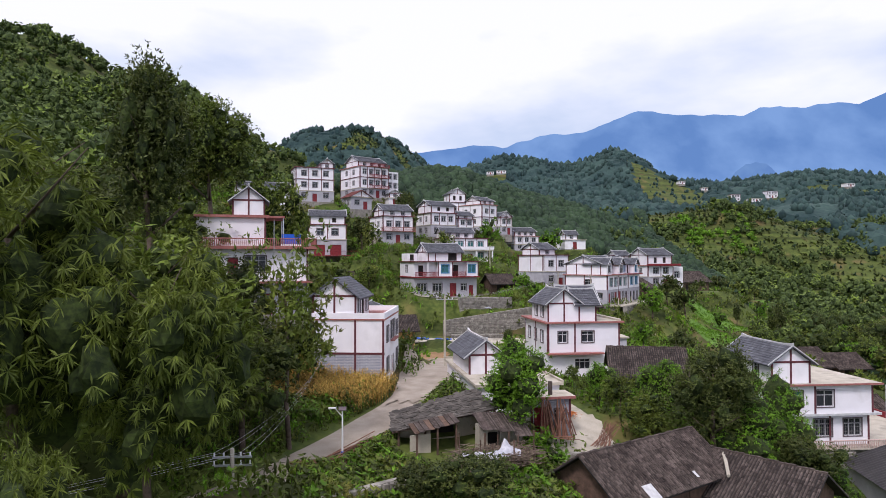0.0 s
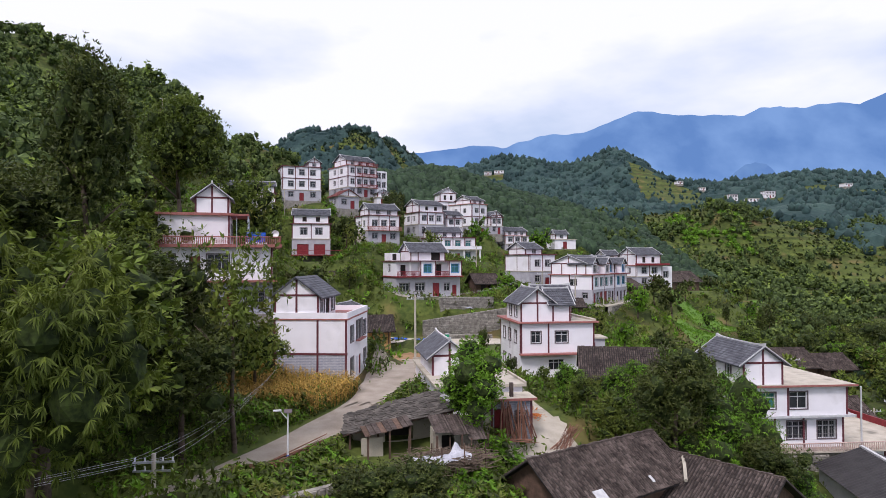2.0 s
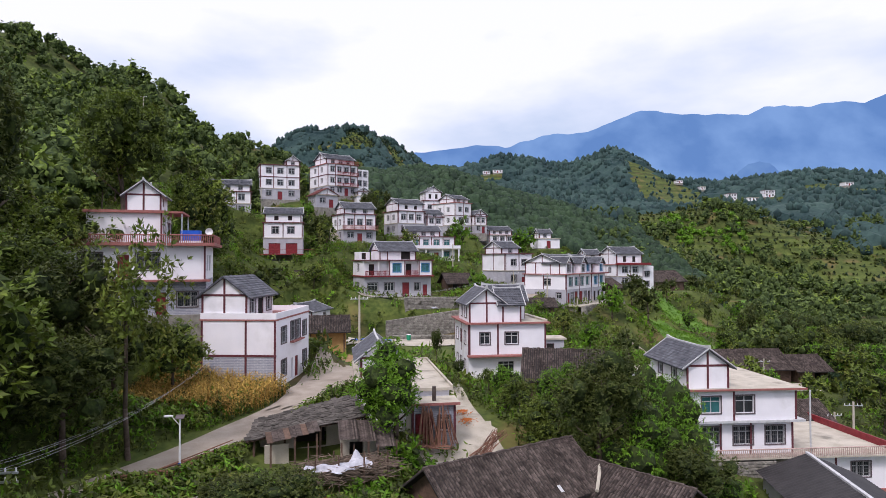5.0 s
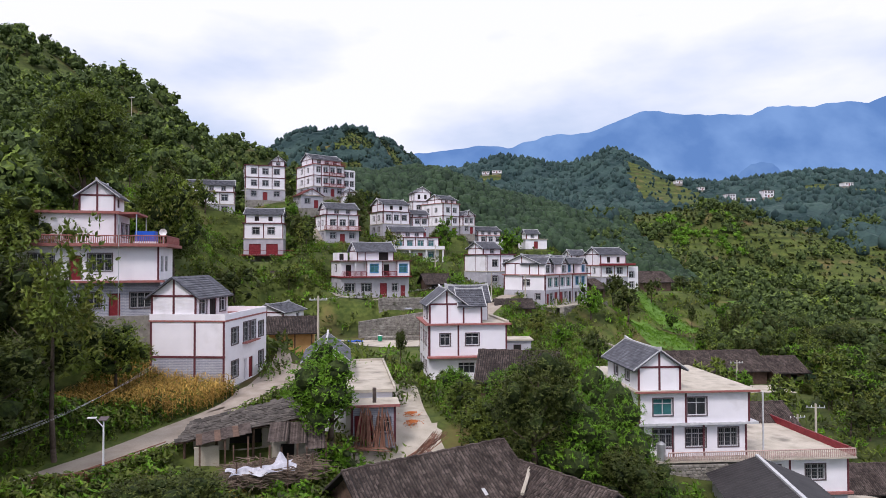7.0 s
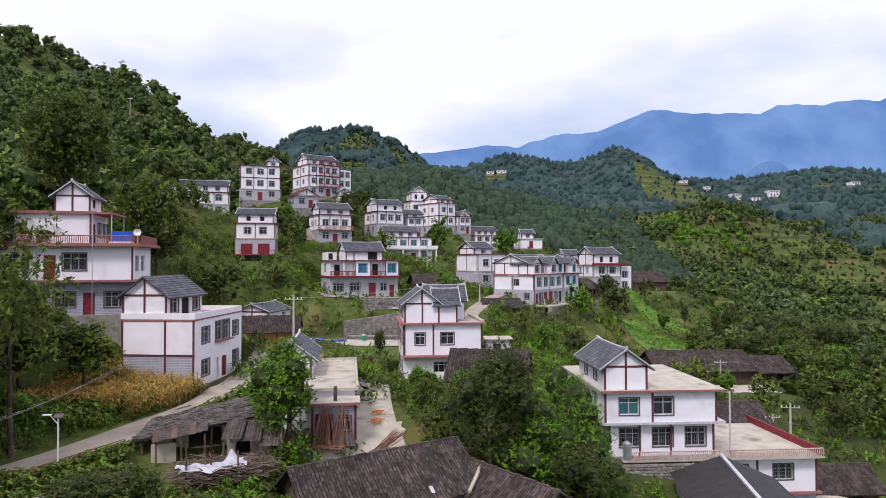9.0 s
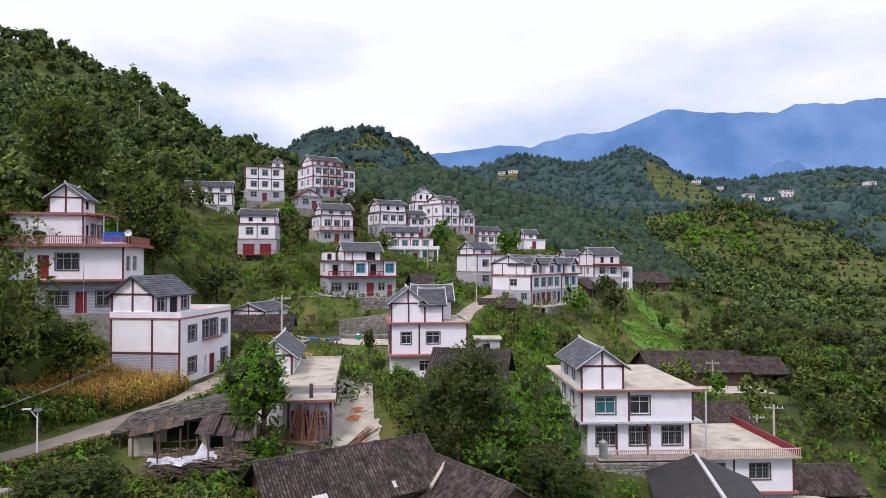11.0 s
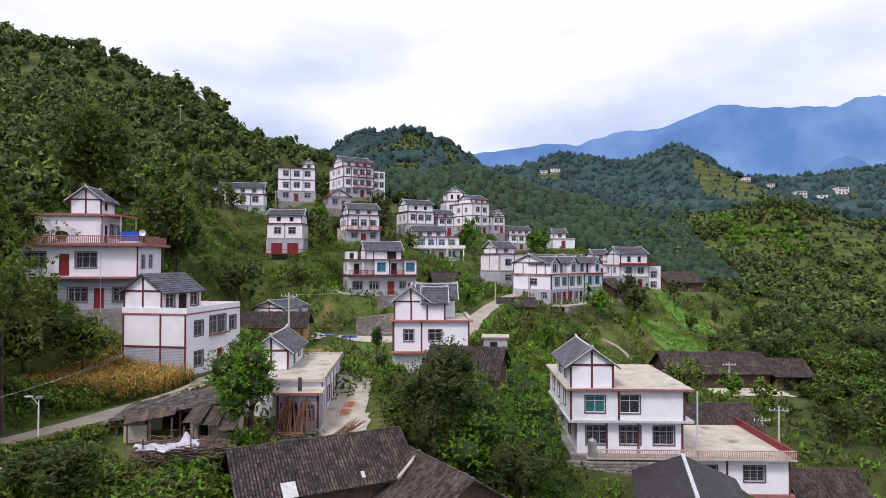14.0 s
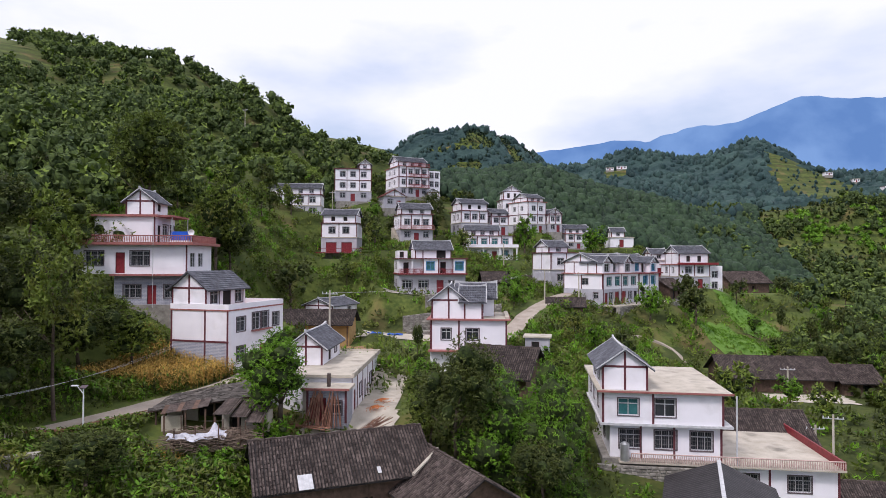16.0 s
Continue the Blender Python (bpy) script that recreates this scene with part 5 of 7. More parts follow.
# ---- walls of stone ----
def stone_wall(name, label, a, b, z0, za, zb, thick=0.6, size=0.42, single=False):
    """A wall of rough coursed stones from a to b, its top from za to zb."""
    a, b = Vector((*a, 0)), Vector((*b, 0))
    d = (b - a).length
    u = (b - a).normalized()
    yaw = math.degrees(math.atan2(u.y, u.x))
    t = thing(name, label, "wall", pose(a.x, a.y, z0, 0, 0, yaw), kind="structure")
    g = random.Random(name + str(a.x))
    back, me = Mesh(), Mesh()
    shapes = []
    for k_ in range(5 if single else 0):
        um, e = Mesh(), [g.uniform(0.06, 0.16) for q in range(8)]
        um.v = [(0, 0.08, 0), (1, 0.08, 0), (1, 0.08, 1), (0, 0.08, 1), (e[0], 0, e[1]), (1 - e[2], 0, e[3]), (1 - e[4], 0, 1 - e[5]), (e[6], 0, 1 - e[7])]
        um.f = [(4, 5, 6, 7), (0, 1, 5, 4), (1, 2, 6, 5), (2, 3, 7, 6), (3, 0, 4, 7)]
        shapes.append(um.data("stone", STONE_ONE))
    back.v = [(0, 0.06, 0), (d, 0.06, 0), (d, thick, 0), (0, thick, 0), (0, 0.06, za - z0 - 0.06), (d, 0.06, zb - z0 - 0.06), (d, thick, zb - z0 - 0.06), (0, thick, za - z0 - 0.06)]
    back.f = [(3, 2, 1, 0), (4, 5, 6, 7), (0, 1, 5, 4), (1, 2, 6, 5), (2, 3, 7, 6), (3, 0, 4, 7)]
    part("core", back, STONE, t)
    z = 0.0
    while z < max(za, zb) - z0:
        h = size * g.uniform(0.5, 0.9)
        x = -g.uniform(0, 0.2)
        while x < d:
            w = size * g.uniform(0.7, 1.7)
            top = za - z0 + (zb - za) * min(1, max(0, (x + w / 2) / d))
            if z + h * 0.5 < top and x + w > 0:
                o, c = g.uniform(0.0, 0.09), 0.03
                x0, x1, z1, zt = max(0, x) + c, min(d, x + w) - c, z + c * 0.7, min(z + h, top) - c * 0.7
                if single:
                    part("stone", g.choice(shapes), None, t).matrix_local = Matrix.Translation((x0, -o, z1)) @ Matrix.Diagonal((x1 - x0, 1 + o * 12, zt - z1, 1))
                    x += w
                    continue
                k = len(me.v)
                me.v.extend(((x0, 0.08, z1), (x1, 0.08, z1), (x1, 0.08, zt), (x0, 0.08, zt), (x0 + 0.05, -o, z1 + 0.04), (x1 - 0.05, -o, z1 + 0.04), (x1 - 0.06, -o, zt - 0.04), (x0 + 0.06, -o, zt - 0.03)))
                me.f.extend(tuple(k + w_ for w_ in q) for q in ((4, 5, 6, 7), (0, 1, 5, 4), (1, 2, 6, 5), (2, 3, 7, 6), (3, 0, 4, 7)))
            x += w
        z += h
    if not single:
        part("stones", me, STONE, t, kind="stuff")


stone_wall("retaining_wall", "grey rubble-stone retaining wall below the balcony house", (-14.0, 110.5), (3.0, 115.0), 5.6, 9.2, 11.6)
stone_wall("retaining_wall", "upper rubble-stone retaining wall", (-11.5, 115.2), (-2.0, 118.5), 8.5, 12.9, 12.9, 1.4)
stone_wall("retaining_wall", "low rubble-stone wall beside the yard", (-12.5, 108.6), (-2.0, 110.2), 5.8, 7.0, 7.0)
stone_wall("retaining_wall", "rough stone wall under the drying yard", (-1.5, 50.5), (10.0, 53.5), 0.5, 4.3, 3.6, 0.6, 0.5, True)
stone_wall("retaining_wall", "mossy block wall below the lane", (-14.5, 33.5), (-8.6, 38.5), 1.5, 5.9, 6.1, 0.5, 0.6, True)
stone_wall("retaining_wall", "concrete and stone wall below the row house", (21.9, 136.3), (33.6, 159.2), 5.5, 10.1, 10.1, 0.8)
stone_wall("retaining_wall", "stone footing below the flat-roof house", (24.2, 66.9), (33.0, 68.7), -5.0, 0.0, 0.0, 0.6, 0.5)

# ---- slate shed by the lane ----
sh = House("slate_shed", "tumbledown shed with dark stone-slate roof and wooden posts", -11.0, 48.2, 4.9, 28, "shed", "sheds")
sh.block(0.8, 7.8, 1.6, 3.4, -1.5, 1.5, CONCRETE, {"front": [(2.6, 1.55, 2.4, 1.5, "void")]}, "wall")
g_ = random.Random(4)
A0, A1, A2, A3 = Vector((-0.4, 0.0, 1.35)), Vector((8.6, -0.4, 2.5)), Vector((8.6, 4.6, 3.1)), Vector((0.6, 3.6, 1.9))
dk = Mesh()
dk.quad(A0, A1, A2, A3)
dk.quad(*[q - Vector((0, 0, 0.08)) for q in (A3, A2, A1, A0)])
roof_ = part("roof", dk, WOOD, sh.ob)
SLATE = material("dark_roof_slate", (0.046, 0.040, 0.036), (0.125, 0.110, 0.100), 1.5, 0.85, 0.4, 9, each=0.4)
kinds = []
for k_ in range(6):
    sl = Mesh()
    w_, h_ = g_.uniform(0.5, 0.72), g_.uniform(0.6, 0.8)
    edge = [(0, 0), (w_ * 0.5, -0.04), (w_, g_.uniform(-0.03, 0.05)), (w_ * g_.uniform(0.8, 1), h_), (w_ * 0.1, h_ * g_.uniform(0.85, 1))]
    sl.v = [(a_, b_, a_ * 0.12 + b_ * 0.05 + dz) for dz in (0.0, 0.04) for a_, b_ in edge]
    sl.f = [(4, 3, 2, 1, 0), (5, 6, 7, 8, 9)] + [(q, (q + 1) % 5, 5 + (q + 1) % 5, 5 + q) for q in range(5)]
    kinds.append(sl.data("slate", SLATE))
for j in range(13):
    for i in range(22):
        p = A0.lerp(A1, i / 22).lerp(A3.lerp(A2, i / 22), j / 13)
        ob = part("slate", g_.choice(kinds), None, roof_)
        ob.matrix_local = pose(p.x, p.y, p.z + 0.03 + g_.uniform(0, 0.05), g_.uniform(-4, 4), g_.uniform(-4, 4), g_.uniform(-15, 15))
for x_, y_, z_ in ((0.2, 0.3, 1.4), (2.4, 0.2, 1.65), (5.0, 0.1, 2.0), (7.4, 0.0, 2.3), (8.4, -0.1, 2.4)):
    me = Mesh()
    me.beam((x_, y_, -1.5), (x_ + 0.05, y_, z_), 0.11, 0.09, 8)
    part("post", me, WOOD, sh.ob)
for i in range(9):
    me = Mesh()
    me.v = [(1.0 + i * 0.42 + a_, y_, 1.42 + 0.06 * i + (0.0 if y_ < 0 else 0.38) + dz + 0.02 * (i % 3)) for dz in (0, 0.04) for a_, y_ in ((0, -1.35), (0.44, -1.3), (0.44, 0.3), (0, 0.3))]
    me.f = [(3, 2, 1, 0), (4, 5, 6, 7), (0, 1, 5, 4), (1, 2, 6, 5), (2, 3, 7, 6), (3, 0, 4, 7)]
    part("canopy_board", me, OLDTILE if i % 3 else WOOD, sh.ob, "grey weathered canopy board")
for x_ in (1.2, 2.9, 4.5):
    sh.bar(x_, x_ + 0.13, -1.2, -1.07, -1.5, 1.45 + 0.06 * x_, WOOD, "post")
sh.bar(0.9, 2.6, -0.6, -0.45, -1.5, 1.1, CONCRETE, "low_wall", "pale plastered low wall")
lt = House("lean_to", "lean-to with tilted corrugated sheets and plank front", -4.6, 48.6, 4.6, 18, "shed", "sheds")
for k_, (x_, y_, z_, tz) in enumerate(((0, 0, 2.7, 0.25), (1.3, 0.2, 2.6, 0.1), (2.6, -0.1, 2.5, -0.15))):
    me = Mesh()
    for i in range(14):
        a_, b_ = i * 0.1, (i + 1) * 0.1
        za, zb = 0.03 * (i % 2), 0.03 * ((i + 1) % 2)
        me.quad((x_ + a_, y_ - 1.2, z_ - 0.8 + za + tz), (x_ + b_, y_ - 1.2, z_ - 0.8 + zb + tz), (x_ + b_, y_ + 2.2, z_ + zb), (x_ + a_, y_ + 2.2, z_ + za))
    part("roof_sheet", me, OLDTILE, lt.ob, "weathered corrugated sheet")
lt.block(0.2, 4.0, 0.4, 2.0, -1.2, 1.9, CONCRETE, {"front": [(0.6, 1.25, 1.0, 1.5, "void")]}, "wall")
for x_ in (0.1, 2.0, 4.0):
    lt.bar(x_, x_ + 0.14, -1.1, -0.96, -1.5, 1.9, WOOD, "post")

# brush platform with pale tarpaulin
bp_ = thing("brush_stack", "stack of brushwood on posts under a pale tarpaulin", "woodpile", pose(-3.2, 46.0, 4.45, 0, 0, 28))
g_ = random.Random(9)
for x_ in (-2.4, -0.8, 0.8, 2.4):
    for y_ in (-1.2, 1.2):
        me = Mesh()
        me.beam((x_, y_, -3.0), (x_ + g_.uniform(-0.1, 0.1), y_, 1.7 + g_.uniform(0, 0.9)), 0.07, 0.05)
        part("post", me, WOOD, bp_)
me = Mesh()
for i in range(1100):
    a_ = Vector((g_.uniform(-2.9, 2.7), g_.uniform(-1.5, 1.4), g_.uniform(0.35, 1.4)))
    me.beam(a_, a_ + Vector((g_.uniform(-1.5, 1.5), g_.uniform(-0.8, 0.8), g_.uniform(-0.2, 0.2))), 0.032, 0.016, 4)
part("brushwood", me, BRUSH, bp_, "tangled brushwood", kind="stuff")
me = Mesh()
n_ = 26
for j in range(n_ + 1):
    for i in range(n_ + 1):
        a_, b_ = i / n_, j / n_
        me.v.append((-2.9 + 4.1 * a_ + 0.2 * math.sin(b_ * 7), -1.5 + (1.0 - 0.3 * math.sin(a_ * 5)) * b_ + 0.2 * math.sin(a_ * 9), 1.46 + 0.06 * math.sin(a_ * 23 + b_ * 9) + 0.05 * math.sin(b_ * 17 + a_ * 11) - 0.9 * max(0, 0.3 - b_) + 0.75 * math.exp(-((a_ - 0.85) / 0.07) ** 2 - ((b_ - 0.6) / 0.2) ** 2)))
me.f = [(j * (n_ + 1) + i, j * (n_ + 1) + i + 1, (j + 1) * (n_ + 1) + i + 1, (j + 1) * (n_ + 1) + i) for j in range(n_) for i in range(n_)]
part("tarpaulin", me, TARP, bp_, "crumpled pale tarpaulin", True)


def pole_pile(name, label, places):
    """Loose poles; each pole is a part. places: lower end, upper end, radius."""
    t = thing(name, label, "woodpile", Matrix.Translation(places[0][0]))
    o = Vector(places[0][0])
    for a, b, r in places:
        me = Mesh()
        me.beam(Vector(a) - o, Vector(b) - o, r, r * 0.7, 6)
        part("pole", me, POLEWOOD, t)
    return t


g_ = random.Random(12)
ux, uy = math.cos(radians(16)), math.sin(radians(16))


def at_store(x, y, z):
    return (-5.3 + ux * x - uy * y, 56.5 + uy * x + ux * y, 4.55 + z)


lean = []
for i in range(46):
    c_ = 5.6 if i % 2 else 7.0
    x_ = c_ + g_.uniform(-1.0, 1.0)
    lean.append((at_store(x_, -3.9 + g_.uniform(-0.5, 0.3), 0.05), at_store(c_ + (x_ - c_) * 0.35 + g_.uniform(-0.15, 0.15), -2.75, 2.6 + g_.uniform(-0.4, 0.5)), g_.uniform(0.035, 0.06)))
pole_pile("pole_stack", "reddish poles leaning upright against the brick store", lean)
pole_pile("pole_pile", "long reddish poles lying along the lane verge", [
    ((-15.9 + g_.uniform(-0.7, 0.6), 40.2 + g_.uniform(-1.2, 1.6), 5.42 + 0.05 * (i % 4)), (-12.7 + g_.uniform(-0.9, 0.9), 48.6 + g_.uniform(-2.5, 1.4), 5.6 + 0.08 * (i % 5)), g_.uniform(0.04, 0.065)) for i in range(22)])
pole_pile("stick_pile", "pale sticks heaped at the yard's edge", [
    ((5.2 + g_.uniform(-0.8, 0.8), 53.2 + g_.uniform(-0.6, 0.6), 4.2), (6.6 + g_.uniform(-0.6, 0.9), 56.6 + g_.uniform(-0.8, 1.0), 4.9 + g_.uniform(0, 0.5)), g_.uniform(0.02, 0.04)) for i in range(34)])
pole_pile("stick_pile", "flat poles lying on the concrete yard", [
    ((-1.5 + g_.uniform(-0.3, 0.3), 53.6 + g_.uniform(-0.5, 0.5), 4.75), (3.0 + g_.uniform(-0.6, 0.6), 53.4 + g_.uniform(-0.6, 0.4), 4.78), g_.uniform(0.03, 0.05)) for i in range(7)])
pole_pile("plank_pile", "weathered planks stacked beside the lane", [
    ((-17.2 + g_.uniform(-0.3, 0.3), 41.0 + 0.1 * i % 1.1, 5.3 + 0.1 * (i // 4)), (-13.6 + g_.uniform(-0.4, 0.4), 42.6 + 0.1 * i % 1.1, 5.3 + 0.1 * (i // 4)), 0.06) for i in range(20)])

# ---- lamp, poles and cables ----
lp = thing("street_lamp", "white solar street lamp with slanted arms", "street lamp", pose(-14.3, 44.3, 5.2, 0, 0, 15))
me = Mesh()
me.beam((0, 0, 0.6), (0, 0, 3.6), 0.07, 0.05, 10)
part("pole", me, LAMPWHITE, lp)
me = Mesh()
me.beam((0, 0, 0), (0, 0, 0.62), 0.1, 0.1, 10)
part("sleeve", me, BLUEPLASTIC, lp, "dark blue base sleeve")
me = Mesh()
me.beam((0, 0, 3.1), (-0.55, 0, 3.75), 0.035, 0.03, 8)
part("arm", me, LAMPWHITE, lp)
me = Mesh()
me.box(-1.0, -0.45, -0.12, 0.12, 3.72, 3.80)
part("lamp_head", me, LAMPWHITE, lp)
me = Mesh()
me.v = [(-0.28, -0.2, 3.62), (0.28, -0.2, 3.62), (0.28, 0.25, 3.78), (-0.28, 0.25, 3.78), (-0.28, -0.2, 3.58), (0.28, -0.2, 3.58), (0.28, 0.25, 3.74), (-0.28, 0.25, 3.74)]
me.f = [(0, 1, 2, 3), (7, 6, 5, 4), (0, 4, 5, 1), (1, 5, 6, 2), (2, 6, 7, 3), (3, 7, 4, 0)]
part("solar_panel", me, DARKFRAME, lp)


def power_pole(x, y, z, high, yaw, label, arms=1):
    t = thing("power_pole", label, "power pole", pose(x, y, z, 0, 0, yaw))
    me = Mesh()
    me.beam((0, 0, -1), (0, 0, high), 0.16, 0.11, 10)
    part("mast", me, CONCRETE, t)
    for k in range(arms):
        me = Mesh()
        me.box(-1.05, 1.05, -0.05, 0.05, high - 0.5 - k * 0.45, high - 0.4 - k * 0.45)
        arm = part("crossarm", me, STEEL, t)
        for x_ in (-0.95, -0.45, 0.45, 0.95):
            me = Mesh()
            me.beam((x_, 0, high - 0.4 - k * 0.45), (x_, 0, high - 0.2 - k * 0.45), 0.05, 0.04, 8)
            part("insulator", me, LAMPWHITE, arm)
    return t


power_pole(-17.2, 32.3, 3.2, 6.2, 12, "concrete power pole with twin crossarms", 2)
power_pole(-10.3, 77.4, 6.6, 8.7, 10, "concrete power pole by the earth house", 1)
power_pole(7.5, 133, 9.8, 7.5, 10, "slim concrete power pole beside the lane")
power_pole(14.2, 133.5, 9.4, 7.5, 10, "slim concrete power pole by the row house")
power_pole(47.6, 112, -2.5, 6.0, 10, "slim pale pole by the farmhouse")
power_pole(47.4, 84, -4.5, 7.2, 0, "pale pole beyond the terrace")
power_pole(46.0, 85.5, -4.5, 5.6, 20, "short pale pole beyond the terrace")
power_pole(-113.7, 200, 60, 14.0, 0, "slim pale pole high on the wooded hill")
power_pole(31.5, 178, 13, 9, 0, "slim pole beside the red-ledged house")
power_pole(-7.5, 160, 15, 8.5, 0, "slim pole in front of the porch house")
power_pole(-60, 168, 33, 6, 0, "pole below the three-storey house")


def cable(a, b, sag, r=0.008):
    t = thing("cable", "thin sagging overhead cable", "cable", Matrix.Translation(a))
    me = Mesh()
    a, b = Vector(a), Vector(b)
    pts = [a.lerp(b, i / 14) - Vector((0, 0, sag * 4 * (i / 14) * (1 - i / 14))) for i in range(15)]
    for p in pts:
        me.v.extend(tuple(p - a + o) for o in (Vector((r, 0, 0)), Vector((0, 0, r)), Vector((-r, 0, 0)), Vector((0, 0, -r))))
    me.f = [(4 * i + k, 4 * i + (k + 1) % 4, 4 * i + 4 + (k + 1) % 4, 4 * i + 4 + k) for i in range(14) for k in range(4)]
    part("wire", me, FRAME, t)


CABLE_END = (-21.2, 62.0, 9.6)
for k_, o_ in enumerate((-0.95, -0.45, 0.45, 0.95)):
    cable((-17.2 + o_, 32.3 + 0.2 * o_, 9.2), (CABLE_END[0], CABLE_END[1], CABLE_END[2] + 0.25 * o_), 0.9)
    cable((-17.2 + o_, 32.3 + 0.2 * o_, 9.2), (-40 + o_, -20, 18.0), 1.2)
for o_ in (-0.45, 0.45):
    cable((-10.3 + o_, 77.4, 15.0), (7.5 + o_, 133, 17.1), 1.0)
me = Mesh()
cb = thing("concrete_box", "low concrete tank beside the lane", "tank", pose(-18.9, 35.5, 4.6, 0, 0, 30))
for q in ((-1, 1, -0.8, -0.65, 0, 1.0), (-1, 1, 0.65, 0.8, 0, 1.0), (-1, -0.85, -0.65, 0.65, 0, 1.0), (0.85, 1, -0.65, 0.65, 0, 1.0)):
    me = Mesh()
    me.box(*q)
    part("side", me, CONCRETE, cb)
bn = thing("waste_bin", "green plastic waste bin by the stone wall", "bin", pose(-9.4, 106.6, 6.35))
me = Mesh()
me.beam((0, 0, 0.1), (0, 0, 0.95), 0.32, 0.4, 10)
part("body", me, material("green_plastic", (0.01, 0.22, 0.12), (0.02, 0.3, 0.16), 2, 0.4), bn)
me = Mesh()
me.beam((0, 0, 0.95), (0, 0, 1.05), 0.43, 0.36, 10)
part("lid", me, STEEL, bn)
for k_, (x_, y_) in enumerate(((-17.5, 106.4), (-13.6, 106.0))):
    tp = thing("tarpaulin", "blue tarpaulin spread on the concrete yard", "tarpaulin", pose(x_, y_, float(height(x_, y_)) + 0.1, 0, 0, 20 * k_))
    me = Mesh()
    for j in range(7):
        for i in range(7):
            me.v.append((i * 0.45 - 1.3, j * 0.25 - 0.7, 0.12 + 0.12 * math.sin(i * 2 + j) + 0.08 * math.cos(j * 3)))
    me.f = [(j * 7 + i, j * 7 + i + 1, j * 7 + i + 8, j * 7 + i + 7) for j in range(6) for i in range(6)]
    part("sheet", me, BLUEPLASTIC, tp, "", True)
# chillies and maize spread to dry along the alley
for x_, y_, z_ in ((3.6, 61.5, 4.75), (3.0, 64.5, 4.8)):
    hp = thing("drying_heap", "orange heap of drying maize on the concrete", "heap", pose(x_, y_, z_))
    me = Mesh()
    g_ = random.Random(x_)
    for i in range(260):
        a_, r_ = g_.uniform(0, 6.28), abs(g_.gauss(0, 0.4))
        p = Vector((r_ * math.cos(a_), 1.5 * r_ * math.sin(a_), max(0.03, 0.3 - 0.3 * r_)))
        me.beam(p, p + Vector((g_.uniform(-0.12, 0.12), g_.uniform(-0.12, 0.12), 0.03)), 0.035, 0.02, 5)
    part("maize", me, material("orange_maize", (0.42, 0.10, 0.025), (0.55, 0.2, 0.05), 3, 0.7), hp, kind="stuff")


# ---- plants ----
rs = np.random.RandomState(7)


def unit(a):
    return a / np.linalg.norm(a, axis=1)[:, None]


def leaf_cloud(count, radius, squash, size, lobes, seed, droop=0.0, narrow=0.4, spray=6, lay=False, fill=0.55, lobe=(0.22, 0.40)):
    """Leaf sprays on an uneven crown made of lobes: returns quads as arrays, centred at the crown's middle."""
    r = np.random.RandomState(seed)
    cen = unit(r.normal(size=(lobes, 3))) * r.uniform(0.35, 0.76, (lobes, 1))
    cen[0] = (0, 0, 0)
    lr = r.uniform(*lobe, lobes)
    lr[0] = 0.5
    m = max(1, count // spray)
    k = r.randint(0, lobes, m)
    d = unit(r.normal(size=(m, 3)) + np.array([0, 0, 0.25]))
    p = (cen[k] + d * (lr[k] * r.uniform(fill, 1.08, m))[:, None]) * np.array([radius, radius, radius * squash])
    p, d = np.repeat(p, spray, 0), np.repeat(d, spray, 0)
    n = len(p)
    e = d * 0.55 + r.normal(size=(n, 3)) * 0.75
    if lay:
        e = r.normal(size=(n, 3))
        e -= d * (np.sum(e * d, axis=1)[:, None] - 0.3)
    e[:, 2] -= droop
    e = unit(e)
    b = unit(np.cross(e, d + np.array([0, 0, 0.4 if lay else 0.8]) + r.normal(size=(n, 3)) * (0.2 if lay else 0.35)))
    s = (size * r.uniform(0.6, 1.3, n))[:, None]
    sag = np.array([0, 0, -0.35 * droop]) * s
    q = np.stack([p, p + e * s * 0.9 + b * s * narrow, p + e * s * 2 + sag, p + e * s * 0.9 - b * s * narrow], 1)
    return q.reshape(-1, 3), cen * np.array([radius, radius, radius * squash]), lr * radius


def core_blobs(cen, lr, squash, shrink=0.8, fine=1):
    """Rough filler bodies inside the lobes; dark materials give them painted shade."""
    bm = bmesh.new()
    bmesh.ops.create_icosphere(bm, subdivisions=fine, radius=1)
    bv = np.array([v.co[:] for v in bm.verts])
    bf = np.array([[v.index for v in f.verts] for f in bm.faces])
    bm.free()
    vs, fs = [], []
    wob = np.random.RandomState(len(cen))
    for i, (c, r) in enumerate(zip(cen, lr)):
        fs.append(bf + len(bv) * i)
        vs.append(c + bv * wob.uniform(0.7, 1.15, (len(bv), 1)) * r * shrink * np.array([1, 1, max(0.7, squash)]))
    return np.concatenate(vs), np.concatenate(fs)


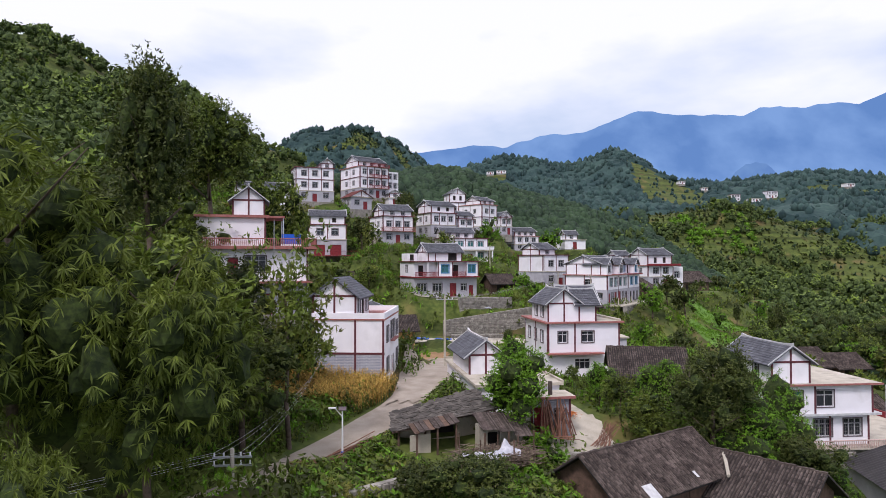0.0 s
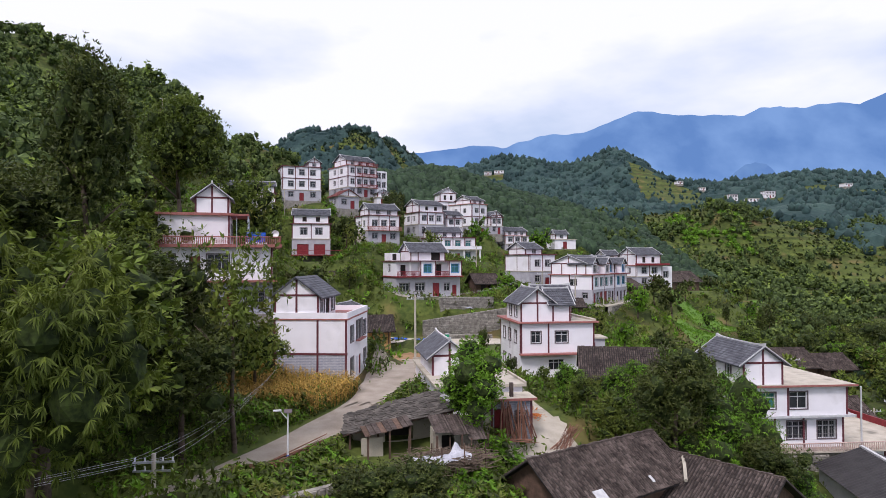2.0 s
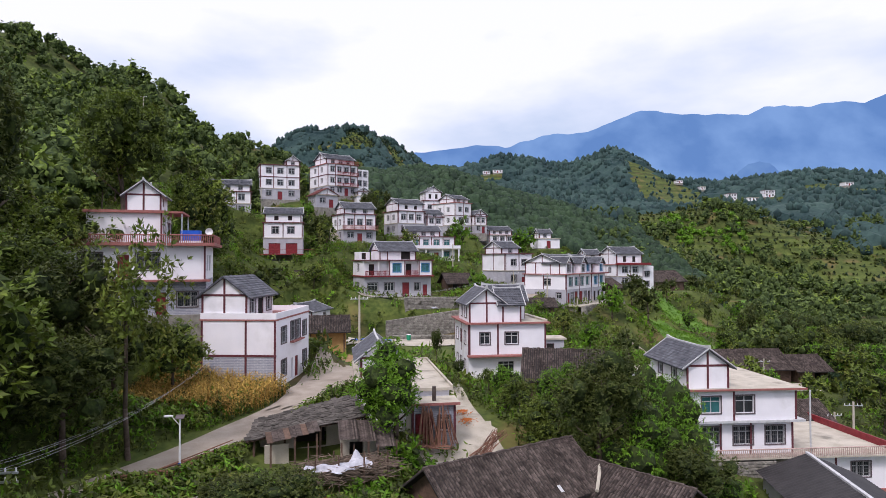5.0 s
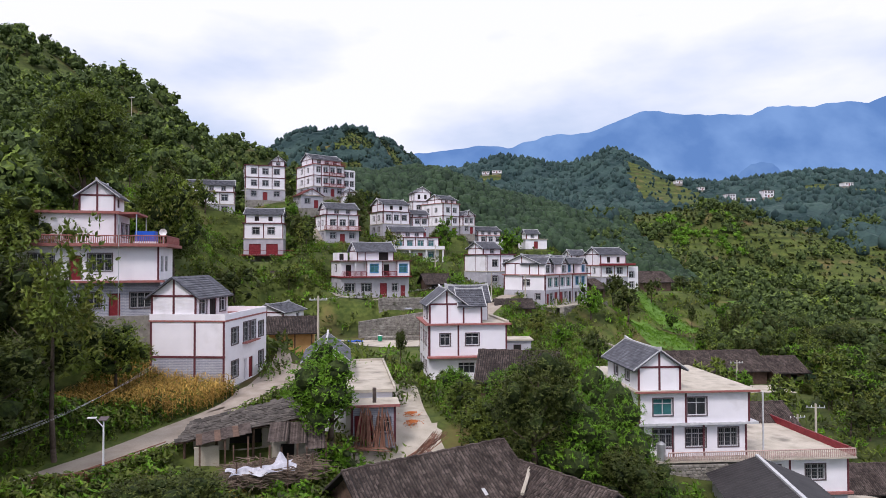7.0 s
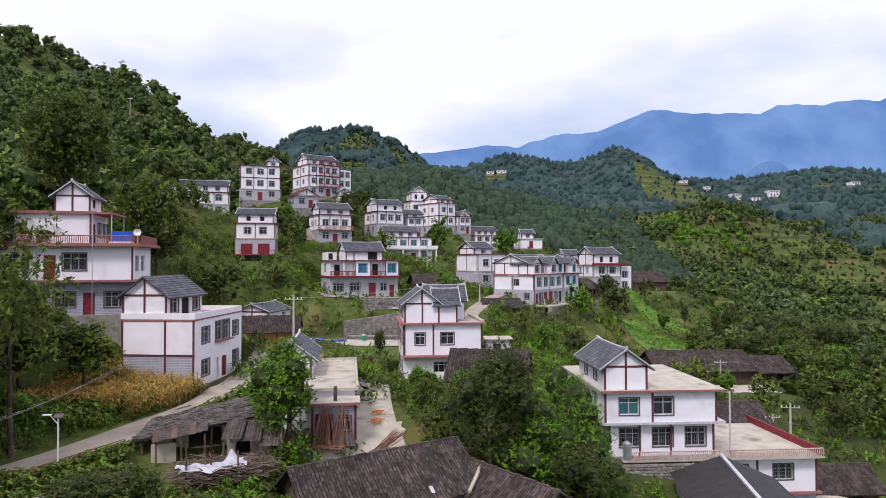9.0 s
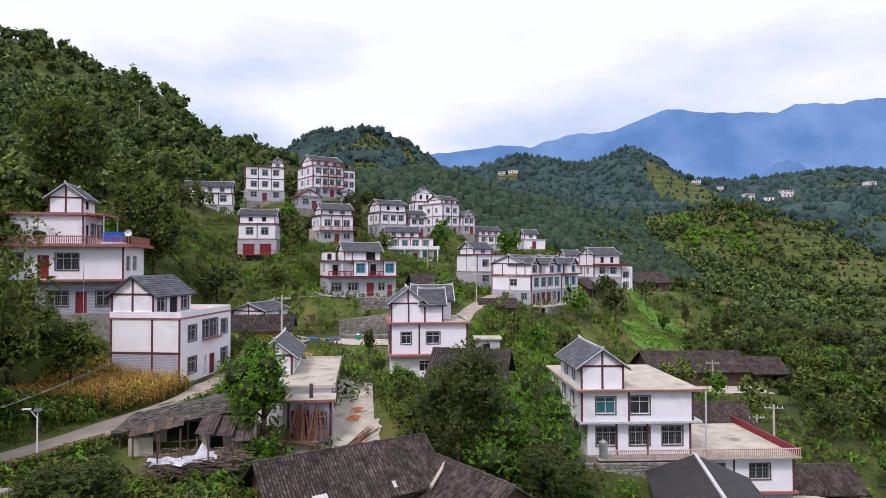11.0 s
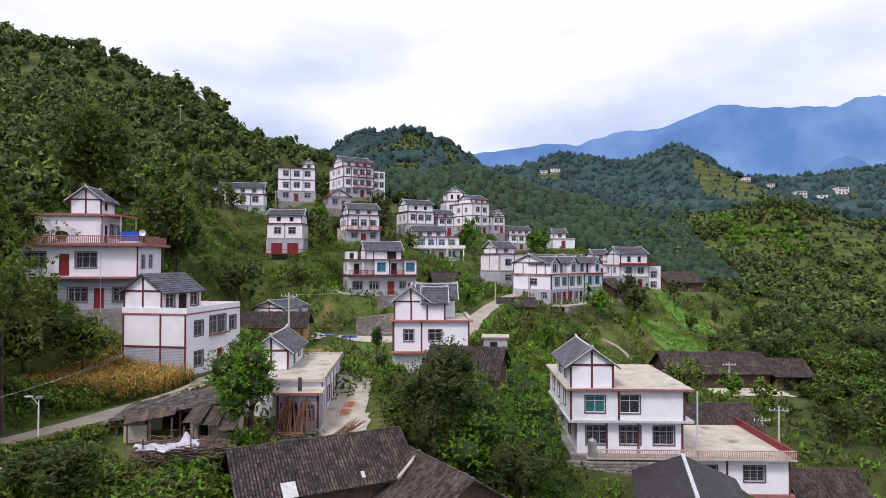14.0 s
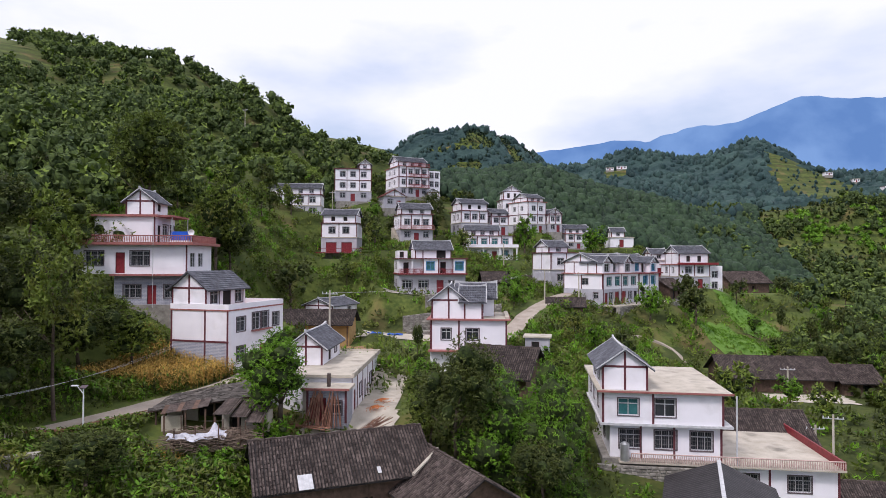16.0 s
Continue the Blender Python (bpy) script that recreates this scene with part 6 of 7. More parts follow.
def mesh_of(name, quads, tris, mat, mat2=None, smooth=False):
    """A mesh from leaf quads (n*4 points) and shaded triangles."""
    nq = len(quads) // 4
    v = quads if tris is None else np.concatenate([quads, tris[0]])
    me = bpy.data.meshes.new(name)
    me.vertices.add(len(v))
    me.vertices.foreach_set("co", v.astype(np.float32).ravel())
    nt = 0 if tris is None else len(tris[1])
    me.loops.add(nq * 4 + nt * 3)
    me.polygons.add(nq + nt)
    idx = np.arange(nq * 4)
    starts = np.arange(nq) * 4
    if nt:
        idx = np.concatenate([idx, (tris[1] + nq * 4).ravel()])
        starts = np.concatenate([starts, nq * 4 + np.arange(nt) * 3])
    me.loops.foreach_set("vertex_index", idx.astype(np.int32))
    me.polygons.foreach_set("loop_start", starts.astype(np.int32))
    me.materials.append(mat)
    if mat2 is not None:
        me.materials.append(mat2)
        me.polygons.foreach_set("material_index", np.concatenate([np.zeros(nq, np.int32), np.ones(nt, np.int32)]))
    me.polygons.foreach_set("use_smooth", np.full(nq + nt, smooth))
    me.update(calc_edges=True)
    me.validate()
    return me


def trunk_mesh(high, r, crown_r, seed):
    g = random.Random(seed)
    me = Mesh()
    p, rad = Vector((0, 0, -1.0)), r * 1.25
    top = []
    for i in range(5):
        n = p + Vector((g.uniform(-0.12, 0.12) * high * 0.2, g.uniform(-0.12, 0.12) * high * 0.2, (high + 1.0) / 5))
        me.beam(p, n, rad, rad * 0.82, 6)
        p, rad = n, rad * 0.82
        if i > 1:
            top.append((p.copy(), rad))
    for q, w in top * 2 if crown_r > 2.4 else top:
        a = g.uniform(0, 6.28)
        e = q + Vector((math.cos(a), math.sin(a), 0.9)) * crown_r * g.uniform(0.4, 0.7)
        me.beam(q, e, w * 0.6, w * 0.15, 4)
    return me


TREES = {}


def tree_kind(key, high, crown_r, squash, leaves, size, lobes, mat, seed, droop=0.0, trunk_r=0.18, base=0.62, narrow=0.4, core=0.5, spray=6, lobe=(0.22, 0.40)):
    quads, cen, lr = leaf_cloud(leaves, crown_r, squash, size, lobes, seed, droop, narrow, spray, False, 0.25 if core == 0 else 0.6, lobe)
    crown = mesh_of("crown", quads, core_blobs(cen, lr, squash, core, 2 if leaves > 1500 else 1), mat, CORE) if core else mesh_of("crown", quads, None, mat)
    trunk = trunk_mesh(high * base * 1.1, trunk_r, crown_r, seed).data("trunk", BARK, True)
    TREES[key] = (trunk, crown, high - crown_r * squash * 0.95, high)


tree_kind("broad", 9, 3.6, 0.95, 7200, 0.14, 26, LEAF, 1, droop=0.2, core=0.42)
tree_kind("round", 6.5, 2.6, 1.05, 12000, 0.085, 18, LEAFBRIGHT, 2, base=0.5, core=0.62, lobe=(0.28, 0.42))
tree_kind("dark", 10, 3.6, 1.15, 7600, 0.14, 28, LEAFDARK, 3, droop=0.2, core=0.45)
tree_kind("tall", 15, 3.9, 1.5, 19000, 0.135, 34, LEAFDARK, 4, trunk_r=0.28, core=0.45)
tree_kind("giant", 27, 4.6, 1.9, 19000, 0.2, 70, LEAFDARK, 44, trunk_r=0.42, core=0.42)
tree_kind("walnut", 24, 6.6, 1.1, 21000, 0.22, 64, LEAF, 45, droop=0.15, trunk_r=0.4, core=0.42)
tree_kind("bamboo", 8, 3.2, 1.2, 12500, 0.115, 13, LEAFBRIGHT, 5, droop=0.55, narrow=0.22, spray=9, core=0.72, lobe=(0.34, 0.52))
tree_kind("plume", 9, 3.0, 1.4, 3000, 0.21, 14, LEAFBRIGHT, 46, droop=0.5, narrow=0.26, spray=7, core=0.7, lobe=(0.3, 0.48))
tree_kind("leafy", 9, 3.4, 1.1, 2700, 0.20, 16, LEAF, 47, core=0.66, lobe=(0.28, 0.44))
tree_kind("shady", 10, 3.4, 1.25, 2700, 0.20, 16, LEAFDARK, 48, core=0.66, lobe=(0.28, 0.44))
tree_kind("feather", 11, 4.0, 1.25, 14500, 0.19, 36, LEAFFEATHER, 6, droop=0.8, narrow=0.16, spray=14, core=0.55)
tree_kind("sparse", 10, 3.2, 1.2, 2600, 0.16, 20, LEAF, 14, trunk_r=0.14, core=0)
tree_kind("broad_small", 8, 3.4, 1.0, 600, 0.38, 13, LEAF, 21)
tree_kind("dark_small", 9, 3.2, 1.2, 600, 0.38, 13, LEAFDARK, 22)
tree_kind("round_small", 6, 2.6, 1.0, 800, 0.30, 11, LEAFBRIGHT, 23, base=0.5)
tree_kind("bush", 2.8, 1.9, 0.8, 640, 0.16, 8, LEAF, 8, trunk_r=0.06, base=0.4)
tree_kind("brightbush", 2.6, 1.9, 0.75, 640, 0.16, 8, LEAFBRIGHT, 9, trunk_r=0.06, base=0.4)
tree_kind("cypress", 8, 1.5, 2.5, 1100, 0.22, 14, LEAFDARK, 10, trunk_r=0.12)

NAMES = {"giant": ("tree", "very tall dark green tree with dense layered crown"), "walnut": ("tree", "huge spreading green tree on the hillside"),
         "plume": ("bamboo_clump", "bright green feathery bamboo clump on the valley slope"), "leafy": ("tree", "dense green broadleaf tree in the valley"),
         "shady": ("tree", "dense dark green tree in the valley"),
         "broad": ("tree", "green broadleaf tree with rounded uneven crown"), "round": ("tree", "bright green young tree with dense round crown"),
         "dark": ("tree", "dark green broadleaf tree"), "tall": ("tree", "tall dark green tree with narrow layered crown"),
         "bamboo": ("bamboo_clump", "bright green clump of drooping bamboo"), "feather": ("tree", "large tree with drooping feathery leaves"),
         "sparse": ("tree", "thin-leaved tree with branches showing through"), "broad_small": ("tree", "green broadleaf tree on the slope"),
         "dark_small": ("tree", "dark green tree on the slope"), "round_small": ("tree", "bright green round-crowned tree on the slope"),
         "bush": ("bush", "green leafy bush on the slope"), "brightbush": ("bush", "bright green leafy bush"), "cypress": ("tree", "slender dark upright tree")}


def plant(key, x, y, size=1.0, top=None, wide=1.0):
    """A tree on the ground at x, y; top: the height of its crown's top."""
    trunk, crown, mid, high = TREES[key]
    name, label = NAMES[key]
    z = float(height(x, y))
    if top is not None:
        size = (top - z) / high
    ob = thing(name, label, "bush" if "bush" in key else "tree",
               pose(x, y, z, 0, 0, rs.uniform(0, 360)) @ Matrix.Diagonal((size * wide, size * wide, size, 1)), "village trees")
    part("trunk", trunk, None, ob)
    c = part("crown", crown, None, ob)
    c.location = (0, 0, mid)
    return ob


# large trees round the lane and below the houses: kind, x, y, top, width
for key, x, y, top, wide in (
        ("giant", -27.8, 42, 35.0, 0.9), ("walnut", -41.5, 79.5, 41.5, 1.0), ("feather", -20.6, 21, 25.6, 1.0), ("feather", -16.2, 22.5, 21.5, 0.9), ("feather", -14.5, 12.5, 17.0, 0.7),
        ("feather", -27, 27, 27.5, 1.1), ("broad", -24, 33, 22.0, 1.2), ("dark", -20.5, 41.5, 16.6, 1.25), ("sparse", -18.6, 45.4, 22.4, 0.8),
        ("dark", -24.5, 46.5, 21.5, 1.1), ("broad", -30.5, 49, 22.5, 1.3), ("dark", -25, 53, 16.5, 1.3), ("broad", -22.0, 57, 14.5, 1.2),
        ("dark", -35, 44, 28, 1.2), ("dark", -33, 57, 21, 1.3), ("broad", -28.5, 60.5, 15.5, 1.4), ("broad", -37, 64, 27, 1.2), ("dark", -42, 55, 31, 1.2),
        ("round", -1.2, 52.4, 13.2, 1.2), ("tall", 14.6, 54.0, 13.4, 1.15), ("bamboo", 20.8, 57.5, 9.2, 1.0), ("bamboo", 17.8, 58, 8.6, 1.1), ("bamboo", 16.5, 61.5, 8.9, 1.2),
        ("round", 12, 63, 10.0, 1.0), ("broad", 8.4, 62.5, 8.9, 1.2), ("broad", 10.5, 58.5, 8.2, 1.2), ("bamboo", 17.2, 55.0, 8.2, 1.2), ("bamboo", 20.3, 63.5, 9.6, 0.9),
        ("dark", 21.5, 52.5, 6.4, 1.3), ("bamboo", 23.6, 53.5, 3.0, 1.2), ("round", 7.0, 66.5, 9.2, 1.0), ("round", 14.0, 67.0, 9.0, 1.1), ("brightbush", 20, 69, 7.0, 1.2),
        ("dark", -2.6, 88.5, 11.0, 0.5), ("dark", 1.2, 79.5, 8.0, 0.9), ("broad", 5.0, 74.5, 7.6, 1.0), ("broad", 6.4, 69, 7.8, 1.0), ("dark", -4.6, 36, 9.2, 1.5), ("dark", -7.6, 36.8, 8.0, 1.4), ("brightbush", -6.0, 39.6, 6.4, 1.3), ("brightbush", -0.6, 49.6, 6.2, 1.0), ("brightbush", 0.9, 50.6, 6.0, 1.0), ("brightbush", -2.2, 43.8, 5.4, 1.0), ("brightbush", -0.4, 44.4, 5.2, 1.0),
        ("broad", -35.8, 87.2, 32.4, 0.85), ("dark", -37, 92, 28, 1.2), ("broad_small", -44, 98, 31, 1.2), ("dark_small", -33, 104, 20, 1.3), ("broad_small", -50, 110, 30, 1.2),
        ("dark_small", -38, 150, 31.5, 0.9), ("dark_small", -30.5, 170, 36.5, 0.85), ("tall", -32, 177, 39.5, 1.0), ("dark_small", -39, 168, 33, 1.0), ("round_small", 10, 203, 30, 1.0),
        ("round_small", -9, 193, 33, 0.7), ("round_small", 27.5, 138.5, 15.0, 0.9), ("dark_small", 34, 153, 17.4, 1.1), ("dark_small", 36.5, 147, 15.0, 1.2), ("cypress", 60, 160, 8.0, 1.0),
        ("cypress", 64, 165, 8.5, 1.0), ("cypress", 56, 172, 9.0, 1.0), ("broad_small", 60, 108, 3.5, 1.2), ("broad_small", 66, 120, 5.0, 1.2), ("dark_small", 72, 112, 6.0, 1.2),
        ("broad_small", 62, 96, 3.0, 1.2), ("dark_small", 55, 92, 2.0, 1.2), ("round_small", 47.5, 110, 2.6, 1.1), ("broad_small", 70, 102, 5.0, 1.2), ("dark_small", 47, 176, 15.5, 1.1), ("dark_small", 62, 205, 16, 1.2)):
    plant(key, x, y, top=top, wide=wide)

# trees and bamboo crowding the valley below the terrace
valley, tries = [], 0
while len(valley) < 88 and tries < 4000:
    tries += 1
    x, y = rs.uniform(49, 128), rs.uniform(72, 165)
    near_yard = (x - 50) ** 2 + (y - 121) ** 2 < 190 or abs(x - 49) < 9 and 96 < y < 121 or (x - 44) ** 2 + (y - 153) ** 2 < 150 or x < 56 and y < 90
    if near_yard or x > y * 0.95 + 12 or any((x - a) ** 2 + (y - b) ** 2 < 20 for a, b in valley):
        continue
    valley.append((x, y))
    key = rs.choice(["plume", "leafy", "shady"], p=[0.32, 0.36, 0.32])
    plant(key, x, y, rs.uniform(0.6, 1.05) * (0.75 if x < 66 else 1), wide=rs.uniform(0.9, 1.2))

# bushes and small trees scattered over the slopes round the houses
YARDS = [(-5, 105, 9), (-12, 106, 6), (2, 104, 6), (-8, 98, 7), (-2, 95, 6), (-5, 84, 6), (-8, 78, 6), (-8, 50, 3.5), (-4.5, 49, 3), (-3.5, 45.6, 2.6), (-9, 46.5, 2), (-17, 89, 6), (4, 60, 4), (2.6, 65, 3), (1.2, 70, 3)]
# open places with low growth only
OPEN = [(26, 138, 6), (31, 148, 6), (34, 156, 5), (20, 132, 4), (-6, 115, 6), (-13, 113, 5), (-19, 116, 4)]
keep = YARDS + OPEN + [(p[0], p[1], p[2] + 3.5) for p in PADS] + [(q[0], q[1], 3.6) for q in lane_pts]
fields = [(42, 153, 10), (50, 171, 9), (52, 116, 8), (31, 132, 3), (30, 127, 3)]
count = 0
while count < 300:
    x, y = rs.uniform(-85, 100), rs.uniform(44, 245)
    if any((x - a) ** 2 + (y - b) ** 2 < c * c for a, b, c in keep + fields):
        continue
    west = x < -30 - 0.02 * y
    hidden = any(0 < b - y < 17 and abs(x - a - (b - y) * 0.25) < c + 1 for a, b, c, _ in PADS)
    if not west and (-24 < x < 6 and 40 < y < 72 or rs.uniform() < 0.35):
        continue
    key = rs.choice(["broad_small", "dark_small", "round_small", "bush", "brightbush"], p=[0.35, 0.3, 0.1, 0.15, 0.1] if west else [0.07, 0.1, 0.08, 0.45, 0.3])
    if hidden and "bush" not in key:
        continue
    plant(key, x, y, rs.uniform(0.6, 1.0) * (0.6 if hidden else 1))
    count += 1


def woods(name, label, spots, sizes, template, mat, cat="trees", inner=None, smooth=False):
    """Many small plants in one mesh."""
    quads, tris = template
    n = len(spots)
    a = rs.uniform(0, 2 * np.pi, n)
    c, s = np.cos(a), np.sin(a)
    sc = sizes[:, None, None]

    def lay(v):
        x = v[None, :, 0] * c[:, None] - v[None, :, 1] * s[:, None]
        y = v[None, :, 0] * s[:, None] + v[None, :, 1] * c[:, None]
        return (np.stack([x, y, np.broadcast_to(v[None, :, 2], x.shape)], 2) * sc + spots[:, None, :]).reshape(-1, 3)
    if tris is None:
        me = mesh_of(name, lay(quads), None, mat)
    else:
        tf = (tris[1][None] + (np.arange(n) * len(tris[0]))[:, None, None]).reshape(-1, 3)
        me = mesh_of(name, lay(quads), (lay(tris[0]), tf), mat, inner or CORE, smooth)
    return tagged(new(name, me), label, cat, kind="stuff")


def small_tree(leaves, seed, squash=1.1, size=0.7, lobes=4, core=0.8, narrow=0.6, fine=1):
    q, cen, lr = leaf_cloud(leaves, 3.4, squash, size, max(lobes, 8), seed, 0.0, narrow, 4, True, 0.85)
    up = np.array([0, 0, 3.2 * squash])
    if not lobes:
        return q + up, None
    v, f = core_blobs(cen[:lobes], lr[:lobes] * 1.2, squash, core, fine)
    return q + up, (v + up, f)


def open_ground(x, y, places):
    return np.min([(x - a) ** 2 + (y - b) ** 2 - c ** 2 for a, b, c in places], axis=0) > 0


def scatter(n, xr, yr, want):
    x, y = rs.uniform(*xr, n), rs.uniform(*yr, n)
    ok = want(x, y)
    x, y = x[ok], y[ok]
    return np.stack([x, y, height(x, y) - 0.6], 1)


def patchy(x, y, scale=0.02, seed=0.0):
    return np.sin(x * scale * 1.7 + seed + 1.9 * np.sin(y * scale * 0.9)) * np.cos(y * scale * 1.3 + seed * 2 + 1.2 * np.sin(x * scale))


def clearing(x, y):
    """Open grassy terraces under the shoulder of the hill."""
    return ((x + 90) / 20) ** 2 + ((y - 205) / 34) ** 2 < 1


def hill_wood(x, y):
    return (x < -62 - 0.06 * (y - 120)) & (x > -y * 1.1 - 25) & (patchy(x, y, 0.03, 1.0) > np.where(y > 230, -1.1, -0.8)) & ~(clearing(x, y) & (patchy(x, y, 0.14, 0.6) < 0.45)) & (((x + 62) / 17) ** 2 + ((y - 140) / 22) ** 2 > 1)


mid_w = np.concatenate([scatter(1250, (-240, -45), (62, 235), hill_wood), scatter(2000, (-480, -80), (235, 480), hill_wood)])
for near in (True, False):
    for i in range(5):
        sp = mid_w[(mid_w[:, 1] < 235) == near][i::5]
        form = small_tree(190 if near else 48, 30 + i, (1.0, 1.3, 0.9, 1.1, 1.2)[i], 0.44 if near else 0.72, 10 if near else 6, 0.7, 0.6, 1)
        mat = (WOODMID, WOODDARK, WOODDARK, WOODLIGHT, WOODMID)[i]
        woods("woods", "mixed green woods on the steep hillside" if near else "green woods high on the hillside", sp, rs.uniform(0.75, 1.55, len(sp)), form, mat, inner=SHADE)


def canopy(name, label, xr, yr, step, want, mat, top=3.2):
    """The closed leaf roof of a far wood, with the tips of its trees standing out of it."""
    gx_, gy_ = np.meshgrid(np.arange(xr[0], xr[1], step), np.arange(yr[0], yr[1], step))
    gx_ = gx_ + rs.uniform(-0.35, 0.35, gx_.shape) * step
    gy_ = gy_ + rs.uniform(-0.35, 0.35, gy_.shape) * step
    inside = want(gx_, gy_) & (gx_ > xr[0] + 2 * step) & (gx_ < xr[1] - 3 * step) & (gy_ > yr[0] + 2 * step) & (gy_ < yr[1] - 3 * step)
    gz_ = height(gx_, gy_) + np.where(inside, top + rs.uniform(-0.28, 0.28, gx_.shape) * step, -3.0)
    w_, n_ = gx_.shape[1], gx_.shape[0]
    a_ = (np.arange(n_ - 1)[:, None] * w_ + np.arange(w_ - 1)).ravel()
    ok_ = (inside[:-1, :-1] | inside[1:, :-1] | inside[:-1, 1:] | inside[1:, 1:]).ravel()
    q_ = np.stack([a_, a_ + 1, a_ + w_ + 1, a_ + w_], 1)[ok_]
    v_ = np.stack([gx_, gy_, gz_], 2).reshape(-1, 3)
    return woods_sheet(name, label, v_, q_, mat)


def woods_sheet(name, label, v, q, mat):
    me = bpy.data.meshes.new(name)
    me.from_pydata(v.tolist(), [], q.tolist())
    me.materials.append(mat)
    return tagged(new(name, me), label, "trees", kind="stuff")


def behind_wood(x, y):
    return (np.abs(x + 5) < 85) & (y < 400 + 0.2 * x)


def distant_wood(x, y):
    spur = ((x - 135) / 62) ** 2 + ((y - 398) / 42) ** 2 < 1
    for hx_, hy_ in [q[:2] for q in FAR_HOUSES]:
        spur = spur | (((x - hx_ - 4) / 9) ** 2 + ((y - hy_ + 9) / 14) ** 2 < 1)
    top = ((x + 172) / 95) ** 2 + ((y - 680) / 75) ** 2 < 1
    spur = spur | top & (patchy(x, y, 0.05, 1.1) < -0.3)
    return ~spur & ((patchy(x, y, 0.012, 0.4) + 0.25 * patchy(x, y, 0.05, 2.4) > -0.25) | (x < 130)) & (np.abs(x) < y * 0.95)


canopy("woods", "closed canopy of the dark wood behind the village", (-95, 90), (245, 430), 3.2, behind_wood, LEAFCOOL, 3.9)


def tree_tops(n, xr, yr, want, rise, squash, seed, fine=1):
    """Rounded tops of closely standing trees, without their hidden lower parts."""
    spots = scatter(n, xr, yr, want) + np.array([0, 0, rise])
    blob = core_blobs(np.zeros((1, 3)), np.ones(1), squash, 1.0, fine)
    leaf, _, _ = leaf_cloud(14 * fine, 1.1, squash, 0.17, 6, 60 + seed, 0.0, 0.6, 2, True, 0.95)
    return spots, (leaf, blob)


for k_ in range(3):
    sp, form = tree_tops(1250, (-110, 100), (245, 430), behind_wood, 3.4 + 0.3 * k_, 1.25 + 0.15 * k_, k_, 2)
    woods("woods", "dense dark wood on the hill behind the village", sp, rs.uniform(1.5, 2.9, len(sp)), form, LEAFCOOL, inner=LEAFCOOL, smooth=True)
canopy("woods", "closed canopy of the distant woods", (-420, 620), (380, 1000), 5.5, distant_wood, LEAFHAZE, 3.4)
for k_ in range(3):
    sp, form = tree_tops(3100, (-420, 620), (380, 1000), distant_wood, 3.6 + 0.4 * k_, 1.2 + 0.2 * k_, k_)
    woods("woods", "distant wooded hills", sp, rs.uniform(2.0, 4.2, len(sp)), form, LEAFHAZE, inner=LEAFHAZE, smooth=True)
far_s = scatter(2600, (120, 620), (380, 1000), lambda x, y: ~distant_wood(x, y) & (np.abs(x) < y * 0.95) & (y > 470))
woods("woods", "scattered small trees on the distant open slopes", far_s, rs.uniform(0.35, 0.8, len(far_s)), small_tree(8, 47, 1.1, 0.9, 1, 1.2, 0.7), LEAFHAZE, inner=LEAFHAZE)
east = scatter(5000, (45, 320), (88, 440), lambda x, y: (np.hypot(x - 20, y) > 140) & (patchy(x, y, 0.045, 2.0) + 0.5 * patchy(x, y, 0.12, 0.7) > np.where(y > 190, 0.06, 0.02)) & (x < y * 0.95 + 30) & open_ground(x, y, fields + [(48, 124, 13)]))
for i, (mat, label) in enumerate(((WOODMID, "scattered trees and hedges between the terraces"), (WOODDARK, "scattered dark trees between the terraces"), (WOODMID, "olive trees and hedges between the terraces"),
                                   (WOODLIGHT, "bright young trees between the terraces"), (WOODDARK, "dark groves between the terraces"))):
    for near in (True, False):
        sp = east[(east[:, 1] < 210) == near][i::5]
        form = small_tree(150 if near else 40, 44 + i, (1.1, 1.4, 1.0, 1.2, 1.6)[i], 0.44 if near else 0.7, 8 if near else 5, 0.7, 0.6, 1)
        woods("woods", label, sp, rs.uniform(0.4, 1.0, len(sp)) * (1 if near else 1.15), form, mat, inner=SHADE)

# undergrowth
scrub = scatter(9000, (60, 420), (100, 620), lambda x, y: (x < y * 0.95 + 40) & (patchy(x, y, 0.06, 0.3) > -0.2) & (patchy(x, y, 0.3, 0.3) > -0.3))
edges = scatter(85000, (60, 300), (110, 435), lambda x, y: (x < y * 0.95 + 40) & ((height(x, y, False) / 2.4) % 1 < 0.12))
scrub_q, _, _ = leaf_cloud(12, 1.0, 0.6, 0.42, 4, 52, 0.0, 0.5, 4)
for i, mat in enumerate((LEAF, LEAFDARK, LEAF)):
    sp = scrub[i::3]
    woods("scrub", "low scrub and crops along the eastern terraces", sp, rs.uniform(0.8, 2.0, len(sp)), (scrub_q + np.array([0, 0, 0.5]), None), mat, "scrub")
for mat in (LEAFDARK, LEAFCOOL):
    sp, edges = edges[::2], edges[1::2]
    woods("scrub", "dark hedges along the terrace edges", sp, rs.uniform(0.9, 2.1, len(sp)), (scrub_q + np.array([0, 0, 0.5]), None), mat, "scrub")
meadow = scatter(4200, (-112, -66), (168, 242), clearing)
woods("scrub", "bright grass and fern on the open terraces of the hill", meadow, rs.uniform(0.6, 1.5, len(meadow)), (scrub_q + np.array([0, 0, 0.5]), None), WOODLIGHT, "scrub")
# Scrub cover whose dull cool colour stands for haze over the far hill top.
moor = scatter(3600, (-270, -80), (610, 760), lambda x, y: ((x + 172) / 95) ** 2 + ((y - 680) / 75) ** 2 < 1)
woods("scrub", "haze-toned dull scrub on the terraced top of the far hill", moor, rs.uniform(1.6, 3.4, len(moor)), (scrub_q + np.array([0, 0, 0.2]), None), LEAFCOOL, "scrub")
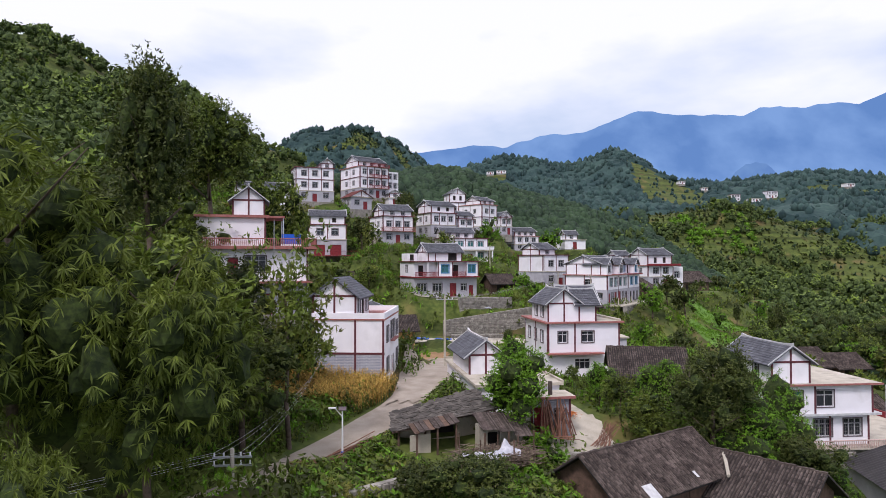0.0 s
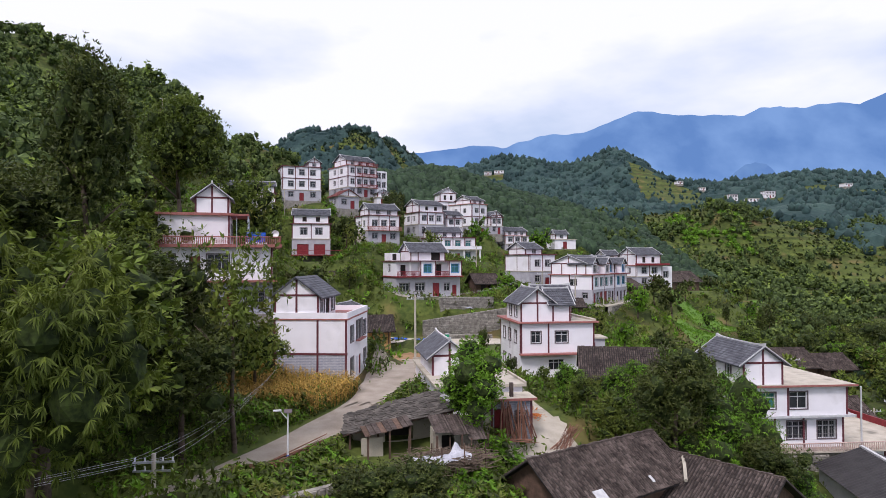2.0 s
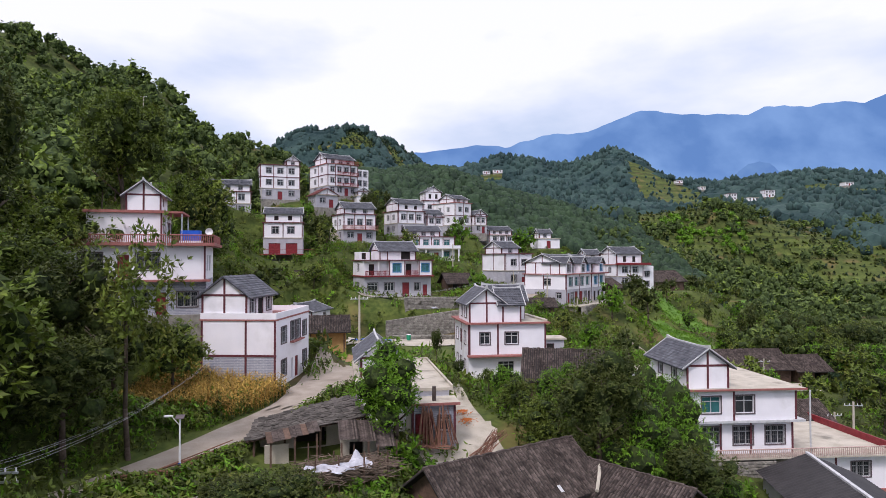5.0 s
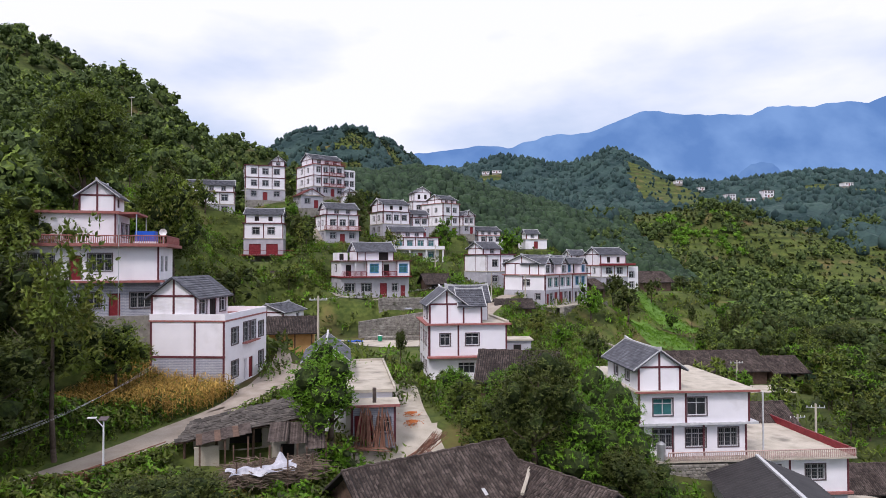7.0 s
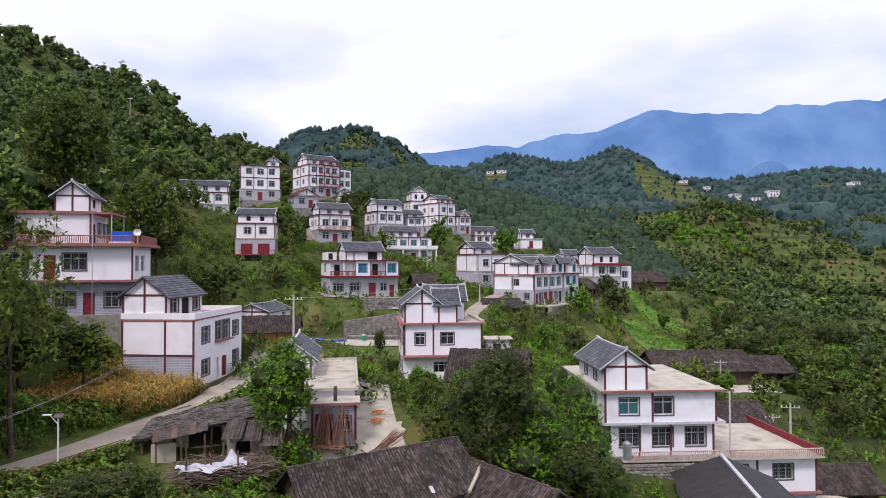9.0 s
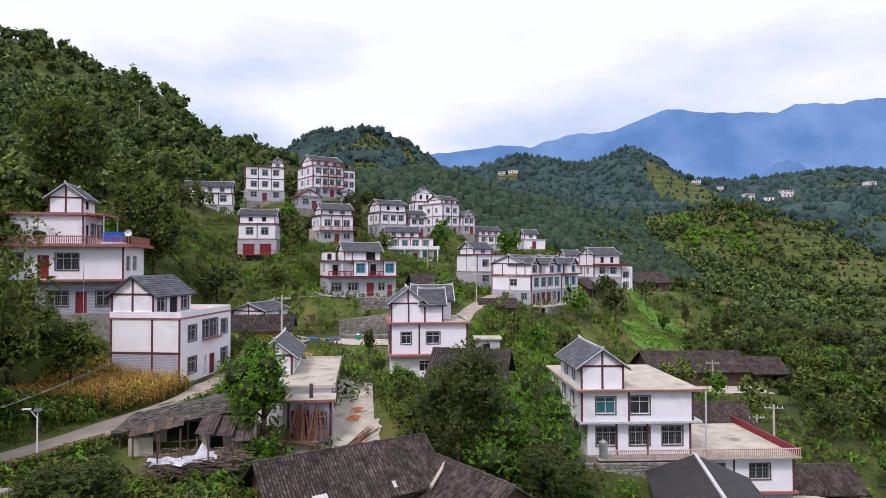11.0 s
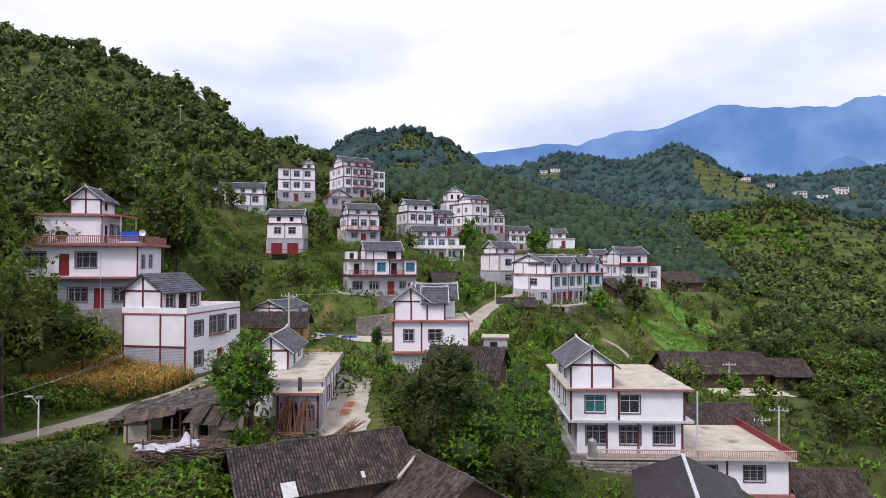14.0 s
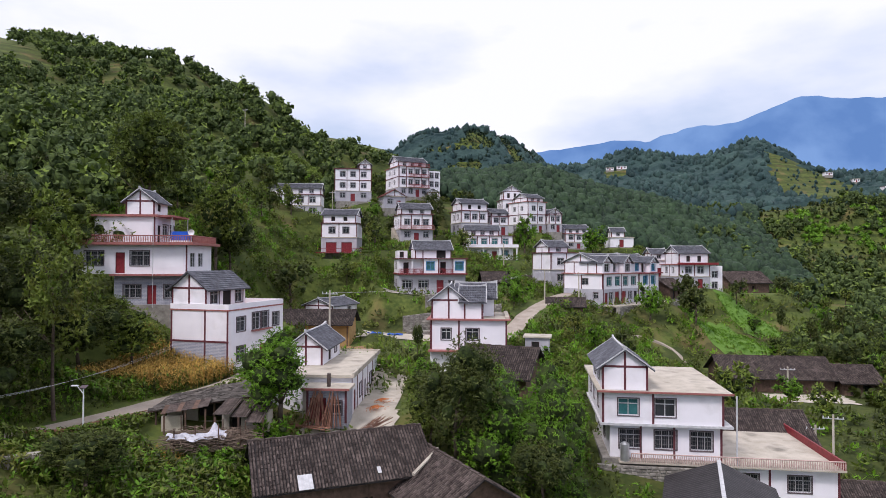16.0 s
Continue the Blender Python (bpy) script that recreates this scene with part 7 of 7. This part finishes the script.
grove = scatter(150, (96, 140), (378, 412), lambda x, y: patchy(x, y, 0.09, 0.2) > -0.2)
woods("woods", "bright green young grove on the hill", grove, rs.uniform(0.5, 0.9, len(grove)), small_tree(48, 49, 1.1, 0.7, 2), LEAFBRIGHT, inner=LEAFBRIGHT)
clear = [q for q in YARDS if q[1] > 99 or q[1] < 70] + [(-17, 89, 5)] + [(p[0], p[1], p[2] + 0.6) for p in PADS if p[:2] not in ((-17, 57), (-23, 56), (12, 48), (-5, 94), (-3, 84), (-9, 42), (-5, 40), (-43, 139), (-38, 124))] + [(q[0], q[1], 2.5) for q in lane_pts] + fields
fine_q, _, _ = leaf_cloud(20, 0.9, 0.6, 0.16, 5, 50, 0.0, 0.35, 4)
tuft_q, _, _ = leaf_cloud(16, 1.0, 0.6, 0.25, 5, 51, 0.0, 0.4, 4)
shrub_q, _, _ = leaf_cloud(92, 1.9, 0.75, 0.25, 7, 53, 0.0, 0.4, 4)
near_low = np.concatenate([scatter(4600, (-36, 36), (28, 78), lambda x, y: open_ground(x, y, clear)),
                           scatter(4200, (-26, -8), (36, 64), lambda x, y: open_ground(x, y, clear)), scatter(1700, (-12, 8), (36, 52), lambda x, y: open_ground(x, y, clear))])
rs.shuffle(near_low)
low = scatter(7300, (-75, 80), (70, 215), lambda x, y: open_ground(x, y, clear))
near_low[:, 2] += 0.58
low[:, 2] += 0.55
for i, (mat, label) in enumerate(((LEAF, "rough grass and weeds covering the slopes"), (LEAFBRIGHT, "bright weeds and ferns on the slopes"), (LEAFDARK, "dark low scrub on the slopes"), (LEAF, "olive weeds on the slopes"))):
    sp = near_low[i::4]
    woods("undergrowth", label, sp, np.minimum(rs.uniform(0.8, 1.8, len(sp)), 0.6 + 0.8 * np.min([np.hypot(sp[:, 0] - q[0], sp[:, 1] - q[1]) - 2.5 for q in lane_pts], axis=0)), (fine_q + np.array([0, 0, 0.5]), None), mat, "grass")
    sp = low[i::4]
    woods("undergrowth", label, sp, rs.uniform(0.9, 1.9, len(sp)), (tuft_q + np.array([0, 0, 0.45]), None), mat, "grass")

crops = scatter(4200, (30, 64), (138, 184), lambda x, y: ~open_ground(x, y, [(42, 153, 9), (50, 171, 8)])) + np.array([0, 0, 0.5])
woods("crop_rows", "green crop plants on the paddy fields", crops, rs.uniform(0.4, 0.75, len(crops)), (tuft_q + np.array([0, 0, 0.35]), None), LEAFBRIGHT, "crops")
shrubs = scatter(3300, (-58, 36), (84, 165), lambda x, y: open_ground(x, y, keep + fields))
for i, mat in enumerate((LEAF, LEAFBRIGHT, LEAFDARK)):
    sp = shrubs[i::3]
    woods("shrubs", "leafy shrubs covering the slope between the houses", sp, rs.uniform(0.55, 1.15, len(sp)), (shrub_q + np.array([0, 0, 1.2]), None), mat, "shrubs")

# dry maize on the field beside the lane
stalk = []
for i in range(9):
    a, h = i * 2.4, 0.5 + 0.17 * i
    d = np.array([math.cos(a), math.sin(a), 0])
    w = np.array([-math.sin(a), math.cos(a), 0]) * 0.045
    b = np.array([0, 0, h])
    stalk += [b - w, b + w, b + d * 0.45 + w * 0.5 + np.array([0, 0, 0.18]), b + d * 0.45 - w * 0.5 + np.array([0, 0, 0.18])]
    stalk += [b + d * 0.45 - w * 0.5 + np.array([0, 0, 0.18]), b + d * 0.45 + w * 0.5 + np.array([0, 0, 0.18]), b + d * 0.75 + w * 0.2, b + d * 0.75 - w * 0.2]
stalk += [np.array(p) for p in ((-0.02, 0, 0), (0.02, 0, 0), (0.012, 0, 2.1), (-0.012, 0, 2.1), (0, -0.02, 0), (0, 0.02, 0), (0, 0.012, 2.1), (0, -0.012, 2.1))]
mz_x, mz_y = rs.uniform(-26, -11.8, 1900), rs.uniform(49.5, 63.0, 1900)
ok = (mz_x < np.minimum(-17.6 + 0.4 * (mz_y - 50), -14.3 + 0.1 * (mz_y - 57))) & (mz_y > 51.5 + 0.36 * (mz_x + 24)) & (mz_x > -27 + 0.2 * (63 - mz_y))
spots = np.stack([mz_x[ok], mz_y[ok], height(mz_x[ok], mz_y[ok]) - 0.05], 1)
woods("maize_field", "dry golden maize standing beside the lane", spots, rs.uniform(0.7, 1.1, len(spots)), (np.array(stalk), None), CORN, "maize")
hs_x, hs_y = rs.normal(-6.7, 1.5, 130), rs.normal(43.0, 0.8, 130)
hs = np.stack([hs_x, hs_y, height(hs_x, hs_y) + 0.15], 1)
woods("straw_heap", "heap of pale cut maize straw on the slope", hs, rs.uniform(0.35, 0.6, len(hs)), (np.array(stalk)[:, [0, 2, 1]], None), CORN, "straw")
